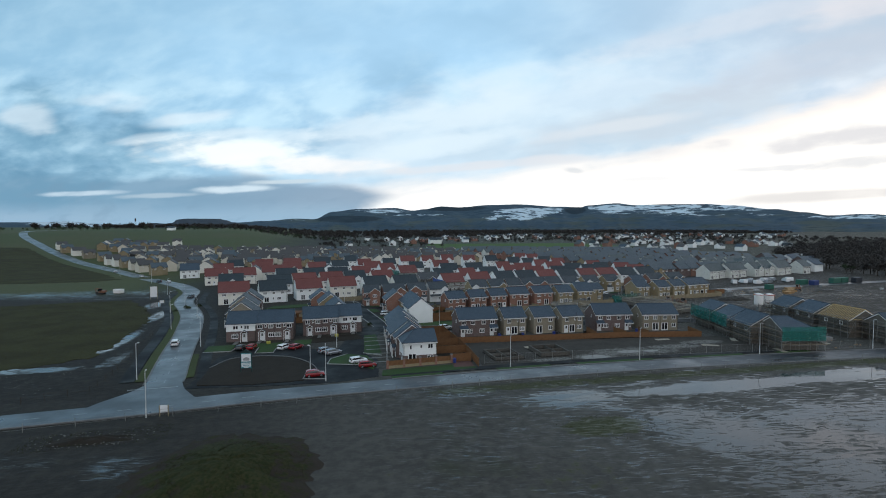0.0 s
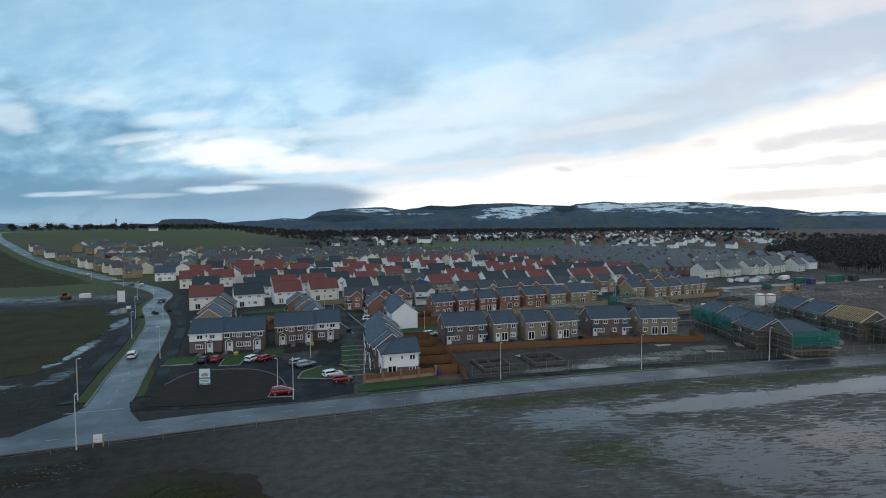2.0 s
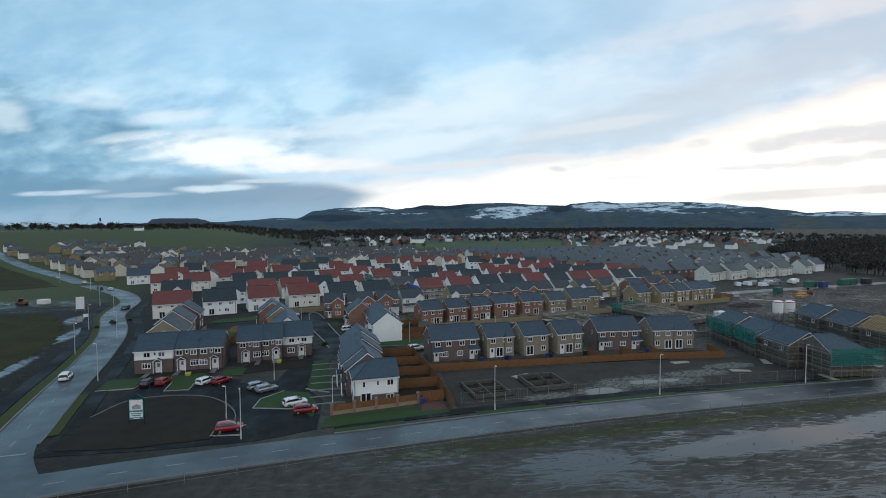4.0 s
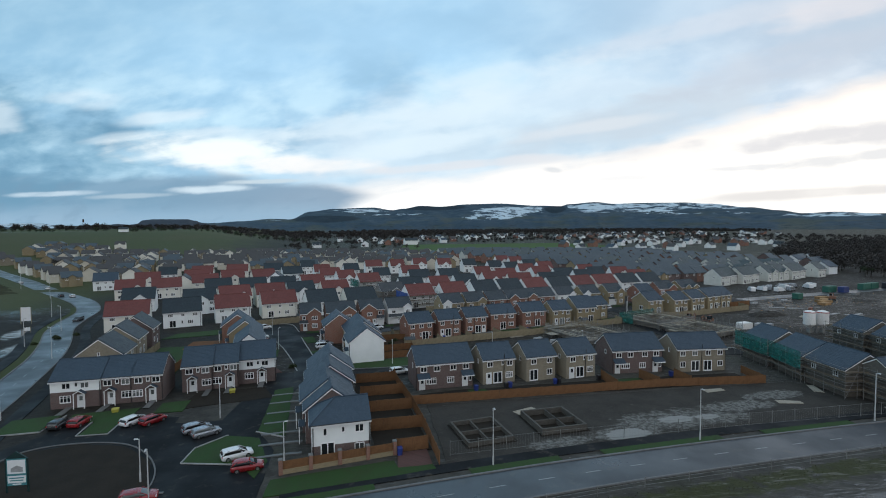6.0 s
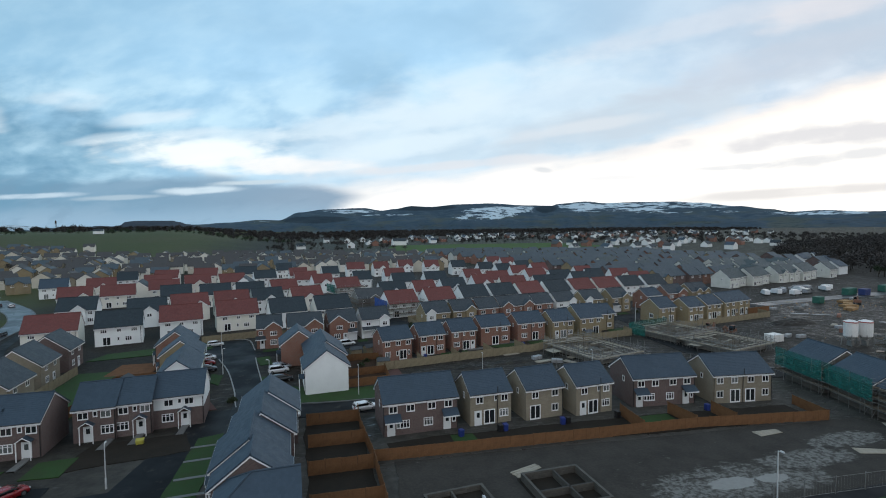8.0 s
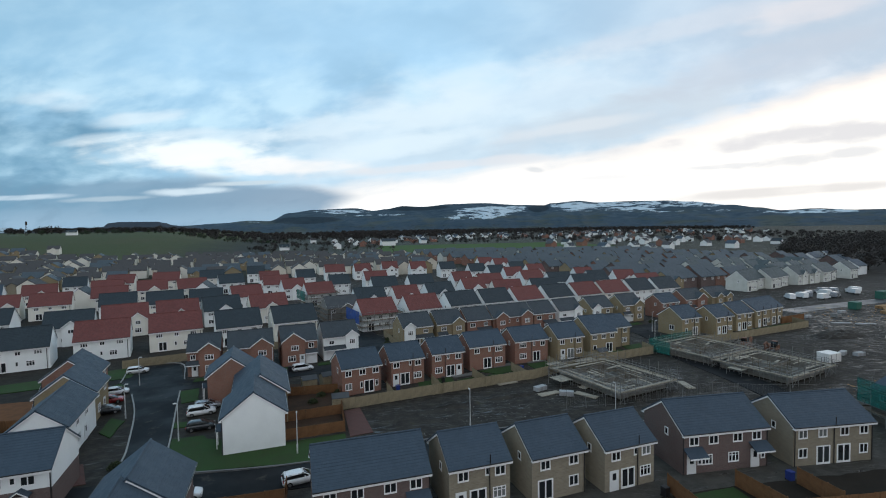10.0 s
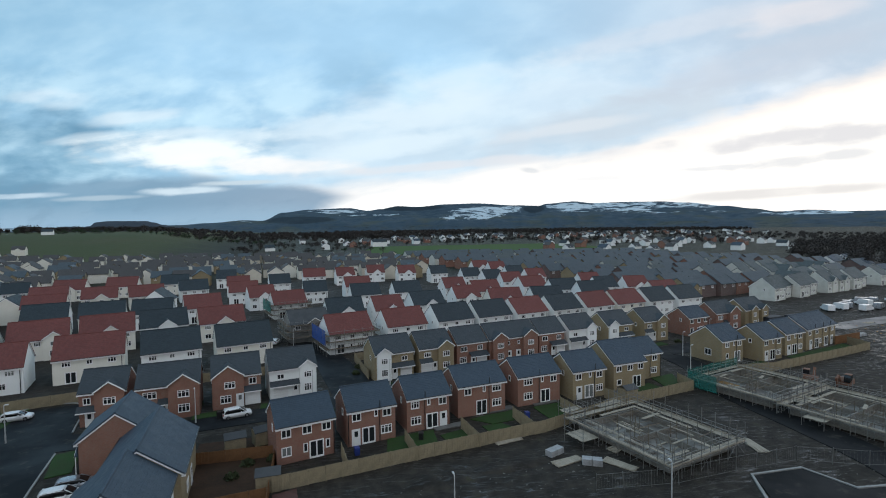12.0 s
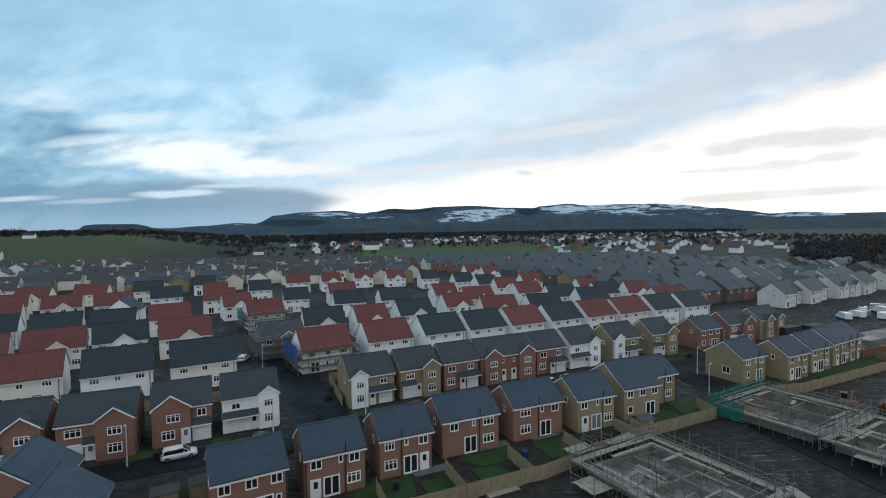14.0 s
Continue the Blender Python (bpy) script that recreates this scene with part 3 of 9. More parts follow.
def hillside():
    """Dark moor, with distance haze put into its blue colours: plantations on the tops, snow lying on the open
    shoulders and along the terraces of the scarp.
    """
    mt = bpy.data.materials.new("haze-blue snow-streaked moor")
    mt.use_nodes = True
    q = Nodes(mt.node_tree)
    bs = mt.node_tree.nodes["Principled BSDF"]
    at = q.n.new("ShaderNodeTexCoord").outputs["Object"]
    x, y, z = q.split(at)
    az = q.m("SUBTRACT", q.m("ARCTAN2", q.m("SUBTRACT", x, 13.0), q.m("SUBTRACT", y, 7.0)), 0.21)
    flat = q.xyz(q.m("MULTIPLY", az, 3000.0), q.m("MULTIPLY", y, 0.1), q.m("ADD", q.m("MULTIPLY", z, 5.0), q.m("MULTIPLY", az, 900.0)))
    n = q.noise(flat, 0.0085, 8.0, 0.66, 2.1, 0.7)
    fine_n = q.noise(q.xyz(q.m("MULTIPLY", az, 3000.0), y, q.m("MULTIPLY", z, 7.0)), 0.014, 7.0, 0.72)
    broad = q.noise(q.xyz(q.m("MULTIPLY", az, 8.0), 0.0, q.m("MULTIPLY", z, 0.02)), 1.6, 4.0, 0.55)
    # blue-grey moor colours stand in for the haze of distance
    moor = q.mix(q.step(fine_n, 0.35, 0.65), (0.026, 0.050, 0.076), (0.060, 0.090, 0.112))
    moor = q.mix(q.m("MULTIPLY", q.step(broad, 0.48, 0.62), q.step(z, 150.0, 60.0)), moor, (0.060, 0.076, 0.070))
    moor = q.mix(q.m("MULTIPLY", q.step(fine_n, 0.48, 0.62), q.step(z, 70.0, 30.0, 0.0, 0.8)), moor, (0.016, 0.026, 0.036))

    def spot(ca, ra, cz, rz):
        a = q.m("POWER", q.m("DIVIDE", q.m("SUBTRACT", az, ca), ra), 2.0)
        b = q.m("POWER", q.m("DIVIDE", q.m("SUBTRACT", z, cz), rz), 2.0)
        return q.step(q.m("ADD", a, b), 1.8, 0.1)

    lie = -0.30
    for ca, ra, cz, rz, gain in ((-0.125, 0.055, 146.0, 20.0, 0.40), (-0.05, 0.08, 116.0, 9.0, 0.34), (0.165, 0.075, 135.0, 44.0, 0.40), (0.135, 0.06, 88.0, 26.0, 0.30), (0.235, 0.03, 165.0, 18.0, 0.34),
                                 (0.33, 0.07, 172.0, 26.0, 0.36), (0.47, 0.17, 158.0, 36.0, 0.335), (0.37, 0.10, 126.0, 13.0, 0.36), (0.50, 0.14, 104.0, 14.0, 0.26), (0.70, 0.08, 88.0, 16.0, 0.36), (-0.30, 0.06, 80.0, 8.0, 0.24), (-0.65, 0.06, 48.0, 18.0, 0.44)):
        lie = q.m("ADD", lie, q.m("MULTIPLY", spot(ca, ra, cz, rz), gain))
    lie = q.m("MINIMUM", lie, 0.07)
    for ca, ra, cz, rz in ((0.02, 0.06, 176.0, 24.0), (0.262, 0.022, 150.0, 34.0), (-0.20, 0.05, 104.0, 26.0), (0.06, 0.03, 140.0, 14.0)):
        lie = q.m("SUBTRACT", lie, q.m("MULTIPLY", spot(ca, ra, cz, rz), 0.42))
    depth = q.m("ADD", q.m("ADD", q.m("MULTIPLY", n, 0.9), q.m("MULTIPLY", fine_n, 0.7)), lie)
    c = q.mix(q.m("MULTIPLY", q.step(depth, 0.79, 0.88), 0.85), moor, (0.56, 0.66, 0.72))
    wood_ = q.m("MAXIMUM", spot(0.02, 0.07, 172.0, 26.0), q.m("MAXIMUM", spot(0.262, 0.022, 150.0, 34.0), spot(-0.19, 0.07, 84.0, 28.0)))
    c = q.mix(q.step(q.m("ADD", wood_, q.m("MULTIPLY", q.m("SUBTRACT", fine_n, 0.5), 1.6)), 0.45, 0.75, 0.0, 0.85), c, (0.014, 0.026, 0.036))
    q.put(bs.inputs["Base Color"], c)
    bs.inputs["Roughness"].default_value, bs.inputs["Specular IOR Level"].default_value = 0.95, 0.1
    return mt


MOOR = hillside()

for mt_, see in ((GREEN_NET, 0.72), (BLUE_NET, 0.9)):
    mt_.node_tree.nodes["Principled BSDF"].inputs["Alpha"].default_value = see


def plot_ground():
    """Trampled soil of the building plots, with crushed stone spread and driven in."""
    mt = surface("trampled plot soil", (0.052, 0.047, 0.041), 0.9, (0.020, 0.018, 0.016), 0.30, 3.5, 0.10, 0.15, 0.8, 0, 0.5)
    q = Nodes(mt.node_tree)
    bs = mt.node_tree.nodes["Principled BSDF"]
    base = bs.inputs["Base Color"].links[0].from_socket
    at = q.n.new("ShaderNodeTexCoord").outputs["Object"]
    x, y, z = q.split(at)
    n_ = q.m("ADD", q.m("MULTIPLY", q.noise(at, 0.30, 8.0, 0.70, 2.0, 0.6), 0.6), q.m("MULTIPLY", q.noise(q.xyz(q.m("MULTIPLY", x, 0.5), q.m("MULTIPLY", y, 1.6), 0.0), 1.3, 5.0, 0.6), 0.4))
    spread = 0.0
    for cx, cy, rx, ry in ((69, 105.2, 6, 2.0), (77, 107.6, 9, 3.4), (84, 106.4, 6, 2.4), (92, 109.5, 7, 2.2), (101, 112, 6, 2), (58, 104.6, 5, 1.5)):
        a = q.m("POWER", q.m("DIVIDE", q.m("SUBTRACT", x, cx), rx), 2.0)
        b = q.m("POWER", q.m("DIVIDE", q.m("SUBTRACT", y, cy), ry), 2.0)
        spread = q.m("MAXIMUM", spread, q.step(q.m("ADD", a, b), 2.0, 0.0, 0.0, 0.24))
    f = q.step(q.m("ADD", n_, spread), 0.59, 0.72)
    stone = q.mix(q.step(q.noise(at, 1.8, 5.0, 0.65), 0.40, 0.62), (0.23, 0.225, 0.21), (0.075, 0.070, 0.062))
    c = q.mix(q.m("MULTIPLY", f, 0.7), base, stone)
    # three pale grey ovals with ragged edges
    pale_oval = 0.0
    for cx, cy, rx, ry in ((68.5, 104.6, 3.2, 1.7), (78.5, 107.4, 3.0, 1.2), (83.5, 107.0, 2.2, 0.9)):
        a = q.m("POWER", q.m("DIVIDE", q.m("SUBTRACT", x, cx), rx), 2.0)
        b = q.m("POWER", q.m("DIVIDE", q.m("SUBTRACT", y, cy), ry), 2.0)
        pale_oval = q.m("MAXIMUM", pale_oval, q.step(q.m("ADD", a, b), 2.0, 0.0))
    edge = q.step(q.m("ADD", pale_oval, q.m("MULTIPLY", q.m("SUBTRACT", n_, 0.5), 2.6)), 0.50, 0.62)
    q.put(bs.inputs["Base Color"], q.mix(q.m("MULTIPLY", edge, 0.85), c, (0.27, 0.265, 0.25)))
    return mt


PLOT = plot_ground()


# ---- building helpers ----
class Geo:
    """Gathers faces of one mesh."""

    def __init__(self):
        self.v, self.f = [], []

    def poly(self, *pts):
        i = len(self.v)
        self.v += [tuple(p) for p in pts]
        self.f.append(tuple(range(i, i + len(pts))))
        return self

    def box(self, x0, y0, z0, x1, y1, z1, taper=0.0):
        i = len(self.v)
        t = taper
        self.v += [(x0, y0, z0), (x1, y0, z0), (x1, y1, z0), (x0, y1, z0), (x0 + t, y0 + t, z1), (x1 - t, y0 + t, z1), (x1 - t, y1 - t, z1), (x0 + t, y1 - t, z1)]
        self.f += [tuple(i + a for a in q) for q in ((3, 2, 1, 0), (4, 5, 6, 7), (0, 1, 5, 4), (1, 2, 6, 5), (2, 3, 7, 6), (3, 0, 4, 7))]
        return self

    def solid(self, pts, move):
        """A flat outline pushed along a vector into a closed solid."""
        i, n = len(self.v), len(pts)
        mv = Vector(move)
        self.v += [tuple(p) for p in pts] + [tuple(Vector(p) + mv) for p in pts]
        self.f += [tuple(range(i + n - 1, i - 1, -1)), tuple(range(i + n, i + 2 * n))]
        self.f += [(i + a, i + (a + 1) % n, i + n + (a + 1) % n, i + n + a) for a in range(n)]
        return self

    def tube(self, p, q, r, n=6, r2=None):
        p, q = Vector(p), Vector(q)
        ax = (q - p).normalized()
        s = ax.orthogonal().normalized()
        t = ax.cross(s)
        r2 = r if r2 is None else r2
        i = len(self.v)
        for c, rr in ((p, r), (q, r2)):
            self.v += [tuple(c + (s * math.cos(2 * math.pi * a / n) + t * math.sin(2 * math.pi * a / n)) * rr) for a in range(n)]
        self.f += [(i + a, i + (a + 1) % n, i + n + (a + 1) % n, i + n + a) for a in range(n)]
        self.f += [tuple(range(i + n - 1, i - 1, -1)), tuple(range(i + n, i + 2 * n))]
        return self

    def beam(self, p, q, wide, high):
        """A square bar between two points, kept upright."""
        p, q = Vector(p), Vector(q)
        ax = (q - p).normalized()
        side = ax.cross(Vector((0, 0, 1)))
        side = (side.normalized() if side.length > 1e-4 else Vector((1, 0, 0))) * wide / 2
        up = side.cross(ax).normalized() * high / 2
        ring = [side - up, side + up, -side + up, -side - up]
        return self.solid([p + c for c in ring], q - p)

    def grid(self, xs, zs, hole, y0, y1):
        """A plate of cells between the given lines, upright in x and z, with holes: one connected piece."""
        solid = lambda i, j: 0 <= i < len(xs) - 1 and 0 <= j < len(zs) - 1 and not hole(i, j)
        for i in range(len(xs) - 1):
            for j in range(len(zs) - 1):
                if not solid(i, j):
                    continue
                a, b, c, d = xs[i], xs[i + 1], zs[j], zs[j + 1]
                self.poly((a, y0, c), (b, y0, c), (b, y0, d), (a, y0, d))
                if not solid(i - 1, j):
                    self.poly((a, y1, c), (a, y0, c), (a, y0, d), (a, y1, d))
                if not solid(i + 1, j):
                    self.poly((b, y0, c), (b, y1, c), (b, y1, d), (b, y0, d))
                if not solid(i, j - 1):
                    self.poly((a, y1, c), (b, y1, c), (b, y0, c), (a, y0, c))
                if not solid(i, j + 1):
                    self.poly((a, y0, d), (b, y0, d), (b, y1, d), (a, y1, d))
        return self

    def mesh(self, name, mats, pick=None, weld=False):
        me = bpy.data.meshes.new(name)
        if weld:
            index, remap = {}, []
            for p in self.v:
                remap.append(index.setdefault(tuple(round(c, 4) for c in p), len(index)))
            me.from_pydata(list(index), [], [tuple(remap[i] for i in f) for f in self.f])
        else:
            me.from_pydata(self.v, [], self.f)
        for m in mats if isinstance(mats, (list, tuple)) else [mats]:
            me.materials.append(m)
        if pick:
            for p in me.polygons:
                p.material_index = pick(p)
        me.update()
        return me


def part(name, data, material, parent, label="", at=None, kind=""):
    """One mesh object under a thing or a part. data: a Geo, or a mesh shared with alike pieces."""
    me = data.mesh(name, material) if isinstance(data, Geo) else data
    ob = new(name, me)
    if parent is not None:
        ob.parent = parent
    if at is not None:
        ob.matrix_basis = at
    if label:
        ob["label"] = label
    if kind:
        ob["kind"] = kind
    return ob


def empty(name, label, category, group="", m=None):
    ob = new(name)
    ob.empty_display_size = 0.3
    if m is not None:
        ob.matrix_basis = m
    return tagged(ob, label, category, group)


def height(x, y):
    """The lie of the land: level under the estate, rising gently north and to a grassy shoulder in the north-west."""
    rise = 0.016 * max(0.0, y - 300.0 + 0.12 * x)
    rise = 9.0 * (1 - math.exp(-rise / 9.0))
    dx_, dy_ = x - 13.0, y - 7.0
    r = math.hypot(dx_, dy_)
    a = math.atan2(dx_, dy_) - 0.21
    s = lambda v, lo, hi: (lambda t: t * t * (3 - 2 * t))(min(1.0, max(0.0, (v - lo) / (hi - lo))))
    hill = 19.0 * s(r, 420.0, 800.0) * s(-a, 0.22, 0.42)
    return rise + hill


def patch(name, pts, material, z=0.03, kind="structure", label="", category="", rag=0.0, cell=0.0, parent=None):
    """A thin sheet on the ground with the given outline; rag makes the edge uneven."""
    bm = bmesh.new()
    ring = []
    n = len(pts)
    for i in range(n):
        a, b = Vector(pts[i]), Vector(pts[(i + 1) % n])
        steps = max(1, int((b - a).length / 1.2)) if rag else 1
        for s in range(steps):
            p = a.lerp(b, s / steps)
            if rag:
                w = noise.noise_vector((p.x * 0.45, p.y * 0.45, 1.3)) * rag
                p = p + Vector((w.x, w.y))
            ring.append(p)
    vs = [bm.verts.new((p.x, p.y, z + height(p.x, p.y))) for p in ring]
    low = [bm.verts.new((p.x, p.y, height(p.x, p.y) - 0.05)) for p in ring]
    f = bm.faces.new(vs)
    f.normal_update()
    if f.normal.z < 0:
        f.normal_flip()
    for i in range(len(vs)):
        j = (i + 1) % len(vs)
        bm.faces.new((vs[i], low[i], low[j], vs[j]))
    bmesh.ops.triangulate(bm, faces=[f], quad_method="BEAUTY", ngon_method="EAR_CLIP")
    bmesh.ops.recalc_face_normals(bm, faces=bm.faces)
    me = bpy.data.meshes.new(name)
    bm.to_mesh(me), bm.free()
    me.materials.append(material)
    ob = new(name, me)
    if parent is not None:
        ob.parent = parent
        return ob
    return tagged(ob, label, category, "", kind)


def ribbon(name, line, width, material, z=0.03, high=0.05, label="", category="", kind="structure", widths=None):
    """A strip of even width that follows a line of plan points."""
    g = Geo()
    pts = [Vector(p) for p in line]
    sides = []
    for i, p in enumerate(pts):
        d = (pts[min(i + 1, len(pts) - 1)] - pts[max(i - 1, 0)]).normalized()
        nrm = Vector((-d.y, d.x)) * (widths[i] if widths else width) / 2
        sides.append((p + nrm, p - nrm))
    for (a, b), (c, d) in zip(sides, sides[1:]):
        tp = [(q.x, q.y, height(q.x, q.y) + z) for q in (b, d, c, a)]
        lo = [(q[0], q[1], q[2] - high) for q in tp]
        g.poly(*tp)
        g.poly(tp[0], lo[0], lo[1], tp[1]).poly(tp[2], lo[2], lo[3], tp[3])
    return tagged(new(name, g.mesh(name, material)), label, category, "", kind)


def smooth_line(pts, per=6):
    """Catmull-Rom through plan points."""
    p = [Vector(q) for q in pts]
    p = [p[0] * 2 - p[1]] + p + [p[-1] * 2 - p[-2]]
    out = []
    for i in range(1, len(p) - 2):
        for s in range(per):
            t = s / per
            a, b, c, d = p[i - 1], p[i], p[i + 1], p[i + 2]
            out.append(0.5 * ((2 * b) + (c - a) * t + (2 * a - 5 * b + 4 * c - d) * t * t + (3 * b - a - 3 * c + d) * t ** 3))
    return out + [p[-2]]


# ---- ground ----
def build_ground():
    xs = sorted(set([-4600, -3200, -2400, -1800, -1400, -1100, -900, -760] + list(range(-640, 700, 20)) + [760, 900, 1100, 1400, 1800, 2400, 3200, 4600]))
    ys = sorted(set([-3000, -1500, -700, -300, -120] + list(range(-40, 120, 4)) + list(range(120, 1000, 20)) + [1100, 1250, 1450, 1700, 2000, 2500, 3200, 4400]))
    g = Geo()
    for y in ys:
        for x in xs:
            z = height(x, y) + 0.12 * noise.noise((x * 0.05, y * 0.05, 0)) * (1 if y < 92 else 0) - 0.06 * (1 if y < 92 else 0)
            g.v.append((x, y, z))
    n = len(xs)
    for j in range(len(ys) - 1):
        for i in range(n - 1):
            g.f.append((j * n + i, j * n + i + 1, (j + 1) * n + i + 1, (j + 1) * n + i))
    tagged(new("ground", g.mesh("ground", EARTH)), "churned wet mud, worked soil and rough winter grass", "ground", "", "structure")


build_ground()


def build_hills():
    """A moorland ridge along the horizon, with a small dark flat-topped hill in front of its western end."""
    ridge = [(-0.95, 50), (-0.692, 58), (-0.653, 64), (-0.604, 48), (-0.559, 44), (-0.396, 63), (-0.348, 75), (-0.288, 93), (-0.257, 89), (-0.22, 146), (-0.172, 167), (-0.10, 177), (-0.061, 157), (-0.038, 168), (-0.004, 189),
             (0.034, 182), (0.091, 199), (0.147, 203), (0.23, 183), (0.273, 177), (0.284, 190), (0.336, 203), (0.372, 188), (0.421, 190), (0.487, 187), (0.527, 175), (0.591, 145), (0.631, 123), (0.665, 101), (0.704, 107), (0.759, 93), (1.2, 70)]
    g = Geo()
    cols, rows = 620, 30
    for i in range(cols + 1):
        a = -0.95 + 2.15 * i / cols
        for (a0, h0), (a1, h1) in zip(ridge, ridge[1:]):
            if a0 <= a <= a1:
                t = (a - a0) / (a1 - a0)
                crest = h0 + (h1 - h0) * t * t * (3 - 2 * t)
                break
        for j in range(rows + 1):
            t = j / rows
            r = 2300 + 1500 * t
            foot = -6.0
            # gullies run down the scarp, benches lie across it
            gully = abs(noise.noise((a * 26 + t * 0.8, t * 1.6, 0.5))) * 34 + noise.fractal((a * 60, t * 7, 2.5), 1.0, 2.0, 4) * 7
            bench = 0.030 * math.sin(t * 15 + 4 * noise.noise((a * 6, 0, 1.7)))
            shape = 0.16 * t + 0.84 * t ** 1.5 + bench * t * (1 - t) * 4
            z = foot + (crest - foot) * shape - gully * math.sin(math.pi * min(1.0, t)) * min(1.0, crest / 150)
            g.v.append((13 + r * math.sin(a + 0.21), 7 + r * math.cos(a + 0.21), z + noise.noise((a * 220, t * 9, 4.0)) * 1.6 * t))
    for i in range(cols):
        for j in range(rows):
            b = i * (rows + 1) + j
            g.f.append((b, b + rows + 1, b + rows + 2, b + 1))
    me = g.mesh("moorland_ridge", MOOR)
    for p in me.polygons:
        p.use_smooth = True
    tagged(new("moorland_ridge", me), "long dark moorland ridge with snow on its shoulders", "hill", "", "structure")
    g = Geo()
    low = [(-0.60, 30), (-0.553, 36), (-0.533, 43), (-0.513, 41), (-0.503, 44), (-0.495, 55), (-0.479, 58.4), (-0.427, 58.4), (-0.416, 54), (-0.404, 47), (-0.386, 40), (-0.34, 30)]
    n_ = 160
    for i in range(n_ + 1):
        a = -0.60 + 0.26 * i / n_
        for (a0, h0), (a1, h1) in zip(low, low[1:]):
            if a0 <= a <= a1:
                t = (a - a0) / (a1 - a0)
                top = h0 + (h1 - h0) * t * t * (3 - 2 * t)
                break
        top += 0.8 * noise.noise((a * 160, 0, 0)) + 0.5 * noise.noise((a * 500, 0, 0))
        for j in range(9):
            t = j / 8
            r = 1560 + 340 * t
            z = 14 + (top - 14) * min(1, t * 1.1) ** 0.9 + noise.noise((a * 90, t * 4, 0)) * 2.5 * math.sin(math.pi * t)
            g.v.append((13 + r * math.sin(a + 0.21), 7 + r * math.cos(a + 0.21), z))
    for i in range(n_):
        for j in range(8):
            b = i * 9 + j
            g.f.append((b, b + 9, b + 10, b + 1))
    tagged(new("wooded_hill", g.mesh("wooded_hill", surface("distant dark wood", (0.018, 0.026, 0.040), 0.95, (0.012, 0.018, 0.028), 0.02, 0.2, 0))), "low flat-topped hill under dark woodland", "hill", "", "structure")


build_hills()


# ---- roads, footways, verges ----
SOUTH = [(-240, 62), (-120, 76), (-60, 83.5), (-34, 86.8), (-16, 88.5), (0.5, 90.6), (23, 92.1), (56, 93.6), (94, 93.1), (150, 90.5), (230, 85), (420, 66)]
main_line = smooth_line([(x, y + 3.0) for x, y in SOUTH], 6)
ribbon("road", main_line, 6.0, ASPHALT, 0.04, 0.1, "wet grey asphalt road with worn centre marks", "road")
for off, mt, wd_, zz, nm, lb in ((-3.15, KERB, 0.3, 0.15, "kerb", "pale concrete kerb along the main road"), (3.15, KERB, 0.3, 0.15, "kerb", "pale concrete kerb along the main road")):
    if off > 0:
        ribbon(nm, [(p.x, p.y + off) for p in main_line if p.x < -34], wd_, mt, zz, 0.2, lb, "kerb")
        ribbon(nm, [(p.x, p.y + off) for p in main_line if p.x > 22], wd_, mt, zz, 0.2, lb, "kerb")
    else:
        ribbon(nm, [(p.x, p.y + off) for p in main_line], wd_, mt, zz, 0.2, lb, "kerb")
ribbon("footway", [(p.x, p.y + 5.6) for p in main_line if 22 < p.x < 125], 2.0, ASPHALT_NEW, 0.11, 0.2, "dark asphalt footway", "footway")
for x0, x1 in ((24, 36), (44.5, 49.5), (51, 57), (63, 80), (88, 101), (108, 121)):
    ribbon("verge", [(p.x, p.y + 3.95) for p in main_line if x0 - 2 < p.x < x1 + 2], 1.25, LAWN, 0.14, 0.2, "strip of green turf between kerb and footway", "verge")

SIDE_ROAD = [(-17.8, 93.5), (-18.1, 104), (-20.6, 117), (-23.1, 130), (-25.7, 145), (-28.8, 160), (-32.3, 175), (-37.3, 190), (-43.4, 206), (-46.8, 221), (-50.2, 241), (-59.0, 261), (-70, 278.5), (-85, 299), (-104, 326), (-133, 367), (-188, 440), (-262, 540), (-330, 640), (-380, 760), (-360, 860), (-300, 930)]
side_line = smooth_line(SIDE_ROAD, 5)
side_wide = [6.2 + 1.6 * min(1.0, max(0.0, (p.y - 236) / 40)) for p in side_line]
we, ee_ = [], []
for i, p in enumerate(side_line):
    d = (side_line[min(i + 1, len(side_line) - 1)] - side_line[max(i - 1, 0)]).normalized()
    nrm = Vector((-d.y, d.x)) * side_wide[i] / 2
    we.append(p + nrm), ee_.append(p - nrm)
ribbon("road", side_line, 7, ASPHALT, 0.045, 0.1, "wet grey side road winding up the hill", "road", widths=[w * (2.6, 2.3, 1.9, 1.5, 1.2)[i] if i < 5 else w for i, w in enumerate(side_wide)])
ribbon("kerb", [p + Vector((-0.1, 0)) for p in we[5:60]], 0.3, KERB, 0.15, 0.2, "pale concrete kerb along the side road", "kerb")
ribbon("kerb", [p + Vector((0.1, 0)) for p in ee_[5:60]], 0.3, KERB, 0.15, 0.2, "pale concrete kerb along the side road", "kerb")
ribbon("verge", [p + Vector((-1.15, 0)) for p in we[6:54]], 1.7, VERGE, 0.13, 0.2, "damp grass verge along the side road", "verge")
ribbon("footway", [p + Vector((-3.5, 0)) for p in we[6:50]], 2.4, ASPHALT_NEW, 0.10, 0.15, "dark footway along the side road", "footway")
ribbon("verge", [p + Vector((0.95, 0)) for p in ee_[6:14]], 1.3, VERGE, 0.13, 0.2, "green turf strip by the side road", "verge")
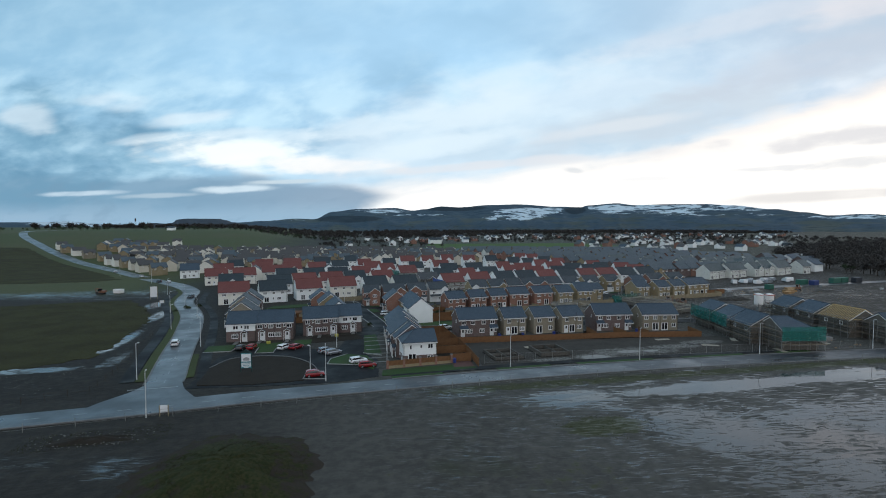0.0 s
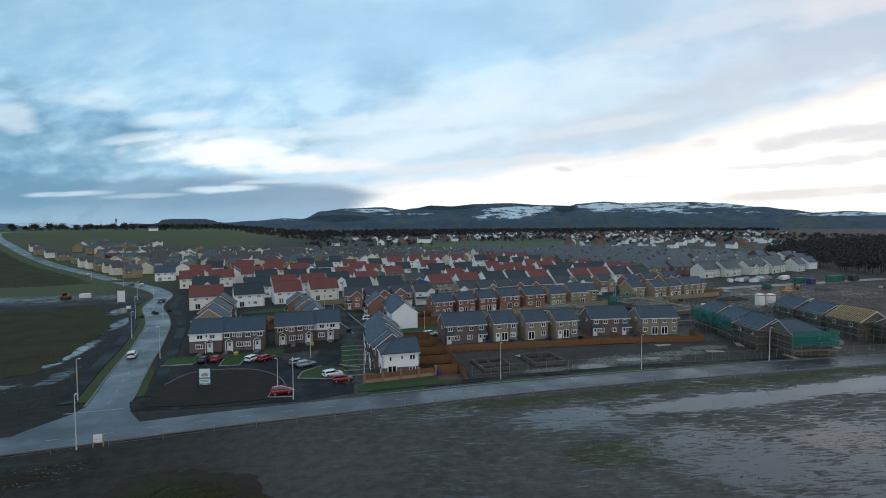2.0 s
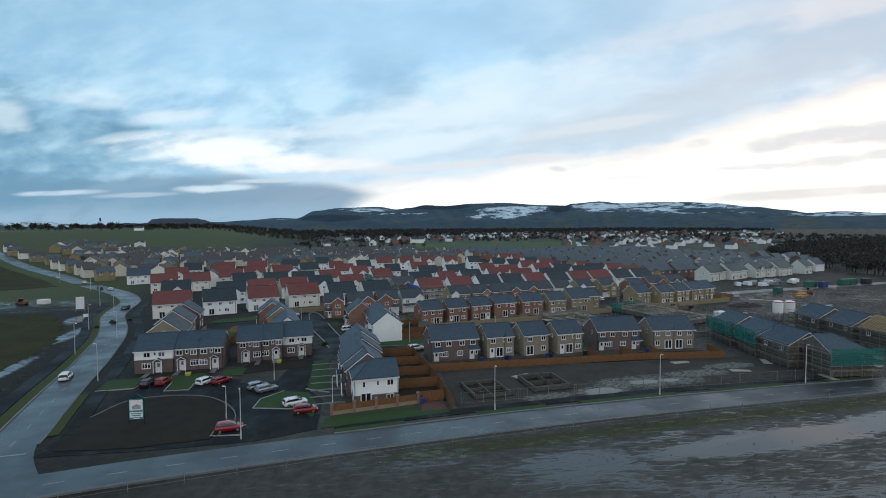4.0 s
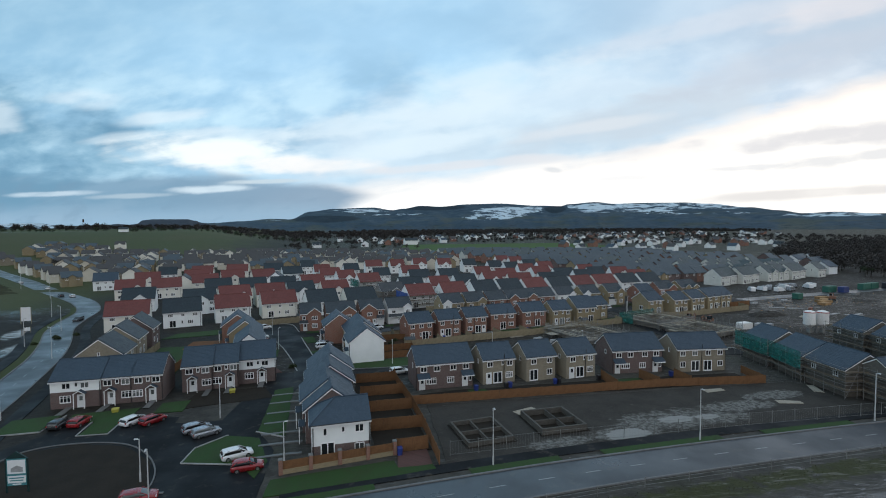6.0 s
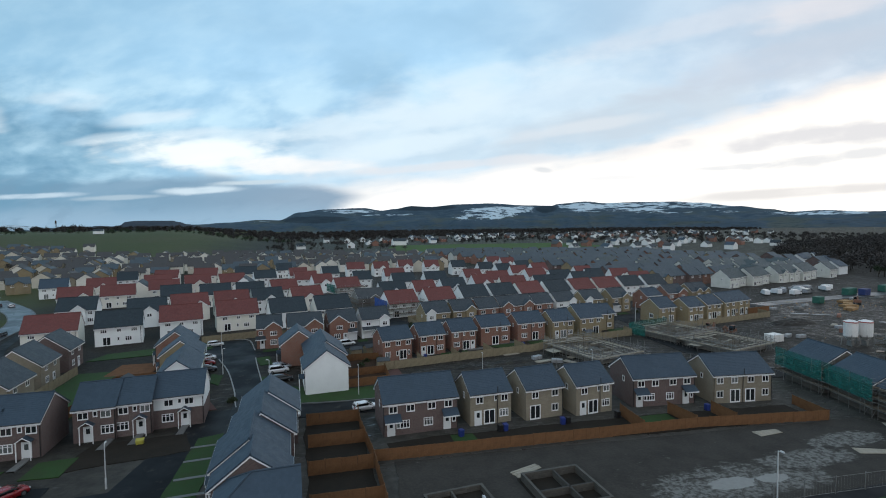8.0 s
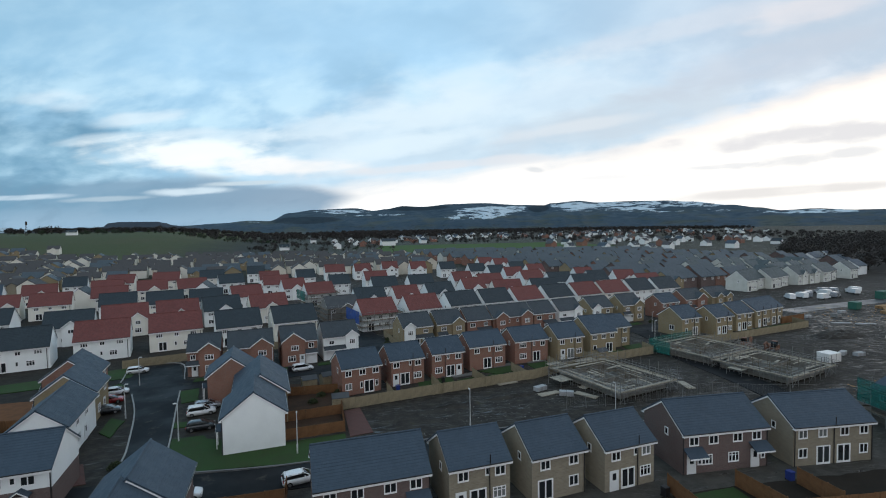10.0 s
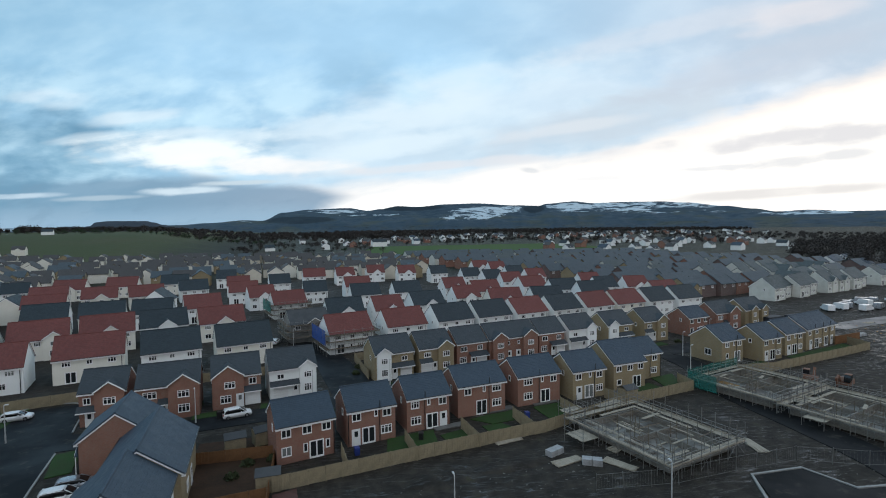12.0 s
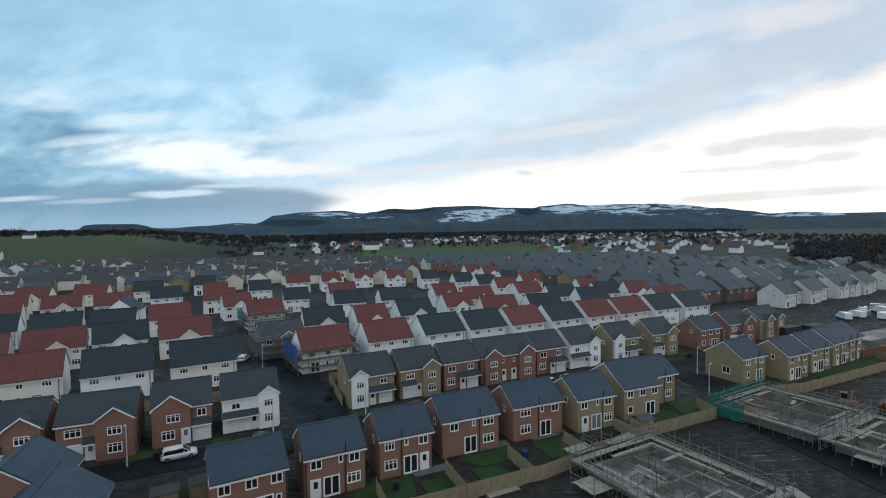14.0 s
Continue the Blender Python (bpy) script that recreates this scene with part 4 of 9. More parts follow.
ribbon("footway", [p + Vector((3.2, 0)) for p in ee_[6:50]], 2.2, ASPHALT_NEW, 0.10, 0.15, "dark footway along the side road", "footway")

MARK = Geo().box(-1.0, -0.06, 0, 1.0, 0.06, 0.012).mesh("centre_mark", PAINT_MARK)
marks = empty("road_marking", "worn white dashes along the road centre", "road marking")
for line in (main_line, side_line[3:60]):
    run = 0.0
    for a, b in zip(line, line[1:]):
        run += (b - a).length
        while run > 6.0:
            run -= 6.0
            p = b + (a - b).normalized() * run
            d = b - a
            part("centre_mark", MARK, None, marks, at=pose(p.x, p.y, height(p.x, p.y) + 0.047, 0, 0, math.degrees(math.atan2(d.y, d.x))))
part("give_way_line", Geo().box(-4.0, -0.12, 0, 4.0, 0.12, 0.012), PAINT_MARK, marks, at=pose(-19.0, 101.5, 0.052, 0, 0, 3))

# the close: asphalt court round a bare plot, parking bays, lawns
patch("close_road", [(-13.5, 100.2), (-12.5, 121.5), (-10, 124.6), (-9.8, 128.8), (6.6, 127.6), (6.6, 125.2), (9, 124.4), (13.2, 124.6), (16.2, 140), (19.0, 147), (30, 146.5), (30, 141.5), (24.4, 140.5), (21, 128), (19.2, 118), (21.5, 112), (20.6, 100.4), (12.5, 98.4), (0, 98.9)], ASPHALT_NEW, 0.05, label="dark asphalt court and parking bays of the close", category="road", rag=0.15)
patch("bare_plot", [(-12.0, 101.5), (-12.3, 113), (-9.5, 119.4), (-3.5, 120.4), (2.6, 118.2), (7.0, 112.6), (8.6, 106.6), (6.8, 100.6), (-3, 100.2)], SOIL, 0.14, label="bare brown soil plot awaiting building", category="soil", rag=0.35)
ribbon("kerb", smooth_line([(-12.4, 113), (-9.6, 119.6), (-3.5, 120.7), (2.8, 118.5), (7.2, 112.8), (8.9, 106.6), (7.4, 101.2)], 5), 0.16, KERB, 0.17, 0.2, "pale kerb round the bare plot", "kerb")
for pts in ([(-17.0, 126.5), (-11.2, 126.6), (-11.2, 132.8), (-17.2, 132.2)], [(-5.2, 123.6), (-1.6, 123.4), (-1.4, 127.2), (-0.6, 127.6), (-0.4, 133.2), (-9.4, 132.6), (-9.2, 129.0), (-5.0, 128.6)], [(2.4, 130.2), (6.4, 130.0), (6.6, 135.0), (2.4, 134.6)],
            [(11.0, 111.2), (18.5, 108.9), (18.9, 107.0), (19.8, 105.0), (21.0, 109), (19.2, 116.4), (15.0, 118.2), (11.6, 115.0)], [(18.8, 118.6), (22.6, 116), (22.8, 137.5), (19.8, 136.5)], [(21.2, 100.6), (40.5, 101.8), (40.3, 103.0), (36.2, 103.2), (36.0, 105.2), (21.8, 104.2)],
            [(27.4, 147.4), (44.5, 145.2), (48.4, 147.4), (48.2, 152.0), (40.2, 151.6), (30.8, 156), (30.2, 157.4), (26.4, 157.4)], [(25.6, 161.4), (30.2, 161.2), (29.9, 163.0), (25.3, 163.4)], [(24.6, 171.8), (26.8, 172.5), (25.7, 179.2), (22.9, 178.0)], [(16.3, 162.7), (18.3, 160.5), (18.2, 166.4), (16.0, 168.2)], [(10.2, 184.9), (12.1, 182.0), (13.9, 183.2), (11.4, 186.6)],
            [(-9.6, 144.2), (-0.6, 144.8), (0.4, 176), (-9.4, 176)], [(-12, 186), (12, 190), (12, 198), (-10, 192)]):
    patch("lawn", pts, LAWN, 0.118, label="rectangle of young green turf", category="lawn", rag=0.2)
for pts in ([(-17.0, 126.3), (-11.0, 126.4), (-10.6, 129.0), (-10.4, 132.6)], [(-5.4, 128.6), (-5.4, 123.5), (-1.4, 123.2), (-1.2, 127.2), (-0.4, 127.5)], [(10.8, 111.1), (18.4, 108.7)], [(10.8, 111.1), (11.5, 115.2), (15.0, 118.4)], [(10.6, 100.9), (6.6, 101.5), (6.9, 104.7), (10.8, 104.3)], [(18.6, 118.6), (22.6, 115.8)]):
    ribbon("kerb", pts, 0.18, PALE_KERB, 0.17, 0.2, "pale concrete kerb round a lawn", "kerb")
for pts in ([(5.5, 131), (19.5, 133), (17.8, 139.0), (6.5, 138.4)], [(34.2, 107.2), (41.2, 107.2), (41.2, 137), (33.4, 137)], [(44, 123.6), (56, 123.2), (104.5, 118.2), (105.2, 124), (98, 124.5), (86, 126.3), (50, 128.2), (44, 128)]):
    patch("soil", pts, SOIL, 0.078, label="bare dark garden soil", category="soil", rag=0.35)
for pts in ([(52.5, 123.6), (55.5, 123.5), (55.5, 127.6), (52.4, 127.8)], [(79.5, 121.6), (85.0, 121.2), (85.3, 126.0), (80.2, 126.2)]):
    patch("lawn", pts, LAWN, 0.12, label="small back garden lawn", category="lawn", rag=0.15)
for y in (110.0, 113.5, 117.0, 121.0, 125.0, 129.5, 133.5):
    ribbon("path", [(19.4, y + 0.2), (22.8, y + 0.4), (25.0, y + 0.3)], 0.5, SLAB, 0.16, 0.2, "narrow slab path to a front door", "path")
for x, y in ((-11.6, 136.3), (-6.2, 136.4), (0.4, 136.4), (8.2, 140.0), (11.6, 140.6), (16.9, 142.3)):
    ribbon("path", [(x, y - 3.6), (x + 0.1, y)], 0.9, SLAB, 0.16, 0.2, "narrow slab path to a front door", "path")
patch("driveway", [(36.2, 103.3), (40.4, 103.0), (40.6, 107.2), (36.8, 107.2)], BLOCK_PAVE, 0.09, label="red block-paved driveway", category="driveway")
patch("driveway", [(12.2, 146.8), (20.2, 147.6), (18.0, 153.0), (10.6, 152.2)], BLOCK_PAVE, 0.09, label="red block-paved forecourt", category="driveway")
patch("soil", [(39.8, 153.0), (48.0, 153.4), (48.6, 176), (39.4, 176)], GARDEN_SOIL, 0.10, label="bare reddish garden soil", category="soil", rag=0.3)
patch("driveway", [(48.8, 151.0), (51.9, 151.4), (51.2, 161.0), (48.8, 160.4)], BLOCK_PAVE, 0.09, label="red block-paved driveway", category="driveway")
# street between the stepped terraces, and the street behind
patch("street", [(22.5, 143), (28.0, 143.5), (26.9, 150), (26.2, 156), (23.8, 171), (22.7, 179.2), (30, 179.6), (60, 182.8), (100, 188.6), (123, 191.6), (140, 193.5), (185, 198), (184.5, 203.5), (140, 199.6), (66, 189.6), (64.5, 193), (62, 208), (58, 232), (52, 262), (46.5, 261), (50, 232), (55.4, 206), (57.0, 188.6), (30, 184.6), (22.3, 184.8), (18.7, 197.9), (10.9, 197.2), (11.6, 186.9), (14.6, 181), (18.8, 169.2), (21.7, 156.1), (22.3, 152)], ESTATE_ASPHALT, 0.062, label="dark wet asphalt street through the estate", category="road", rag=0.1)
ribbon("street", smooth_line([(24, 144.2), (44, 142.4), (66, 144.6), (84, 141), (104, 138.5), (114, 138)], 5), 5.6, ASPHALT_NEW, 0.074, 0.12, "dark asphalt street behind the front row", "road")
ribbon("kerb", smooth_line([(27.2, 147.2), (44, 145.3), (66, 147.5), (84, 143.9), (104, 141.4)], 5), 0.25, KERB, 0.17, 0.2, "pale concrete kerb", "kerb")
patch("street", [(96.2, 144.4), (98.6, 148.4), (104.9, 147.9), (106.1, 143.0), (114.2, 141.6), (122, 139.6), (122, 134), (113, 135.6), (104, 137), (95.6, 139.0)], ASPHALT_NEW, 0.092, label="new dark asphalt turning head", category="road")
ribbon("kerb", [(95.6, 144.3), (98.5, 148.6), (105.0, 148.1), (106.3, 143.2), (114.2, 141.8), (122, 139.8)], 0.3, PALE_KERB, 0.17, 0.2, "pale concrete kerb round the turning head", "kerb")
ribbon("street", smooth_line([(126, 192), (124, 182), (119, 172), (116, 150), (112.5, 138)], 5), 5.6, ASPHALT_NEW, 0.086, 0.12, "muddy asphalt site road", "road")
ribbon("street", smooth_line([(185, 200.5), (205, 203), (240, 206), (300, 212)], 5), 6.0, ASPHALT, 0.05, 0.1, "wet pale site road", "road")
for x0, y0, x1, y1 in ((24, 185.2, 31, 186.2), (36.8, 187, 40.4, 187.6), (46, 188.6, 48.4, 189), (64.8, 192.2, 69.8, 193.0), (73.4, 193.8, 75.6, 194.2), (104.5, 198, 107.0, 198.4), (128.4, 201.0, 132.4, 201.6)):
    patch("lawn", [(x0, y0 - 1.9), (x1, y1 - 1.9), (x1, y1 + 0.2), (x0, y0 + 0.2)], LAWN, 0.11, label="small front lawn", category="lawn", rag=0.1)
for pts in ([(61.6, 165.4), (68.3, 166.6), (68.9, 171.0), (62.4, 170.0)], [(69.6, 166.6), (72.9, 167.4), (73.3, 169.9), (69.3, 169.0)], [(77.2, 170.2), (83.0, 170.8), (81.8, 174.1), (74.8, 172.8)], [(75.9, 166.6), (79.9, 167.4), (78.6, 170.0), (75.5, 170.0)], [(85.6, 169.4), (89.6, 169.6), (90.4, 174.7), (85.4, 174.1)],
            [(105.3, 173.0), (110.2, 173.8), (109.3, 178.1), (104.2, 176.4)], [(110.6, 175.4), (114.2, 175.6), (117.0, 181.2), (111.7, 180.4)], [(146.6, 179.9), (168.4, 184.1), (169.0, 187.2), (147.2, 183.2)], [(134.0, 178.4), (140, 179.4), (139.4, 182.4), (134, 181.6)]):
    patch("lawn", pts, LAWN, 0.11, label="small back garden lawn", category="lawn", rag=0.15)
for x, y in ((71.2, 171.4), (80.4, 175.0), (103.4, 176.0), (88.0, 175.6)):
    patch("patio", [(x - 2, y - 0.9), (x + 2.2, y - 0.3), (x + 2.1, y + 1.0), (x - 2.2, y + 0.4)], SLAB, 0.13, label="grey slab patio", category="patio")

for line in ([(23.0, 147.5), (22.2, 152), (21.6, 156.1), (18.7, 169.2), (15.4, 179.4)], [(27.2, 148.5), (26.4, 156), (24.0, 171.1), (22.9, 178.6)], [(11.4, 186.8), (10.8, 197.4), (18.9, 198.1), (22.2, 185.4)]):
    ribbon("kerb", smooth_line(line, 5), 0.2, PALE_KERB, 0.17, 0.2, "pale concrete kerb", "kerb")
# fields and the churned ground in front
patch("field", [(-240, 128), (-110, 114), (-62, 116), (-46, 121), (-39.5, 128), (-40.3, 139.5), (-42.0, 153), (-42.6, 166), (-48.4, 186.5), (-58, 205), (-66, 219), (-86, 216), (-130, 206), (-250, 200)], FIELD, 0.07, label="rough tussocky field", category="grass", rag=2.6)
patch("field", [(-420, 330), (-240, 300), (-136, 292), (-113, 297), (-103, 303), (-114, 322), (-142, 360), (-196, 432), (-262, 520), (-420, 500)], FIELD, 0.07, label="rough brown-green field", category="grass", rag=2.6)
patch("plot", [(42, 101.5), (110, 100.5), (118, 104), (110, 117), (44, 122.6)], PLOT, 0.078, label="trampled plot with crushed stone in the soil", category="soil", rag=0.35)


def heap(name, cx, cy, rx, ry, hz, material, label, category, n=40, rough=0.12, soft_foot=False):
    """A mound with an uneven back."""
    g = Geo()
    rings = 9
    for j in range(rings + 1):
        t = j / rings
        for i in range(n):
            a = 2 * math.pi * i / n
            wob = 1 + (0.34 if soft_foot else 0.16) * noise.noise((math.cos(a) * 1.6 + cx, math.sin(a) * 1.6 + cy, 0.3))
            x, y = cx + rx * (1 - t) * wob * math.cos(a), cy + ry * (1 - t) * wob * math.sin(a)
            z = height(x, y) - 0.12 + hz * (t * t * (3 - 2 * t) if soft_foot else (1 - (1 - t) ** 2) ** 0.8) + noise.fractal((x * 0.7, y * 0.7, 0), 1.0, 2.0, 3) * rough * hz * min(1, t * 3)
            g.v.append((x, y, z))
    for j in range(rings):
        for i in range(n):
            g.f.append((j * n + i, j * n + (i + 1) % n, (j + 1) * n + (i + 1) % n, (j + 1) * n + i))
    me = g.mesh(name, material)
    for p in me.polygons:
        p.use_smooth = True
    return tagged(new(name, me), label, category)


def mound_cover():
    """Earth with ragged grass that thins out towards the foot."""
    mt = surface("grassed earth", (0.034, 0.027, 0.021), 0.95, (0.022, 0.018, 0.015), 0.5, 4, 0.12, 0.1, 0.9, 0, 0.5)
    q = Nodes(mt.node_tree)
    bs = mt.node_tree.nodes["Principled BSDF"]
    base = bs.inputs["Base Color"].links[0].from_socket
    at = q.n.new("ShaderNodeTexCoord").outputs["Object"]
    x, y, z = q.split(at)
    n_ = q.noise(at, 0.7, 6.0, 0.65)
    f = q.step(q.m("ADD", n_, q.m("MULTIPLY", z, 0.16)), 0.50, 0.66)
    q.put(bs.inputs["Base Color"], q.mix(f, base, q.mix(q.step(q.noise(at, 2.5, 4.0), 0.35, 0.65), (0.018, 0.024, 0.008), (0.036, 0.034, 0.014))))
    return mt


heap("earth_mound", 0.5, 66.0, 12.5, 13.0, 2.3, mound_cover(), "broad grassy mound of earth in the mud", "mound", 80, 0.16, True)
heap("spoil_bank", -19.5, 80.2, 6.5, 1.9, 0.6, SOIL, "low stony bank of spoil by the fence", "mound", 40, 0.4, True)


# ---- houses ----
WINDOWS = {}


def window_mesh(w, h, lights, frame_m):
    """Frame with bars, sill and lintel shadow gap; glass apart. Local: x across, -y outwards, z up from the sill."""
    key = ("w", w, h, lights, frame_m.name)
    if key not in WINDOWS:
        g, p = Geo(), Geo()
        b = 0.085
        xs = [-w / 2 - 0.02, -w / 2 + b]
        for i in range(1, lights):
            x = -w / 2 + w * i / lights
            xs += [x - 0.05, x + 0.05]
        xs += [w / 2 - b, w / 2 + 0.02]
        zs = [-0.10, 0.06, h - b, h] if lights < 3 else [-0.10, 0.06, h * 0.66, h * 0.66 + 0.06, h - b, h]
        g.grid(xs, zs, lambda i, j: i % 2 == 1 and j % 2 == 1, -0.06, 0.01)
        p.box(-w / 2 + 0.04, -0.03, 0.04, w / 2 - 0.04, 0.015, h - 0.04)
        WINDOWS[key] = (g.mesh("window", frame_m, weld=True), p.mesh("pane", GLASS))
    return WINDOWS[key]


def door_mesh(kind_):
    if kind_ not in WINDOWS:
        g, p = Geo(), Geo()
        if kind_ == "door":
            g.grid([-0.55, -0.42, 0.42, 0.55], [0.02, 0.95, 1.10, 1.95, 2.12], lambda i, j: False, -0.07, 0.01)
            p.box(-0.22, -0.09, 1.15, 0.22, -0.071, 1.85)
            data = (g.mesh("door", DOOR_WHITE), p.mesh("pane", GLASS))
        elif kind_ == "french":
            g.grid([-0.87, -0.72, -0.07, 0.07, 0.72, 0.87], [0.02, 0.24, 2.02, 2.14], lambda i, j: i % 2 == 1 and j == 1, -0.07, 0.01)
            p.box(-0.80, -0.03, 0.2, 0.80, 0.015, 2.06)
            data = (g.mesh("french_door", UPVC, weld=True), p.mesh("pane", GLASS))
        else:
            prof = [(0.01, 2.2)]
            for i in range(5):
                z = 0.42 * (5 - i)
                prof += [(-0.05, z - 0.02), (-0.05, z - 0.38), (-0.02, z - 0.41)]
            g.solid([(-1.12, a, b) for a, b in prof + [(0.01, 0.0)]], (2.24, 0, 0))
            data = (g.mesh("garage_door", DOOR_WHITE), None)
        WINDOWS[kind_] = data
    return WINDOWS[kind_]


def roof_slope(g, x0, x1, ylo, zlo, yhi, zhi, courses, thick=0.16):
    """One pitch laid in lapped courses from eave to ridge."""
    lip = 0.02
    for i in range(courses):
        a, b = i / courses, (i + 1) / courses
        ya, yb, za, zb = ylo + (yhi - ylo) * a, ylo + (yhi - ylo) * b, zlo + (zhi - zlo) * a, zlo + (zhi - zlo) * b
        tp = [(x0, ya, za + lip), (x1, ya, za + lip), (x1, yb, zb), (x0, yb, zb)]
        ft = [(x0, ya, za), (x1, ya, za), (x1, ya, za + lip), (x0, ya, za + lip)]
        if yhi < ylo:
            tp.reverse(), ft.reverse()
        g.poly(*tp).poly(*ft)
    un = [(x0, yhi, zhi - thick), (x1, yhi, zhi - thick), (x1, ylo, zlo - thick), (x0, ylo, zlo - thick)]
    ed = [(x0, ylo, zlo - thick), (x1, ylo, zlo - thick), (x1, ylo, zlo), (x0, ylo, zlo)]
    e1 = [(x0, ylo, zlo - thick), (x0, ylo, zlo + lip), (x0, yhi, zhi), (x0, yhi, zhi - thick)]
    e2 = [(x1, ylo, zlo - thick), (x1, yhi, zhi - thick), (x1, yhi, zhi), (x1, ylo, zlo + lip)]
    for q in (un, ed, e1, e2):
        g.poly(*(q if yhi > ylo else q[::-1]))


def fit_opening(root, spec, side, w, d, frame_m):
    """A window, door or garage door on one face of the house."""
    u = spec[1]
    m = {"S": pose(u, spec[-1] if spec[0] == "W0" else 0, 0), "N": pose(-u, d, 0, 0, 0, 180), "W": pose(-w / 2, d / 2 - u, 0, 0, 0, -90), "E": pose(w / 2, d / 2 + u, 0, 0, 0, 90)}[side]
    if spec[0] == "w":
        z, ww, hh, n = spec[2:6]
        push = spec[6] if len(spec) > 6 else 0.0
        if z > 3.0:
            z, hh = z - 0.20, round(hh * 0.88, 2)
        fm, gm = window_mesh(ww, hh, n, frame_m)
        win = part("window", fm, None, root, at=m @ pose(0, -push, z))
        part("pane", gm, None, win)
    else:
        name = {"d": "door", "f": "french_door", "g": "garage_door"}[spec[0]]
        push = spec[2] if len(spec) > 2 else 0.0
        fm, gm = door_mesh({"d": "door", "f": "french", "g": "garage"}[spec[0]])
        ob = part(name, fm, None, root, at=m @ pose(0, -push, 0))
        if gm:
            part("pane", gm, None, ob)


def house(label, w, d, wall, tile, S=(), N=(), E=(), W=(), eave=4.6, pitch=33.0, upper=None, upper_from=2.6, gables=(), porches=(), canopies=(), pipes=(), band=None,
          trim=UPVC, courses=15, name="house", category="house", group="houses of the estate", hip=False, bare_roof=None):
    """A two-storey house; its near face lies along y = 0, the ridge along x. gables: (u, width, projection, wall material)."""
    root = empty(name, label, category, group)
    tan = math.tan(radians(pitch))
    h2 = d / 2
    top = eave + h2 * tan
    g = Geo()
    z1 = upper_from if upper else eave
    g.box(-w / 2, 0, -0.6, w / 2, d, z1)
    cut = h2 if hip else 0.0
    if not upper:
        g.solid([(-w / 2 + cut, 0, eave), (-w / 2 + cut, d, eave), (-w / 2 + cut, h2, top)], (w - cut, 0, 0))
    part("wall", g, wall, root)
    if upper:
        g = Geo().box(-w / 2 - 0.012, -0.012, z1, w / 2 + 0.012, d + 0.012, eave)
        g.solid([(-w / 2 - 0.012 + cut, -0.012, eave), (-w / 2 - 0.012 + cut, d + 0.012, eave), (-w / 2 - 0.012 + cut, h2, top)], (w + 0.024 - cut, 0, 0))
        part("wall", g, upper, root, "rendered upper storey")
    if band:
        part("string_course", Geo().box(-w / 2 - 0.02, -0.025, 2.55, w / 2 + 0.02, 0.03, 2.66), band, root)
    # roof
    ov, side = 0.38, 0.14
    zl = eave + 0.16 - ov * tan
    g = Geo()
    rt = top + 0.16
    if bare_roof:
        tm = Geo().beam((0, -ov, zl), (0, h2, rt), 0.05, 0.16).beam((0, d + ov, zl), (0, h2, rt), 0.05, 0.16).beam((0, 0.05, eave + 0.05), (0, d - 0.05, eave + 0.05), 0.05, 0.12).mesh("truss", bare_roof)
        for i in range(int(w / 0.6) + 1):
            part("truss", tm, None, root, at=pose(-w / 2 + i * w / int(w / 0.6), 0, 0))
        part("ridge_board", Geo().beam((-w / 2, h2, rt - 0.1), (w / 2, h2, rt - 0.1), 0.05, 0.2), bare_roof, root)
        for f in (0.25, 0.55, 0.8):
            part("batten", Geo().beam((-w / 2, h2 * f, eave + h2 * f * tan + 0.2), (w / 2, h2 * f, eave + h2 * f * tan + 0.2), 0.1, 0.04), bare_roof, root)
    elif hip:
        # hipped at the west end, gabled at the east end
        x0, x1, xr = -w / 2 - ov, w / 2 + side, -w / 2 + h2
        for ya, yb in ((-ov, h2), (d + ov, h2)):
            q = [(x0, ya, zl), (x1, ya, zl), (x1, yb, rt), (xr, yb, rt)]
            q = q if ya < yb else q[::-1]
            g.poly(*q).poly(*[(a, b, c - 0.16) for a, b, c in q[::-1]])
        q = [(x0, d + ov, zl), (x0, -ov, zl), (xr, h2, rt)]
        g.poly(*q).poly(*[(a, b, c - 0.16) for a, b, c in q[::-1]])
        part("roof", g.mesh("roof", tile, weld=True), None, root)
        part("ridge", Geo().tube((xr, h2, rt), (x1, h2, rt), 0.11, 6), tile, root)
        for ya in (-ov, d + ov):
            part("hip_tiles", Geo().tube((x0, ya, zl), (xr, h2, rt), 0.10, 6), tile, root)
        part("fascia", Geo().box(x0 - 0.02, -ov, zl - 0.30, x0, d + ov, zl - 0.02), trim, root)
    else:
        roof_slope(g, -w / 2 - side, w / 2 + side, -ov, zl, h2, rt, courses)
        roof_slope(g, -w / 2 - side, w / 2 + side, d + ov, zl, h2, rt, courses)
        part("roof", g.mesh("roof", tile, weld=True), None, root)
        part("ridge", Geo().tube((-w / 2 - side, h2, rt), (w / 2 + side, h2, rt), 0.11, 6), tile, root)
    # white boards along eaves and verges, black gutters
    for y, o in ((-ov, -0.02), (d + ov, 0.02)):
        yw = 0.0 if y < 0 else d
        part("fascia", Geo().solid([(-w / 2 - side, y + o, zl - 0.30), (-w / 2 - side, y + o, zl - 0.02), (-w / 2 - side, y, zl - 0.02), (-w / 2 - side, y, zl - 0.27), (-w / 2 - side, yw, zl - 0.27), (-w / 2 - side, yw, zl - 0.30)], (w + 2 * side, 0, 0)), trim, root)
        yo = y - 0.10 if y < 0 else y + 0.02
        part("gutter", Geo().box(-w / 2 - side, yo, zl - 0.06, w / 2 + side, yo + 0.08, zl + 0.02), BLACK_PLASTIC, root)
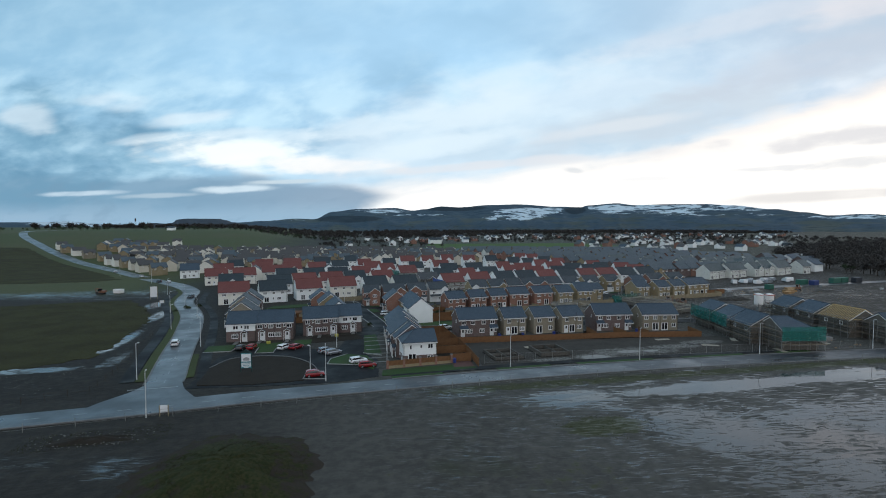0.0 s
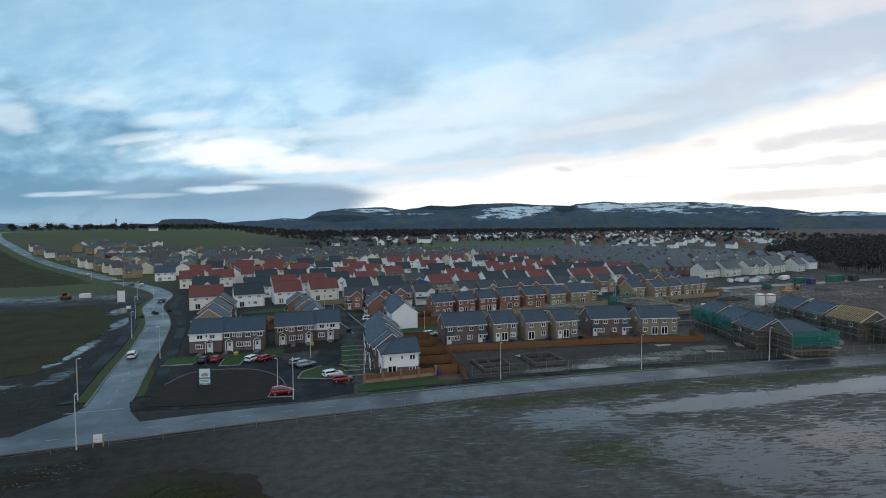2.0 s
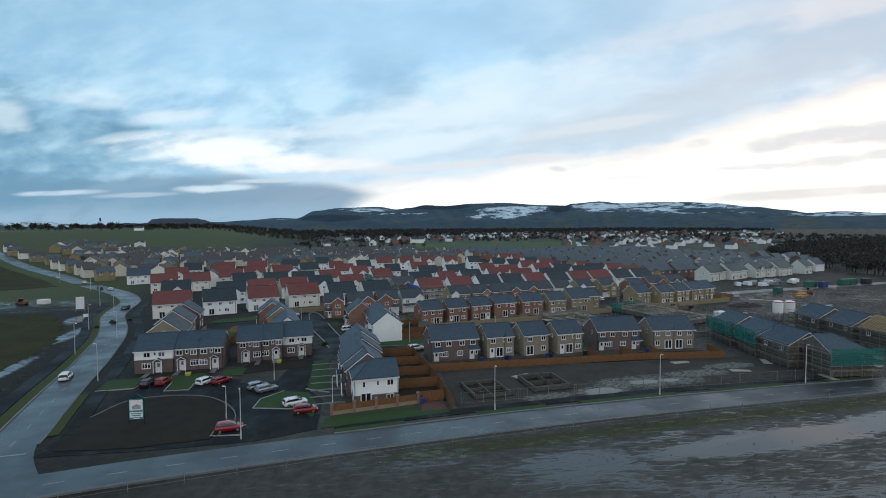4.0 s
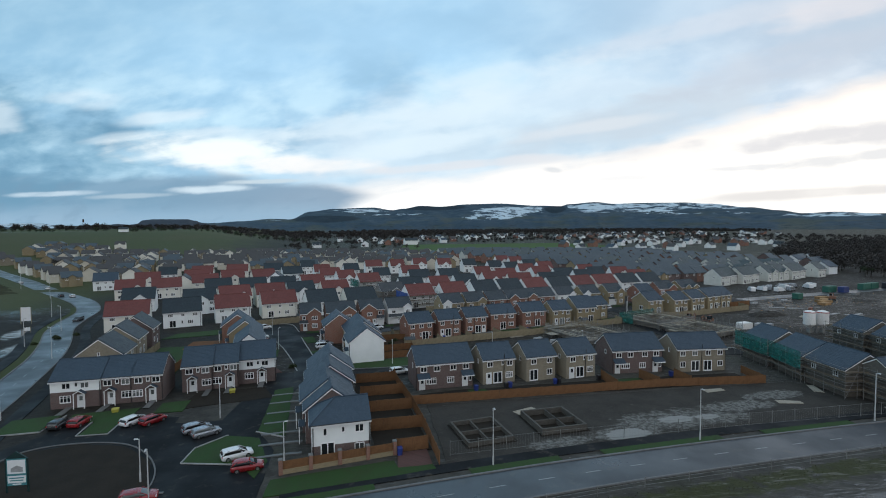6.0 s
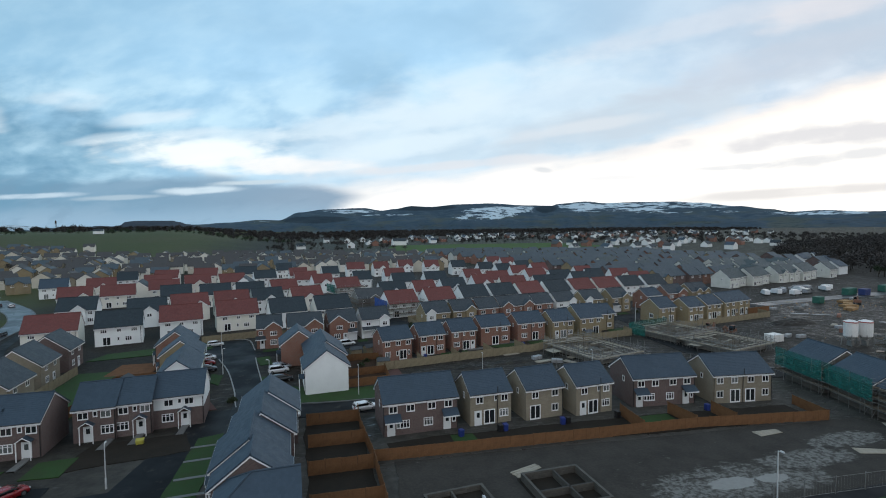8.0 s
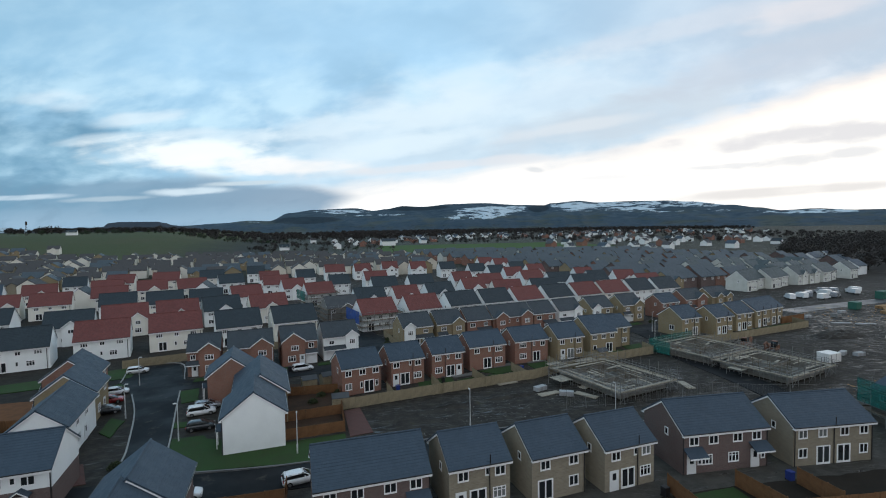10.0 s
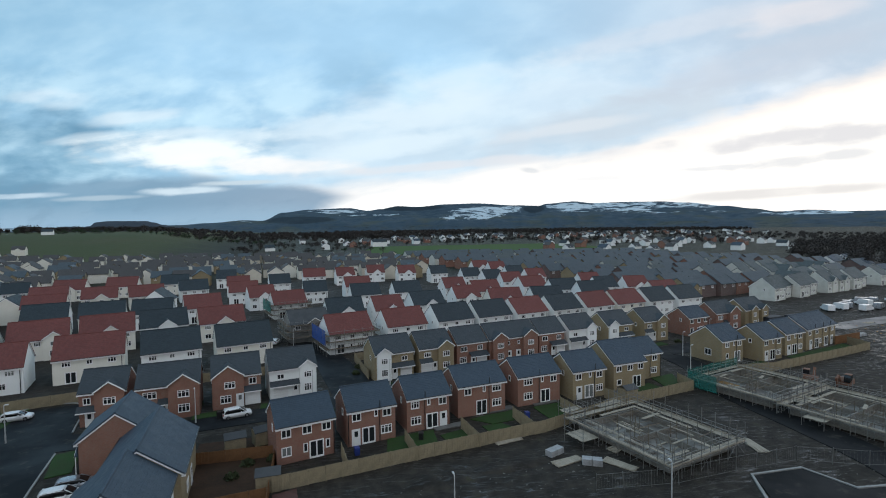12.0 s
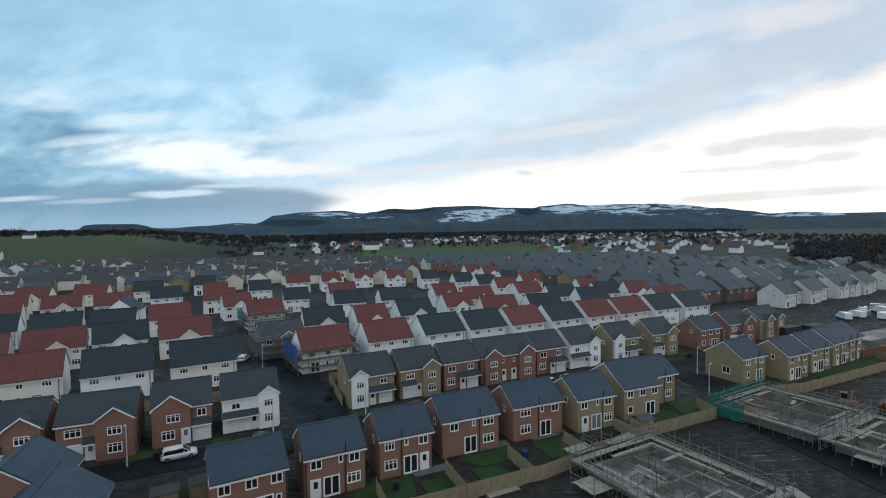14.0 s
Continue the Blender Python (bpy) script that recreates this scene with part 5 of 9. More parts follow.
    for x in ((w / 2 + side,) if hip else (-w / 2 - side, w / 2 + side)):
        o = -0.03 if x < 0 else 0.03
        g = Geo()
        for ya in (-ov, d + ov):
            g.solid([(x - o * 2, ya, zl - 0.36), (x - o * 2, ya, zl - 0.165), (x - o * 2, h2, rt - 0.165), (x - o * 2, h2, rt - 0.36)], (o, 0, 0))
        part("bargeboard", g, trim, root)
    for spec, side_ in [(s, "S") for s in S] + [(s, "N") for s in N] + [(s, "E") for s in E] + [(s, "W") for s in W]:
        fit_opening(root, spec, side_, w, d, trim)
    for x in pipes:
        inner = abs(x) < w / 2 - 0.5
        part("downpipe", Geo().tube((x, -0.10 if inner else -0.08, 0), (x, -0.10 if inner else -0.08, eave - 0.1), 0.055, 5), BLACK_PLASTIC, root)
        if inner:
            part("vent_pipe", Geo().tube((x, -0.30, eave - 0.3), (x, -0.30, eave + 0.85), 0.06, 6), BLACK_PLASTIC, root)
    # projecting front gables
    for u, gw, proj, wm in gables:
        gt = eave + gw / 2 * tan
        g = Geo().box(u - gw / 2, -proj, -0.6, u + gw / 2, 0.002, eave).solid([(u - gw / 2, -proj, eave), (u + gw / 2, -proj, eave), (u, -proj, gt)], (0, proj + 0.4, 0))
        part("gable_wall", g, wm, root)
        g = Geo()
        for s in (-1, 1):
            o = 0.18
            f0, f1 = (u + s * (gw / 2 + o), -proj - 0.22, eave + 0.16 - o * tan), (u, -proj - 0.22, gt + 0.16)
            b1, b0 = (u, gw / 2, gt + 0.16), (u + s * (gw / 2 + o), -0.05, eave + 0.16 - o * tan)
            q = [f0, f1, b1, b0] if s < 0 else [b0, b1, f1, f0]
            g.poly(*q).poly(*[(a, b, c - 0.14) for a, b, c in q[::-1]])
        part("gable_roof", g, tile, root)
        g = Geo()
        for s in (-1, 1):
            o = 0.18
            yb = -proj - 0.25
            g.solid([(u + s * (gw / 2 + o), yb, eave - 0.06 - o * tan), (u + s * (gw / 2 + o), yb, eave + 0.15 - o * tan), (u, yb, gt + 0.15), (u, yb, gt - 0.06)], (0, 0.04, 0))
        part("bargeboard", g, trim, root)
    # lean-to roofs over doors and garages
    for u0, u1, out in porches:
        g = Geo()
        g.solid([(u0, -out, 2.28), (u0, 0.0, 2.95), (u0, 0.0, 2.83), (u0, -out, 2.16)], (u1 - u0, 0, 0))
        pr = part("porch_roof", g, tile, root)
        part("fascia", Geo().box(u0, -out - 0.03, 2.08, u1, -out + 0.002, 2.24), trim, pr)
    # small pitched canopies
    for u in canopies:
        g = Geo()
        for s in (-1, 1):
            g.solid([(u, -0.95, 2.98), (u + s * 0.85, -0.95, 2.42), (u + s * 0.85, -0.95, 2.32), (u, -0.95, 2.86)], (0, 0.95, 0))
        cn = part("canopy", g, tile, root)
        part("bargeboard", Geo().solid([(u - 0.85, -0.97, 2.3), (u, -0.97, 2.86), (u + 0.85, -0.97, 2.3), (u + 0.85, -0.97, 2.42), (u, -0.97, 2.98), (u - 0.85, -0.97, 2.42)], (0, 0.03, 0)), trim, cn)
        for s in (-1, 1):
            part("post", Geo().box(u + s * 0.75 - 0.05, -0.9, 0, u + s * 0.75 + 0.05, -0.8, 2.4), trim, cn)
    return root


def place(template, x, y, rot=0.0, first=[]):
    """Sets a house down with its near face centred on x, y. The first use of a template is the template itself."""
    m = pose(x, y, height(x, y), 0, 0, rot)
    if template in first:
        return copy_thing(template, m)
    first.append(template)
    template.matrix_basis = m
    return template


SIDE = [("w", 0.8, 3.6, 0.6, 0.9, 1)]
BUFF_GREY = house("grey-buff stone detached house with blue-grey tiled roof, garden side", 6.3, 6.5, STONE_BRICK, SLATE, S=[("w", -1.75, 3.35, 1.1, 1.05, 2), ("w", 0.75, 3.55, 0.45, 0.85, 1), ("w", 2.1, 3.35, 1.1, 1.05, 2), ("d", -2.0), ("f", -0.25), ("w", 2.0, 0.95, 1.35, 1.05, 3)], W=SIDE, band=STONE_BRICK, pipes=(0.95,))
PLAIN_GREY = house("grey-buff stone detached house with french doors and blue-grey roof", 6.2, 6.5, STONE_BRICK, SLATE, S=[("w", -1.6, 3.35, 1.1, 1.05, 2), ("w", 1.7, 3.35, 1.1, 1.05, 2), ("f", -1.6), ("w", 1.7, 0.95, 1.1, 1.05, 2)], W=SIDE, band=STONE_BRICK, pipes=(2.95,))
RED_DET = house("red brick detached house with garden door beside french doors", 6.3, 6.2, RED_BRICK, SLATE, S=[("w", -2.0, 3.35, 1.15, 1.05, 2), ("w", 0.55, 3.55, 0.45, 0.95, 1), ("w", 2.0, 3.35, 1.15, 1.05, 2), ("d", -2.1), ("f", -0.45), ("w", 1.9, 0.95, 1.45, 1.05, 3)], W=SIDE, pipes=(1.0, -3.05))
RED_DET_M = house("red brick detached house with french doors between window and door", 6.3, 6.2, RED_BRICK, SLATE, S=[("w", -2.0, 3.35, 1.15, 1.05, 3), ("w", -0.05, 3.55, 0.45, 0.95, 1), ("w", 2.0, 3.35, 1.15, 1.05, 2), ("w", -1.9, 0.95, 1.45, 1.05, 3), ("f", 0.45), ("d", 2.1)], W=SIDE, pipes=(-0.65, 3.05))
RED_DET_W = house("wide red brick detached house with french doors on the garden", 7.7, 6.2, RED_BRICK, SLATE, S=[("w", -2.3, 3.35, 1.1, 1.05, 2), ("w", 0.35, 3.55, 0.45, 0.95, 1), ("w", 2.4, 3.35, 1.5, 1.05, 3), ("f", -0.1), ("w", 2.4, 0.95, 1.5, 1.05, 3)], W=SIDE, pipes=(1.1,))
RED_DET_P = house("wide red brick detached house with pale-curtained french doors", 7.6, 6.2, RED_BRICK, SLATE, S=[("w", -2.0, 3.35, 1.5, 1.05, 3), ("w", 0.55, 3.55, 0.45, 0.95, 1), ("w", 2.6, 3.35, 1.1, 1.05, 2), ("w", -2.0, 0.95, 1.5, 1.05, 3), ("f", 1.1)], W=SIDE, pipes=(-0.05,))
RED_DET_B = house("red brick detached house with three upper windows and french doors", 6.8, 6.2, RED_BRICK, SLATE, S=[("w", -2.3, 3.35, 1.1, 1.05, 2), ("w", 0.1, 3.35, 1.1, 1.05, 2), ("w", 2.4, 3.35, 1.1, 1.05, 2), ("w", -2.3, 0.95, 1.1, 1.05, 2), ("f", 1.2), ("w", 2.55, 1.0, 0.5, 1.0, 1), ("w", -0.1, 1.0, 0.5, 1.0, 1)], W=SIDE, pipes=(3.3,))
BUFF_DET = house("buff brick detached house with blue-grey tiled roof, garden side", 6.2, 6.6, BUFF_BRICK, SLATE, S=[("w", -2.0, 3.35, 1.1, 1.05, 2), ("w", 0.2, 3.55, 0.45, 0.95, 1), ("w", 2.0, 3.35, 1.15, 1.05, 2), ("d", -1.9), ("f", 0.0), ("w", 2.0, 0.95, 1.35, 1.05, 3)], W=SIDE, pipes=(1.0,))
BUFF_END = house("buff brick end house with a gable bay window and blue-grey roof", 6.4, 7.0, BUFF_BRICK, SLATE, S=[("w", -1.6, 3.35, 1.1, 1.05, 2), ("w", 0.4, 3.55, 0.45, 0.95, 1), ("w", 2.0, 3.35, 1.15, 1.05, 2), ("w", -1.6, 0.95, 0.7, 1.05, 1), ("f", 1.4)], W=[("w", 0.6, 1.3, 1.4, 1.2, 2)], pipes=(1.0,))
BROWN_PAIR = house("semi-detached pair in brown brick with lean-to porches", 10.5, 7.2, DARK_BRICK, SLATE, S=[("w", x, 3.35, 1.15, 1.05, 2) for x in (-3.9, -1.5, 1.5, 3.9)] + [("d", -4.2, 0.0), ("w", -2.3, 0.95, 1.3, 1.05, 3), ("w", 1.0, 0.95, 1.3, 1.05, 3), ("d", 3.7, 0.0), ("w", -3.2, 1.0, 0.5, 0.95, 1), ("w", 4.7, 1.0, 0.5, 0.95, 1)], W=SIDE, porches=((-5.2, -2.9, 1.2), (2.9, 5.2, 1.2)), pipes=(-5.2, 5.2))
STONE_PAIR = house("semi-detached pair in grey-buff stone with two french doors", 10.2, 7.0, STONE_BRICK, SLATE, S=[("w", x, 3.35, 1.1, 1.05, 2) for x in (-3.9, -1.4, 1.4, 3.9)] + [("w", -3.9, 0.95, 1.1, 1.05, 2), ("f", -1.3), ("f", 1.3), ("w", 3.9, 0.95, 1.1, 1.05, 2)], W=SIDE, band=STONE_BRICK, pipes=(-4.95, 0.0, 4.95))
BUFF_WIDE = house("buff brick house with three upper windows under a deep roof", 6.6, 8.4, BUFF_BRICK, SLATE, S=[("w", x, 3.35, 1.1, 1.05, 2) for x in (-2.2, 0.1, 2.3)] + [("f", 1.5), ("w", -2.2, 0.95, 0.9, 0.9, 1)], W=SIDE)
BUFF_STEP = house("buff brick wing set back from its neighbour, lower roof", 5.4, 6.2, BUFF_BRICK, SLATE, S=[("w", -1.2, 3.45, 0.5, 0.85, 1), ("w", 1.2, 3.35, 1.1, 1.05, 2), ("w", 1.0, 0.95, 1.35, 1.05, 3)], pipes=(2.55, 0.1))
BUFF_PAIR = house("semi-detached pair in buff brick with blue-grey tiled roof", 13.0, 7.0, BUFF_BRICK, SLATE, S=[("w", x, 3.35, 1.1, 1.05, 2) for x in (-5.0, -2.0, 2.0, 5.0)] + [("d", -4.6), ("f", -2.0), ("f", 2.2), ("d", 4.8), ("w", -0.3, 0.95, 1.0, 1.0, 2)], W=SIDE, pipes=(-3.4, 0.2, 3.4))

# fronts that face the street
RED_FRONT = house("red brick house with a projecting front gable and garage", 8.2, 6.6, RED_BRICK, GREY_TILE, gables=((2.0, 4.0, 0.9, RED_BRICK),), S=[("w", 2.0, 3.3, 1.5, 1.1, 3, 0.9), ("w", 2.0, 0.9, 1.5, 1.15, 3, 0.9), ("w", -2.4, 3.3, 1.7, 1.1, 3), ("g", -2.6), ("d", -0.7)], W=SIDE, pitch=36.0, eave=4.9, porches=((-1.4, 0.0, 0.8),))
RED_FRONT_B = house("red brick house with wide front gable beside a garage", 7.0, 6.6, RED_BRICK, GREY_TILE, gables=((-1.2, 4.4, 0.7, RED_BRICK),), S=[("w", -1.0, 3.3, 1.5, 1.1, 3, 0.7), ("w", -1.6, 0.9, 1.5, 1.15, 3, 0.7), ("w", 2.3, 3.4, 1.1, 1.1, 2), ("d", 0.4, 0.7), ("g", 2.25, 0.3)], W=SIDE, pitch=36.0, eave=4.9, porches=((1.0, 3.5, 0.9),))
WHITE_FRONT = house("white-rendered and buff brick house with front gable and garage", 7.4, 6.6, BUFF_BRICK, GREY_TILE, gables=((-2.1, 2.6, 0.5, WHITE_RENDER),), S=[("w", -2.1, 3.3, 1.2, 1.1, 3, 0.5), ("w", -2.1, 0.9, 1.2, 1.2, 3, 0.5), ("w", 1.9, 3.4, 1.1, 0.9, 2, 0.012), ("d", 0.0), ("g", 2.2)], W=SIDE, pitch=36.0, eave=4.9, porches=((-0.8, 3.7, 0.9),), upper=None)
WHITE_FRONT_B = house("white-rendered house with a small front gable and garage", 7.4, 6.6, WHITE_RENDER, GREY_TILE, gables=((2.2, 2.6, 0.5, WHITE_RENDER),), S=[("w", 2.2, 3.3, 1.2, 1.1, 3, 0.5), ("w", 2.2, 0.9, 1.2, 1.2, 3, 0.5), ("w", -2.0, 3.4, 1.1, 0.9, 2), ("d", 0.3), ("g", -2.0)], W=SIDE, pitch=36.0, eave=4.9, porches=((-3.7, 0.9, 0.9),))
BUFF_FRONT = house("buff brick house with front gable and garage", 7.0, 6.6, BUFF_BRICK, GREY_TILE, gables=((1.8, 3.2, 0.7, BUFF_BRICK),), S=[("w", 1.8, 3.3, 1.4, 1.1, 3, 0.7), ("w", 1.8, 0.9, 1.4, 1.15, 3, 0.7), ("w", -1.8, 3.35, 1.4, 1.0, 3), ("g", -2.0), ("d", -0.3)], W=SIDE, pitch=36.0, eave=4.9, porches=((-3.5, -0.9, 0.8),))
RED_GARAGE = house("red brick house with lean-to garage roof", 6.6, 6.6, RED_BRICK, GREY_TILE, S=[("w", -1.8, 3.35, 1.4, 1.05, 2), ("w", 1.8, 3.35, 1.1, 1.05, 2), ("w", -2.0, 0.95, 1.4, 1.15, 3), ("d", 0.0, 0.5), ("g", 1.9, 0.5)], W=SIDE, pitch=36.0, eave=4.9, porches=((-0.7, 3.3, 1.3),))
TWO_GABLE = house("red brick semi-detached pair with two front gables", 11.5, 6.6, RED_BRICK, GREY_TILE, gables=((-3.6, 3.4, 0.9, RED_BRICK), (3.6, 3.4, 0.9, RED_BRICK)), S=[("w", -3.6, 3.3, 1.4, 1.1, 3, 0.9), ("w", 3.6, 3.3, 1.4, 1.1, 3, 0.9), ("w", -3.6, 0.9, 1.4, 1.15, 3, 0.9), ("w", 3.6, 0.9, 1.4, 1.15, 3, 0.9), ("w", 1.2, 3.5, 0.5, 0.8, 1), ("w", -1.2, 3.5, 0.5, 0.8, 1), ("d", 1.1), ("d", -1.1)], W=SIDE, pitch=36.0, eave=4.9)
BUFF_TWO_GABLE = house("buff brick house with two narrow front gables", 8.6, 6.6, BUFF_BRICK, GREY_TILE, gables=((-1.6, 2.6, 0.8, BUFF_BRICK), (2.6, 2.6, 0.8, BUFF_BRICK)), S=[("w", -1.6, 3.3, 1.1, 1.1, 2, 0.8), ("w", 2.6, 3.3, 1.1, 1.1, 2, 0.8), ("w", -1.6, 0.9, 1.1, 1.15, 2, 0.8), ("d", 0.5), ("w", 2.6, 0.9, 1.1, 1.1, 2, 0.8)], W=SIDE, pitch=36.0, eave=4.9)


def white_rear(label, w, tile, wall, courses=13):
    return house(label, w * 1.04, 8.6, wall, tile, pitch=38.0, S=[("w", -w * 0.33, 3.4, 1.3, 0.95, 3), ("w", w * 0.0, 3.45, 0.9, 0.85, 2), ("w", w * 0.33, 3.4, 1.3, 0.95, 3), ("f", -w * 0.27), ("w", w * 0.2, 0.95, 1.4, 1.05, 3), ("w", -w * 0.02, 1.1, 0.5, 0.9, 1)], W=SIDE, courses=courses, pipes=(w / 2 - 0.25,))


def white_gabled(label, w, tile, wall, gu=0.6):
    return house(label, w * 1.04, 8.6, wall, tile, pitch=38.0, gables=((gu, 3.6, 0.5, wall),), S=[("w", gu, 3.3, 1.2, 1.05, 2, 0.5), ("w", -w * 0.34, 3.4, 1.4, 1.0, 3), ("w", w * 0.36 if gu < 2 else -0.2, 3.4, 1.1, 1.0, 3), ("w", w * 0.36 if gu < 2 else gu, 0.95, 1.5, 1.15, 3, 0.0 if gu < 2 else 0.5), ("d", -w * 0.12), ("w", -w * 0.34, 0.95, 1.3, 1.1, 2)], W=SIDE, courses=13)


W_RED = white_rear("white-rendered detached house with red tiled roof", 9.6, RED_TILE, WHITE_RENDER)
W_BLACK = white_rear("white-rendered detached house with charcoal tiled roof", 9.6, BLACK_TILE, WHITE_RENDER)
C_RED = white_rear("cream-rendered detached house with red tiled roof", 10.4, RED_TILE, CREAM_RENDER)
C_BLACK = white_rear("cream-rendered detached house with charcoal tiled roof", 10.0, BLACK_TILE, CREAM_RENDER)
G_RED = white_gabled("cream-rendered house with front gable and red tiled roof", 10.0, RED_TILE, CREAM_RENDER)
G_BLACK = white_gabled("white-rendered house with front gable and charcoal tiled roof", 9.6, BLACK_TILE, WHITE_RENDER)
N_RED = white_gabled("white-rendered narrow house with front gable and red roof", 8.2, RED_TILE, WHITE_RENDER)
N_BLACK = white_rear("white-rendered narrow house with charcoal tiled roof", 8.0, BLACK_TILE, WHITE_RENDER)
W_SLATE = white_rear("white-rendered detached house with grey tiled roof", 9.4, SLATE, WHITE_RENDER)

# front row along the fence, garden sides to the road
place(BROWN_PAIR, 49.0, 130.2, 1.5)
place(BUFF_GREY, 59.2, 130.2, 2.5)
place(PLAIN_GREY, 67.5, 129.9, 4)
place(BUFF_GREY, 75.4, 129.4, 4)
place(BROWN_PAIR, 87.6, 129.2, -6)
place(STONE_PAIR, 100.3, 126.8, -8)
# second row, on the next street
place(RED_DET_B, 52.4, 167.6, 12)
place(RED_DET, 60.5, 169.8, 9)
place(RED_DET_M, 68.5, 171.6, 7)
place(RED_DET_W, 77.2, 174.2, 6.5)
place(RED_DET_P, 87.1, 175.5, 6)
place(BUFF_DET, 95.7, 175.2, 5.5)
place(BUFF_WIDE, 104.5, 176.8, 5)
place(BUFF_STEP, 111.4, 180.4, 6)
place(BUFF_END, 133.7, 183.7, 8)
place(BUFF_DET, 142.4, 182.4, 8.5)
place(BUFF_DET, 150.8, 184.4, 8.5)
place(BUFF_PAIR, 162.0, 187.0, 13)
# the side of that street that faces south
RED_FRONT_C = house("small red brick house with a gable beside its door", 5.7, 6.4, RED_BRICK, GREY_TILE, pitch=36.0, eave=4.9, gables=((0.95, 3.6, 0.7, RED_BRICK),), S=[("w", 0.95, 3.3, 1.5, 1.1, 3, 0.7), ("w", 0.95, 0.9, 1.5, 1.15, 3, 0.7), ("w", -1.9, 3.35, 0.9, 1.05, 2), ("d", -1.6, 0.2)], W=SIDE, porches=((-3.1, -0.7, 0.8),))
place(RED_FRONT_C, 25.2, 187.5, 4)
place(RED_FRONT, 33.5, 187.5, 6)
place(RED_FRONT_B, 42.5, 189.5, 8)
place(WHITE_FRONT_B, 50.9, 191.0, 9)
place(WHITE_FRONT, 68.4, 194.9, 10)
place(BUFF_FRONT, 76.6, 196.3, 10)
place(RED_GARAGE, 84.3, 197.8, 9)
place(TWO_GABLE, 93.9, 199.3, 8)
place(RED_GARAGE, 103.4, 200.7, 8)
place(WHITE_FRONT_B, 111.7, 202.0, 8)
place(WHITE_FRONT, 121.9, 202.8, 8)
place(BUFF_FRONT, 132.5, 204.0, 8)
place(RED_DET_B, 146.2, 205.1, 8)
place(RED_FRONT, 156.5, 206.5, 8)
place(BUFF_TWO_GABLE, 167.7, 207.9, 8)
# white houses behind, red and charcoal roofs in turn
place(C_RED, -24.6, 200.2, 12)
place(W_BLACK, -10.9, 202.3, 14)
place(W_RED, 2.1, 206.7, 13)
place(C_RED, 15.3, 211.6, 13)
place(W_BLACK, 28.9, 211.2, 13)
place(C_BLACK, 41.7, 213.2, 13)
G_RED_R = white_gabled("cream-rendered house with a gable beside the eaves, red roof", 10.0, RED_TILE, CREAM_RENDER, 2.6)
place(G_BLACK, -32.4, 233.9, 10)
place(G_BLACK, -11.0, 224.6, 13)
place(G_RED_R, -0.8, 231.5, 17)
place(G_RED, 10.8, 235.2, 15)
place(G_BLACK, 21.5, 238.9, 16)
place(G_RED, 34.2, 239.1, 14)
place(G_RED_R, -45.5, 266.3, 15)
place(C_RED, -32.8, 268.6, 15)
place(W_BLACK, -11.5, 260.2, 14)
place(C_BLACK, 1.8, 259.4, 13)
place(W_BLACK, 13.4, 260.6, 8)
place(W_RED, 25.6, 266.1, 15)
place(W_BLACK, 3.7, 290.8, -90)
place(C_BLACK, -35.1, 287.3, -82)
place(G_RED, -12.5, 301.4, 14)
place(C_RED, 1.8, 302.0, 18)
place(W_BLACK, 14.7, 313.2, 14)
place(N_RED, 40.9, 284.3, 15)
place(W_SLATE, -68.1, 304.6, 16)
place(G_RED, -49.3, 300.7, 18)
place(C_RED, -30.0, 308.3, 15)
place(C_RED, -21.2, 283.2, 14)
place(N_BLACK, -47.7, 326.0, 14)
place(W_RED, 76.5, 219.9, 11)
place(W_BLACK, 89.4, 222.6, 11)
place(W_BLACK, 100.5, 224.2, 11)
place(W_RED, 111.7, 225.5, 11)
place(W_BLACK, 123.2, 227.0, 10)
place(W_RED, 134.4, 228.3, 10)
place(C_RED, 145.7, 229.5, 9)
place(W_BLACK, 157.5, 230.7, 8)
place(W_BLACK, 168.9, 231.7, 7)
place(G_BLACK, 64.6, 243.0, 6)
place(N_RED, 76.7, 242.7, 9)
place(G_BLACK, 89.6, 248.1, 8)
place(N_RED, 105.0, 257.0, 5)
place(G_RED, 113.8, 246.3, -4)
place(W_BLACK, 127.7, 245.0, -4)
place(W_BLACK, 149.6, 253.2, -6)
place(G_RED, 172.6, 244.8, 2)
place(W_RED, 33.3, 300.5, 6)
place(N_BLACK, 58.5, 292.6, 4)
place(W_BLACK, 74.8, 276.5, 4)
place(W_RED, 75.1, 301.0, 5)
place(W_BLACK, 90.0, 278.5, 4)
place(N_RED, 109.4, 283.4, 4)
place(G_RED, 116.8, 269.8, 2)
place(W_RED, 139.1, 277.1, 3)
place(W_BLACK, 144.7, 263.9, -4)
place(N_RED, 165.9, 279.8, -4)
place(N_BLACK, 162.5, 264.4, -4)
place(N_RED, 173.7, 261.7, -10)
place(N_BLACK, 134.4, 305.8, 3)
place(N_RED, 137.5, 293.4, -3)
place(N_BLACK, 128.4, 317.4, 0)
place(G_RED, -32.4, 329.7, 4)
place(C_RED, -15.6, 333.7, 4)
place(C_BLACK, 3.2, 336.0, 6)
place(W_RED, 60.0, 342.1, 4)
place(N_RED, 74.2, 341.3, 5)
place(N_RED, 89.5, 348.6, 0)
place(N_RED, 103.6, 341.7, 0)
place(N_BLACK, 117.7, 334.1, 0)
place(N_RED, 146.9, 353.5, 0)
place(N_RED, 152.4, 343.5, 0)
place(N_BLACK, 150.6, 318.1, 0)
place(N_RED, 153.9, 303.6, 0)
place(N_BLACK, 45.5, 321.9, 8)
place(N_RED, 29.7, 319.9, 8)
place(N_BLACK, 21.5, 349.4, 6)
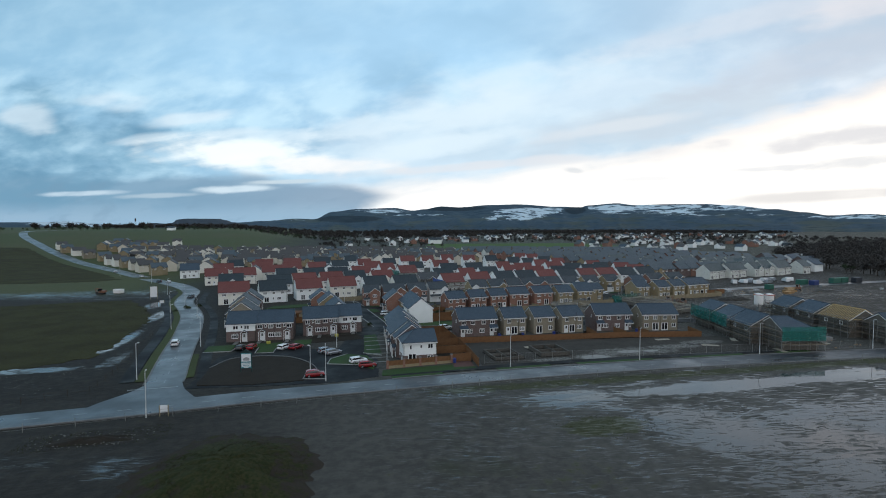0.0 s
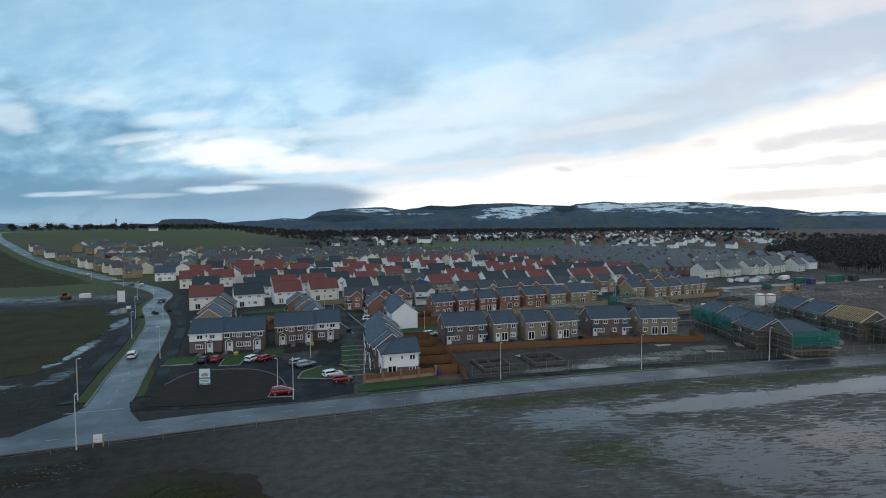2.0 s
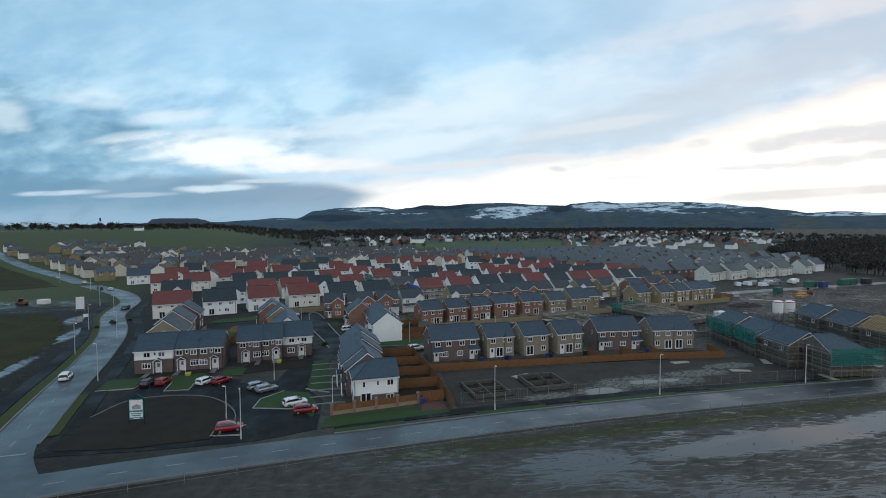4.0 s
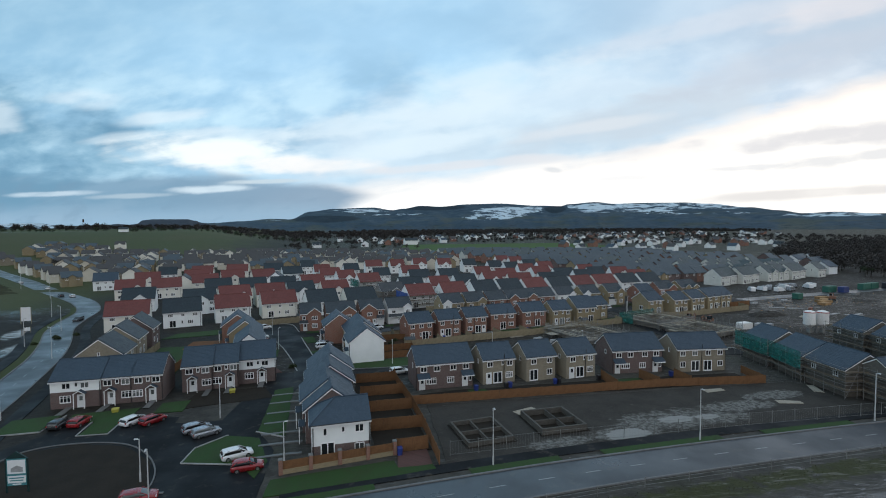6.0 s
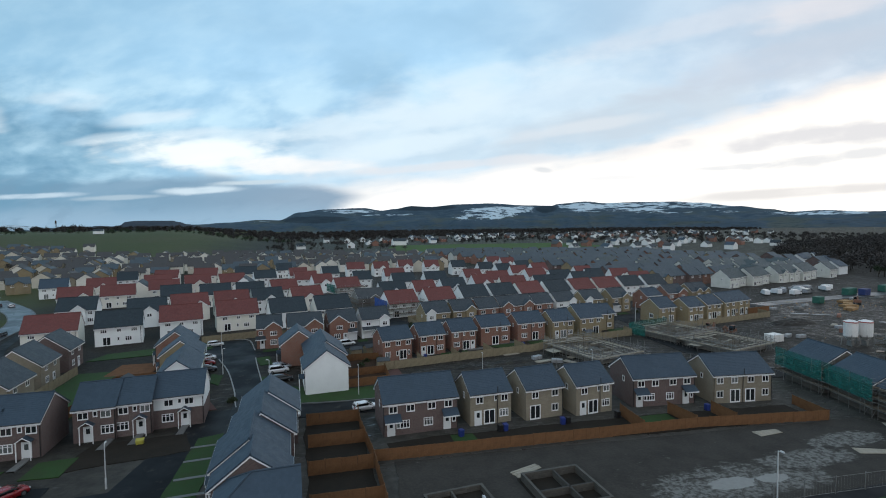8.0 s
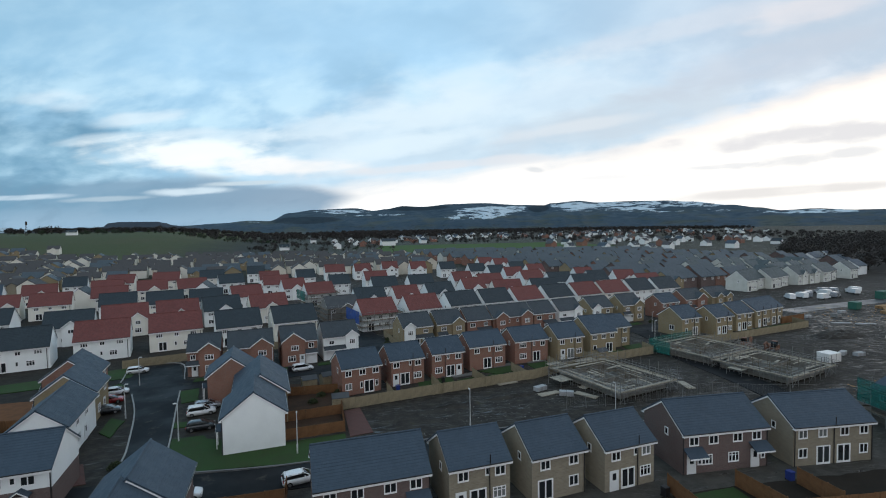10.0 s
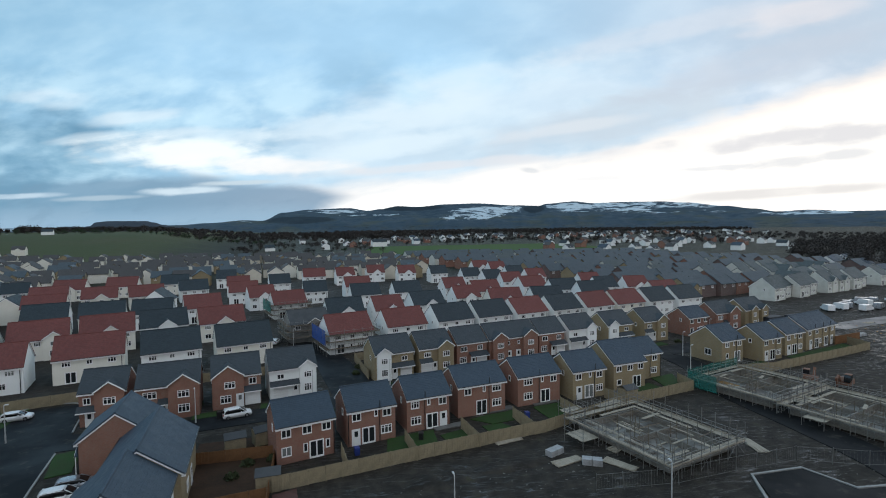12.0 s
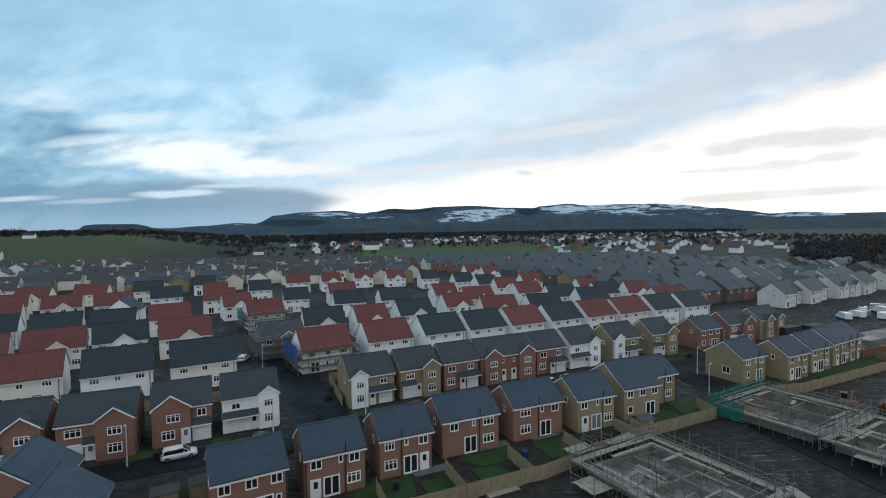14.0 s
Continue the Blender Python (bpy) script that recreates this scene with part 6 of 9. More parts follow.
# cream-grey row by the wood: pairs in step, some gable to the front
ROW_RENDER = surface("cream grey render", (0.60, 0.61, 0.57), 0.9, (0.48, 0.49, 0.45), 0.5, 20, 0.004, 0.2, 0.6, 0, 0.15)
ROW_TILE = rooftile("green-grey roof tiles", (0.062, 0.078, 0.082), (0.048, 0.062, 0.066), 0.5)
ROW_MAIN = white_rear("cream-grey rendered house with green-grey tiled roof", 7.6, ROW_TILE, ROW_RENDER)
ROW_GABLED = white_gabled("cream-grey rendered house with a front gable", 8.2, ROW_TILE, ROW_RENDER)
for tpl, x, y, r in ((ROW_MAIN, 215.4, 239.4, 14), (ROW_MAIN, 223.0, 243.2, 14), (ROW_MAIN, 231.4, 242.6, 14), (ROW_MAIN, 239.4, 246.0, 14), (ROW_GABLED, 252.6, 247.6, 13), (ROW_GABLED, 261.4, 249.2, 13), (ROW_MAIN, 272.0, 251.4, 13), (ROW_MAIN, 280.0, 255.0, 13), (ROW_MAIN, 296.0, 256.4, 13)):
    place(tpl, x, y, r)


def terrace(label, units, d, eave=4.6):
    """A stepped terrace: units of (width, lower wall, upper wall, door side, step back)."""
    root = empty("terraced_house", label, "house", "terraces on the close")
    x = -sum(u[0] for u in units) / 2
    for w, low, up, flip, back in units:
        one = house("", w, d, low, SLATE, upper=up, upper_from=2.65, eave=eave, S=[("w", -1.3 * flip, 3.35, 1.2, 1.05, 2), ("w", 1.3 * flip, 3.35, 1.2, 1.05, 2), ("w", 0.1, 3.6, 0.5, 0.8, 1), ("w", -1.45 * flip, 0.95, 1.5, 1.1, 3), ("d", 0.75 * flip)],
                    W=SIDE, canopies=(0.75 * flip,), pipes=(w / 2 - 0.1,))
        for o in list(one.children):
            if o.name.startswith("bargeboard"):
                mx = sum(v.co.x for v in o.data.vertices) / len(o.data.vertices)
                if (mx < 0 and x > -sum(u[0] for u in units) / 2 + 0.1) or (mx > 0 and x + w < sum(u[0] for u in units) / 2 - 0.1):
                    bpy.data.objects.remove(o)
                    continue
            o.parent = root
            o.matrix_basis = pose(x + w / 2, back, 0) @ o.matrix_basis
        bpy.data.objects.remove(one)
        x += w
    return root


TERRACE_A = terrace("three-house terrace, white render over brown brick, small porches", ((7.0, DARK_BRICK, WHITE_RENDER, 1, 0.0), (4.4, DARK_BRICK, None, -1, 0.25), (4.6, DARK_BRICK, None, 1, 0.25)), 7.4)
TERRACE_A.matrix_basis = pose(-6.1, 136.3, 0, 0, 0, 0.5)
TERRACE_B = terrace("three-house terrace in brown brick with one rendered end", ((4.9, DARK_BRICK, None, -1, -0.3), (4.2, DARK_BRICK, None, 1, 0.05), (6.4, DARK_BRICK, WHITE_RENDER, 1, 1.2)), 7.4)
TERRACE_B.matrix_basis = pose(11.75, 140.6, 0, 0, 0, 4)

# stepped terraces that run away from the road: gable to the south
SIDE_WALL = [("w", -1.9, 3.4, 1.1, 1.0, 2), ("w", 1.9, 3.4, 1.1, 1.0, 2), ("w", -1.7, 0.95, 1.3, 1.1, 3), ("d", 1.2)]


def end_on(label, wall, upper=None, span=7.0, deep=7.6, gable=(), tile=SLATE):
    return house(label, deep, span, wall, tile, upper=upper, upper_from=2.2, S=SIDE_WALL, N=SIDE_WALL, W=gable, E=gable, canopies=(1.2,), pipes=(deep / 2 - 0.1,), pitch=37.0)


END_BROWN = end_on("brown brick terrace house, gable end on", DARK_BRICK, gable=[("w", 0.6, 3.4, 0.5, 0.9, 1)])
END_RED = end_on("red brick terrace house, gable end on", RED_BRICK)
END_SHORT = end_on("brown brick terrace house, gable end on, half hidden", DARK_BRICK, span=6.9, deep=4.4)
END_LONG = end_on("long buff brick terrace house, gable end on", BUFF_BRICK, span=7.0, deep=11.4)
END_NARROW = end_on("white-rendered narrow house with a blank gable", WHITE_RENDER, span=5.6, deep=12.4)
END_GREY = end_on("brown brick terrace house under a grey roof, gable end on", DARK_BRICK, span=7.6, tile=GREY_TILE)
END_BUFF = end_on("buff brick terrace house, gable end on", BUFF_BRICK)
END_STONE = end_on("grey-buff stone end house with a tiny gable window", STONE_BRICK, span=7.8, deep=8.2, gable=[("w", 0.0, 4.6, 0.45, 0.7, 1)], tile=GREY_TILE)
END_WHITE = end_on("white-rendered end house with a blank gable", WHITE_RENDER, span=7.2, deep=8.0)
TURNED = house("white-rendered end house on brown brick base, turned to the road", 7.1, 6.0, DARK_BRICK, SLATE, upper=WHITE_RENDER, upper_from=1.75, S=[("w", -2.0, 3.2, 0.5, 1.1, 1), ("w", 0.2, 3.4, 0.45, 0.85, 1), ("w", 2.2, 3.25, 1.1, 1.1, 2), ("w", 2.2, 0.65, 1.2, 1.0, 2), ("f", -1.7)], W=SIDE_WALL, pipes=(-3.45, 3.45), hip=True)
place(TURNED, 29.9, 107.9, 2)
place(END_SHORT, 25.4, 115.2, -88)
place(END_BROWN, 24.8, 120.5, -88)
place(END_BROWN, 25.3, 127.7, -88)
place(END_BROWN, 25.6, 135.0, -88)
place(END_WHITE, 33.3, 154.2, -86)
place(END_LONG, 33.5, 163.9, -86)
place(END_RED, 28.5, 173.2, -86)
place(END_STONE, -17.6, 156.8, -88)
place(END_STONE, -19.4, 170.0, -86)
place(END_GREY, -19.8, 181.8, -86)
place(END_NARROW, 9.9, 159.4, -84)
place(END_BUFF, 6.9, 170.6, -84)
place(END_RED, 3.8, 180.0, -84)


# ---- fences, walls, lamps, cars, signs ----
def panel_mesh(length, high, key, material):
    """One fence panel of lapped upright boards, as one folded sheet with thickness."""
    prof, n = [], max(3, int(length / 0.16))
    for i in range(n):
        a, b = length * i / n, length * (i + 1) / n
        y = 0.0 if i % 2 else 0.025
        prof += [(a + 0.003, y), (b - 0.003, y)]
    outline = [(x, y) for x, y in prof] + [(x, y + 0.03) for x, y in reversed(prof)]
    return Geo().solid([(x, y, 0.04) for x, y in outline], (0, 0, high - 0.04)).mesh(key, material)


POST_CACHE = {}


def timber_fence(label, line, high=1.8, material=None, name="timber_fence", posts=True, group="garden fences"):
    """Boarded panels between posts along plan points."""
    material = material or TIMBER_NEW
    root = empty(name, label, "fence", group)
    k2 = (high, material.name)
    if k2 not in POST_CACHE:
        POST_CACHE[k2] = (Geo().box(-0.05, -0.05, -0.3, 0.05, 0.05, high + 0.06, 0.004).mesh("post", material), Geo().beam((0, 0.05, 0.35), (1, 0.05, 0.35), 0.05, 0.09).mesh("rail", material))
    for a, b in zip(line, line[1:]):
        a, b = Vector(a), Vector(b)
        n = max(1, round((b - a).length / 1.85))
        turn = math.degrees(math.atan2((b - a).y, (b - a).x))
        step = (b - a).length / n
        pk = (round(step, 2), high, material.name)
        if pk not in POST_CACHE:
            POST_CACHE[pk] = panel_mesh(step - 0.1, high, "panel", material)
        for i in range(n):
            p = a.lerp(b, i / n)
            z = height(p.x, p.y) + random.uniform(-0.03, 0.03)
            part("post", POST_CACHE[k2][0], None, root, at=pose(p.x, p.y, z, 0, random.uniform(-1, 1), turn))
            part("panel", POST_CACHE[pk], None, root, at=pose(p.x, p.y, z, 0, 0, turn) @ pose(0.05, 0, 0))
    p = Vector(line[-1])
    part("post", POST_CACHE[k2][0], None, root, at=pose(p.x, p.y, height(p.x, p.y)))
    return root


ORANGE = "new orange timber garden fence of upright boards"
PALE = "pale weathered timber garden fence"
timber_fence(ORANGE, [(41.4, 123.4), (49, 122.9), (86, 120.6), (105.7, 117.4), (106.8, 123.8)], 1.5)
timber_fence(ORANGE, [(41.2, 102.8), (41.6, 112.7), (41.6, 122.6), (41.0, 133.4), (41.2, 139)])
timber_fence(ORANGE, [(34.2, 114.6), (41.5, 114.4)])
timber_fence(ORANGE, [(34.0, 122.0), (41.4, 121.8)])
timber_fence(ORANGE, [(34.0, 129.4), (41.2, 129.2)])
timber_fence(ORANGE, [(33.8, 136.8), (41.0, 136.6)])
timber_fence(ORANGE, [(77.8, 121.1), (78.6, 127.6)])
timber_fence(ORANGE, [(86.0, 120.7), (85.8, 126.2)])
timber_fence(ORANGE, [(91.9, 119.8), (92.2, 124.6)])
timber_fence(ORANGE, [(36.8, 107.3), (40.8, 107.4)])
timber_fence(ORANGE, [(-1.0, 143.4), (-0.2, 158), (7.0, 158.6)])
timber_fence(ORANGE, [(-0.2, 158), (0.4, 166), (8.0, 166.6)])
timber_fence(PALE, [(48.8, 161.0), (67, 163.6), (83, 165.6), (91, 168.0)], 1.7, TIMBER_PALE)
timber_fence(PALE, [(91, 168.0), (98.6, 170.4), (113.8, 172.8), (114.4, 177)], 1.7, TIMBER_PALE)
for x0, y0, x1, y1 in ((56.7, 162.2, 56.4, 167.0), (64.8, 163.2, 64.5, 168.6), (73.0, 164.2, 72.6, 170.2), (81.2, 165.4, 80.8, 171.4), (89.6, 167.6, 89.2, 172.8), (98.4, 170.4, 98.0, 174.4)):
    timber_fence(PALE, [(x0, y0), (x1, y1)], 1.7, TIMBER_PALE)
timber_fence(PALE, [(127.4, 177.4), (136, 176.6), (151, 178.8), (168.6, 181.6), (170, 187)], 1.7, TIMBER_PALE)
timber_fence(ORANGE, [(166.8, 187.4), (176, 188.4)], 1.9)
timber_fence(ORANGE, [(40.3, 152.3), (48.3, 152.9), (48.5, 160.4), (49.2, 178)], 1.5)
timber_fence(ORANGE, [(40.0, 158.6), (48.3, 159.4)], 1.5)
timber_fence(ORANGE, [(39.6, 170.0), (48.6, 169.4)], 1.5)
timber_fence(PALE, [(-9.8, 145), (-9.6, 176)], 1.7, TIMBER_PALE)
timber_fence(PALE, [(8.6, 197.4), (22.0, 200.4)], 1.7, TIMBER_PALE)
timber_fence(PALE, [(29.0, 191.4), (29.2, 198.6), (22.6, 200.0)], 1.7, TIMBER_PALE)
timber_fence(PALE, [(38.6, 193.4), (37.8, 203.0)], 1.7, TIMBER_PALE)
timber_fence(PALE, [(47.0, 195.4), (46.4, 205.0), (29.6, 203.2)], 1.7, TIMBER_PALE)
timber_fence(PALE, [(63.8, 196), (62.8, 209), (78, 212.4)], 1.7, TIMBER_PALE)
timber_fence(PALE, [(78, 212.4), (100, 215.4), (126, 219.2), (160, 223.2)], 1.7, TIMBER_PALE)


def garden_wall():
    """Brick dwarf wall with capped piers and timber infill."""
    root = empty("garden_wall", "brick garden wall with capped piers and timber panels", "wall")
    a, b = Vector((22.8, 105.3)), Vector((36.4, 106.9))
    turn = math.degrees(math.atan2((b - a).y, (b - a).x))
    run = (b - a).length / 4
    for i in range(5):
        p = a.lerp(b, i / 4)
        pier = part("pier", Geo().box(-0.22, -0.22, -0.2, 0.22, 0.22, 1.75), RED_BRICK, root, at=pose(p.x, p.y, 0, 0, 0, turn))
        part("cap", Geo().box(-0.28, -0.28, 1.75, 0.28, 0.28, 1.9, 0.06), CONCRETE, pier, "pale stone cap")
        if i < 4:
            part("dwarf_wall", Geo().box(0.22, -0.11, -0.2, run - 0.22, 0.11, 0.55), BUFF_BRICK, root, at=pose(p.x, p.y, 0, 0, 0, turn))
            part("panel", panel_mesh(run - 0.5, 1.05, "panel", TIMBER_NEW), None, root, at=pose(p.x, p.y, 0.5, 0, 0, turn) @ pose(0.25, 0, 0))


garden_wall()


def wire_fence(label, line, high=1.2, gap=3.0, wires=(0.35, 0.75, 1.12), panels=False, material=None):
    root = empty("wire_fence", label, "fence", "site fences")
    mt = material or GALV
    post = Geo().tube((0, 0, -0.2), (0, 0, high), 0.045, 6).mesh("post", mt)
    for a, b in zip(line, line[1:]):
        a, b = Vector(a), Vector(b)
        n = max(1, round((b - a).length / gap))
        turn = math.degrees(math.atan2((b - a).y, (b - a).x))
        for i in range(n):
            p = a.lerp(b, i / n)
            part("post", post, None, root, at=pose(p.x, p.y, height(p.x, p.y), random.uniform(-3, 3), random.uniform(-4, 4), 0))
        za, zb = height(a.x, a.y), height(b.x, b.y)
        for w in wires:
            part("wire", Geo().tube((a.x, a.y, za + w), (b.x, b.y, zb + w), 0.018, 4), mt, root)
        if panels:
            for i in range(n):
                p, q = a.lerp(b, i / n), a.lerp(b, (i + 0.97) / n)
                g = Geo()
                for s in range(11):
                    r = p.lerp(q, s / 10)
                    g.v += [(r.x - 0.006, r.y, za + 0.25), (r.x + 0.006, r.y, za + 0.25), (r.x + 0.006, r.y, za + high - 0.1), (r.x - 0.006, r.y, za + high - 0.1)]
                    g.f.append((len(g.v) - 4, len(g.v) - 3, len(g.v) - 2, len(g.v) - 1))
                part("mesh_panel", g, mt, root, kind="stuff")
    return root


wire_fence("post and wire fence along the muddy field", [(-120, 74.4), (-60, 81.8), (-30, 85.0), (-17.7, 86.6), (1.0, 88.6), (22.8, 90.4), (38, 91.2), (61.7, 92.0), (107, 91.4), (150, 88.8), (230, 83)], 1.25, 5.6)
wire_fence("galvanised mesh site fence beside the footway", [(43, 104.6), (58, 104.2), (71.6, 103.4), (82.9, 102.9), (105.7, 101.2), (124, 99.6)], 2.0, 3.9, (0.25, 1.9), True)
wire_fence("galvanised mesh fence along the building site", [(124, 99.6), (160, 96.6), (215, 92)], 2.0, 3.9, (0.25, 1.9), True)
wire_fence("galvanised mesh fence beside the new ground floor walls", [(80.6, 150.9), (89.6, 149.4), (97.4, 149.6), (106.0, 149.4), (112.4, 146.0), (120.4, 143.4)], 1.9, 3.4, (0.25, 1.8), True)
wire_fence("low post fence round the rough field", [(-60, 100.5), (-46, 97.4), (-37, 97.4), (-29, 101.5), (-29.6, 112), (-32.4, 132), (-35.4, 152)], 1.2, 3.2, (0.5, 1.05), material=BARK)


def lamp_post(high, arm=0.9, post=False):
    root = empty("street_lamp", "pale steel street lamp on a slim column", "street lamp", "street lamps")
    part("column", Geo().tube((0, 0, -0.3), (0, 0, 1.2), 0.10, 8), LAMP_STEEL, root)
    part("column", Geo().tube((0, 0, 1.2), (0, 0, high), 0.07, 8, 0.05), LAMP_STEEL, root)
    part("arm", Geo().tube((0, 0, high - 0.05), (0, -arm, high + 0.08), 0.035, 6), LAMP_STEEL, root)
    part("lantern", Geo().box(-0.09, -arm - 0.32, high + 0.02, 0.09, -arm + 0.10, high + 0.14, 0.03), LAMP_STEEL, root)
    return root


TALL, SHORT = lamp_post(7.0, 0.3), lamp_post(5.0, 0.2)
for x, y, r in ((47.4, 101.0, 0), (76.4, 100.4, 0), (106.0, 99.5, 0), (135.5, 97.6, 0), (166, 95.0, 0), (10.8, 99.6, 0), (-15.2, 87.4, 180), (-23.7, 107.4, 90), (-19.2, 133.2, -90), (-32.6, 156, 90), (-42, 186, 90), (-30.0, 172, -90), (-43, 206, -90), (-57, 232, 90), (-80, 282, 90), (-110, 322, 90)):
    place(TALL, x, y, r)
for x, y, r in ((12.7, 125.6, 180), (23.0, 108.4, 90), (42.2, 148.0, 180), (18.0, 167.7, 90), (15.2, 184.4, 90), (37.6, 184.0, 0), (53.8, 187.7, 0), (64.9, 149.4, 180), (85.1, 145.4, 180), (7.6, 107.4, -90), (66.6, 190.0, 0), (128.0, 190.5, 90), (121, 181, 90), (112, 190.2, 0), (144.5, 200.0, 0), (50.8, 222, 90), (27.4, 156.4, -90), (27.0, 134, 90)):
    place(SHORT, x, y, r)


# cars
def loft(sections, material, name, smooth=True):
    """Closed skin through cross-sections of equal size."""
    g = Geo()
    n = len(sections[0])
    for s in sections:
        g.v += [tuple(p) for p in s]
    for j in range(len(sections) - 1):
        for i in range(n):
            g.f.append((j * n + i, j * n + (i + 1) % n, (j + 1) * n + (i + 1) % n, (j + 1) * n + i))
    g.f += [tuple(range(n - 1, -1, -1)), tuple(range((len(sections) - 1) * n, len(sections) * n))]
    me = g.mesh(name, material)
    return me


def car(label, paint, length=4.3, high=1.5, name="car", van=False):
    root = empty(name, label, "car", "parked cars")
    h, w = high, 0.9
    L = length / 2

    def sec(x, z0, z1, half, crown=0.06):
        return [(x, -half, z0), (x, -half, z0 + (z1 - z0) * 0.55), (x, -half * 0.96, z1 - 0.05), (x, -half * 0.75, z1), (x, half * 0.75, z1), (x, half * 0.96, z1 - 0.05), (x, half, z0 + (z1 - z0) * 0.55), (x, half, z0)]

    body = part("body", loft([sec(-L, 0.45, 0.80, w * 0.80), sec(-L + 0.10, 0.30, 0.94, w * 0.92), sec(-L + 0.5, 0.22, 1.0, w * 0.99), sec(-0.3, 0.20, 0.99, w), sec(L - 1.1, 0.20, 0.97, w), sec(L - 0.6, 0.22, 0.91, w * 0.97), sec(L - 0.2, 0.26, 0.80, w * 0.90), sec(L - 0.04, 0.32, 0.68, w * 0.80), sec(L, 0.38, 0.60, w * 0.70)], paint, "body"), None, root)

    def cab(x, z0, z1, half):
        return [(x, -half, z0), (x, -half + 0.10, z1 - 0.10), (x, -half + 0.17, z1 - 0.03), (x, -half + 0.30, z1), (x, half - 0.30, z1), (x, half - 0.17, z1 - 0.03), (x, half - 0.10, z1 - 0.10), (x, half, z0)]

    back = -L + 0.06
    glass = part("glasshouse", loft([cab(back, 0.92, 1.02, w * 0.88), cab(back + 0.30, 0.92, h - 0.16, w * 0.92), cab(back + 0.70, 0.92, h - 0.04, w * 0.94), cab(L - 1.85, 0.92, h - 0.04, w * 0.94), cab(L - 1.45, 0.92, h - 0.20, w * 0.93), cab(L - 0.85, 0.92, 1.0, w * 0.90)], CAR_GLASS, "glasshouse"), None, root, "dark tinted windows")
    top = part("roof", loft([cab(back + 0.18, h - 0.24, h - 0.13, w * 0.86), cab(back + 0.55, h - 0.14, h - 0.02, w * 0.88), cab(back + 1.1, h - 0.12, h + 0.02, w * 0.88), cab(L - 2.1, h - 0.12, h + 0.01, w * 0.88), cab(L - 1.7, h - 0.18, h - 0.06, w * 0.87)], paint, "roof"), None, root)
    for s in (-1, 1):
        part("pillar", Geo().beam((L - 0.95, s * (w * 0.90 - 0.02), 0.98), (L - 1.72, s * (w * 0.86 - 0.08), h - 0.08), 0.06, 0.07), paint, root)
        part("pillar", Geo().beam((back + 0.12, s * (w * 0.88 - 0.02), 1.0), (back + 0.45, s * (w * 0.88 - 0.1), h - 0.1), 0.07, 0.22), paint, root)
    for o in (body, glass, top):
        for p in o.data.polygons:
            p.use_smooth = len(p.vertices) == 4
    for x in (-L + 0.78, L - 0.82):
        for s in (-1, 1):
            wh = part("wheel", Geo().tube((x, s * (w - 0.19), 0.32), (x, s * (w + 0.015), 0.32), 0.32, 14), TYRE, root)
            part("rim", Geo().tube((x, s * (w + 0.0), 0.32), (x, s * (w + 0.025), 0.32), 0.20, 10), ALLOY, wh)
    for s in (-1, 1):
        part("headlight", Geo().box(L - 0.32, s * 0.62 - 0.17, 0.60, L - 0.05, s * 0.62 + 0.17, 0.74, 0.03), HEADLIGHT, root)
        part("tail_light", Geo().box(-L + 0.01, s * 0.7 - 0.12, 0.68, -L + 0.16, s * 0.7 + 0.12, 0.9, 0.02), TAILLIGHT, root)
        part("mirror", Geo().box(L - 1.75, s * (w + 0.09) - 0.09, 0.95, L - 1.55, s * (w + 0.09) + 0.09, 1.1, 0.02), paint, root)
    for o in root.children:
        o.scale = (0.9, 0.9, 0.9)
    return root


SUV_W = car("white sport utility car parked by the kerb", CAR_WHITE, 4.4, 1.62)
HATCH_W = car("white hatchback parked in a bay", CAR_WHITE, 4.2, 1.48)
HATCH_R = car("red hatchback parked in a bay", CAR_RED, 4.1, 1.46)
HATCH_S = car("silver hatchback parked in a bay", CAR_SILVER, 4.2, 1.48)
HATCH_B = car("black hatchback parked in a bay", CAR_BLACK, 4.1, 1.46)
for tpl, x, y, r in ((HATCH_B, -9.2, 128.0, 80), (HATCH_R, -6.8, 128.2, 80), (HATCH_W, 0.8, 126.6, 55), (HATCH_R, 3.4, 126.2, 50), (HATCH_S, 10.4, 121.2, 28), (HATCH_S, 12.0, 119.4, 28), (HATCH_W, 17.2, 111.2, 20), (HATCH_R, 18.9, 107.6, 6), (HATCH_R, 8.7, 103.2, 8),
                     (SUV_W, 28.4, 166.0, 10), (HATCH_S, 28.8, 168.4, 10), (HATCH_B, 29.4, 160.0, 8), (HATCH_W, 12.4, 193.4, 8), (HATCH_W, 12.8, 180.4, 12), (HATCH_R, 13.4, 176.0, 10), (HATCH_B, 14.6, 171.0, 10), (SUV_W, 43.0, 184.6, 12), (HATCH_S, 28.6, 183.0, 75),
                     (HATCH_R, 74.6, 190.6, 40), (HATCH_B, 52.2, 186.2, 80), (HATCH_S, 84.8, 192.2, 50), (HATCH_W, 99.6, 194.4, 20), (HATCH_W, 103.6, 194.8, 20), (HATCH_W, 124.4, 197.6, 100), (HATCH_S, 141.6, 199.4, 85), (HATCH_W, 147.0, 199.8, 85), (HATCH_W, 168.6, 200.6, 10),
                     (SUV_W, -25.6, 136.0, 100), (HATCH_B, 44.0, 226.0, 80), (HATCH_W, 46.6, 231, 75), (HATCH_B, 49.6, 216, 80), (HATCH_B, -45.4, 222, -100), (HATCH_W, -73, 284, 125), (HATCH_B, -78, 286, 130), (HATCH_W, -97, 317, 125), (HATCH_W, 31.0, 141.0, 5), (HATCH_W, -122, 346, 126), (HATCH_W, 42.5, 141.0, 10)):
    place(tpl, x, y, r)


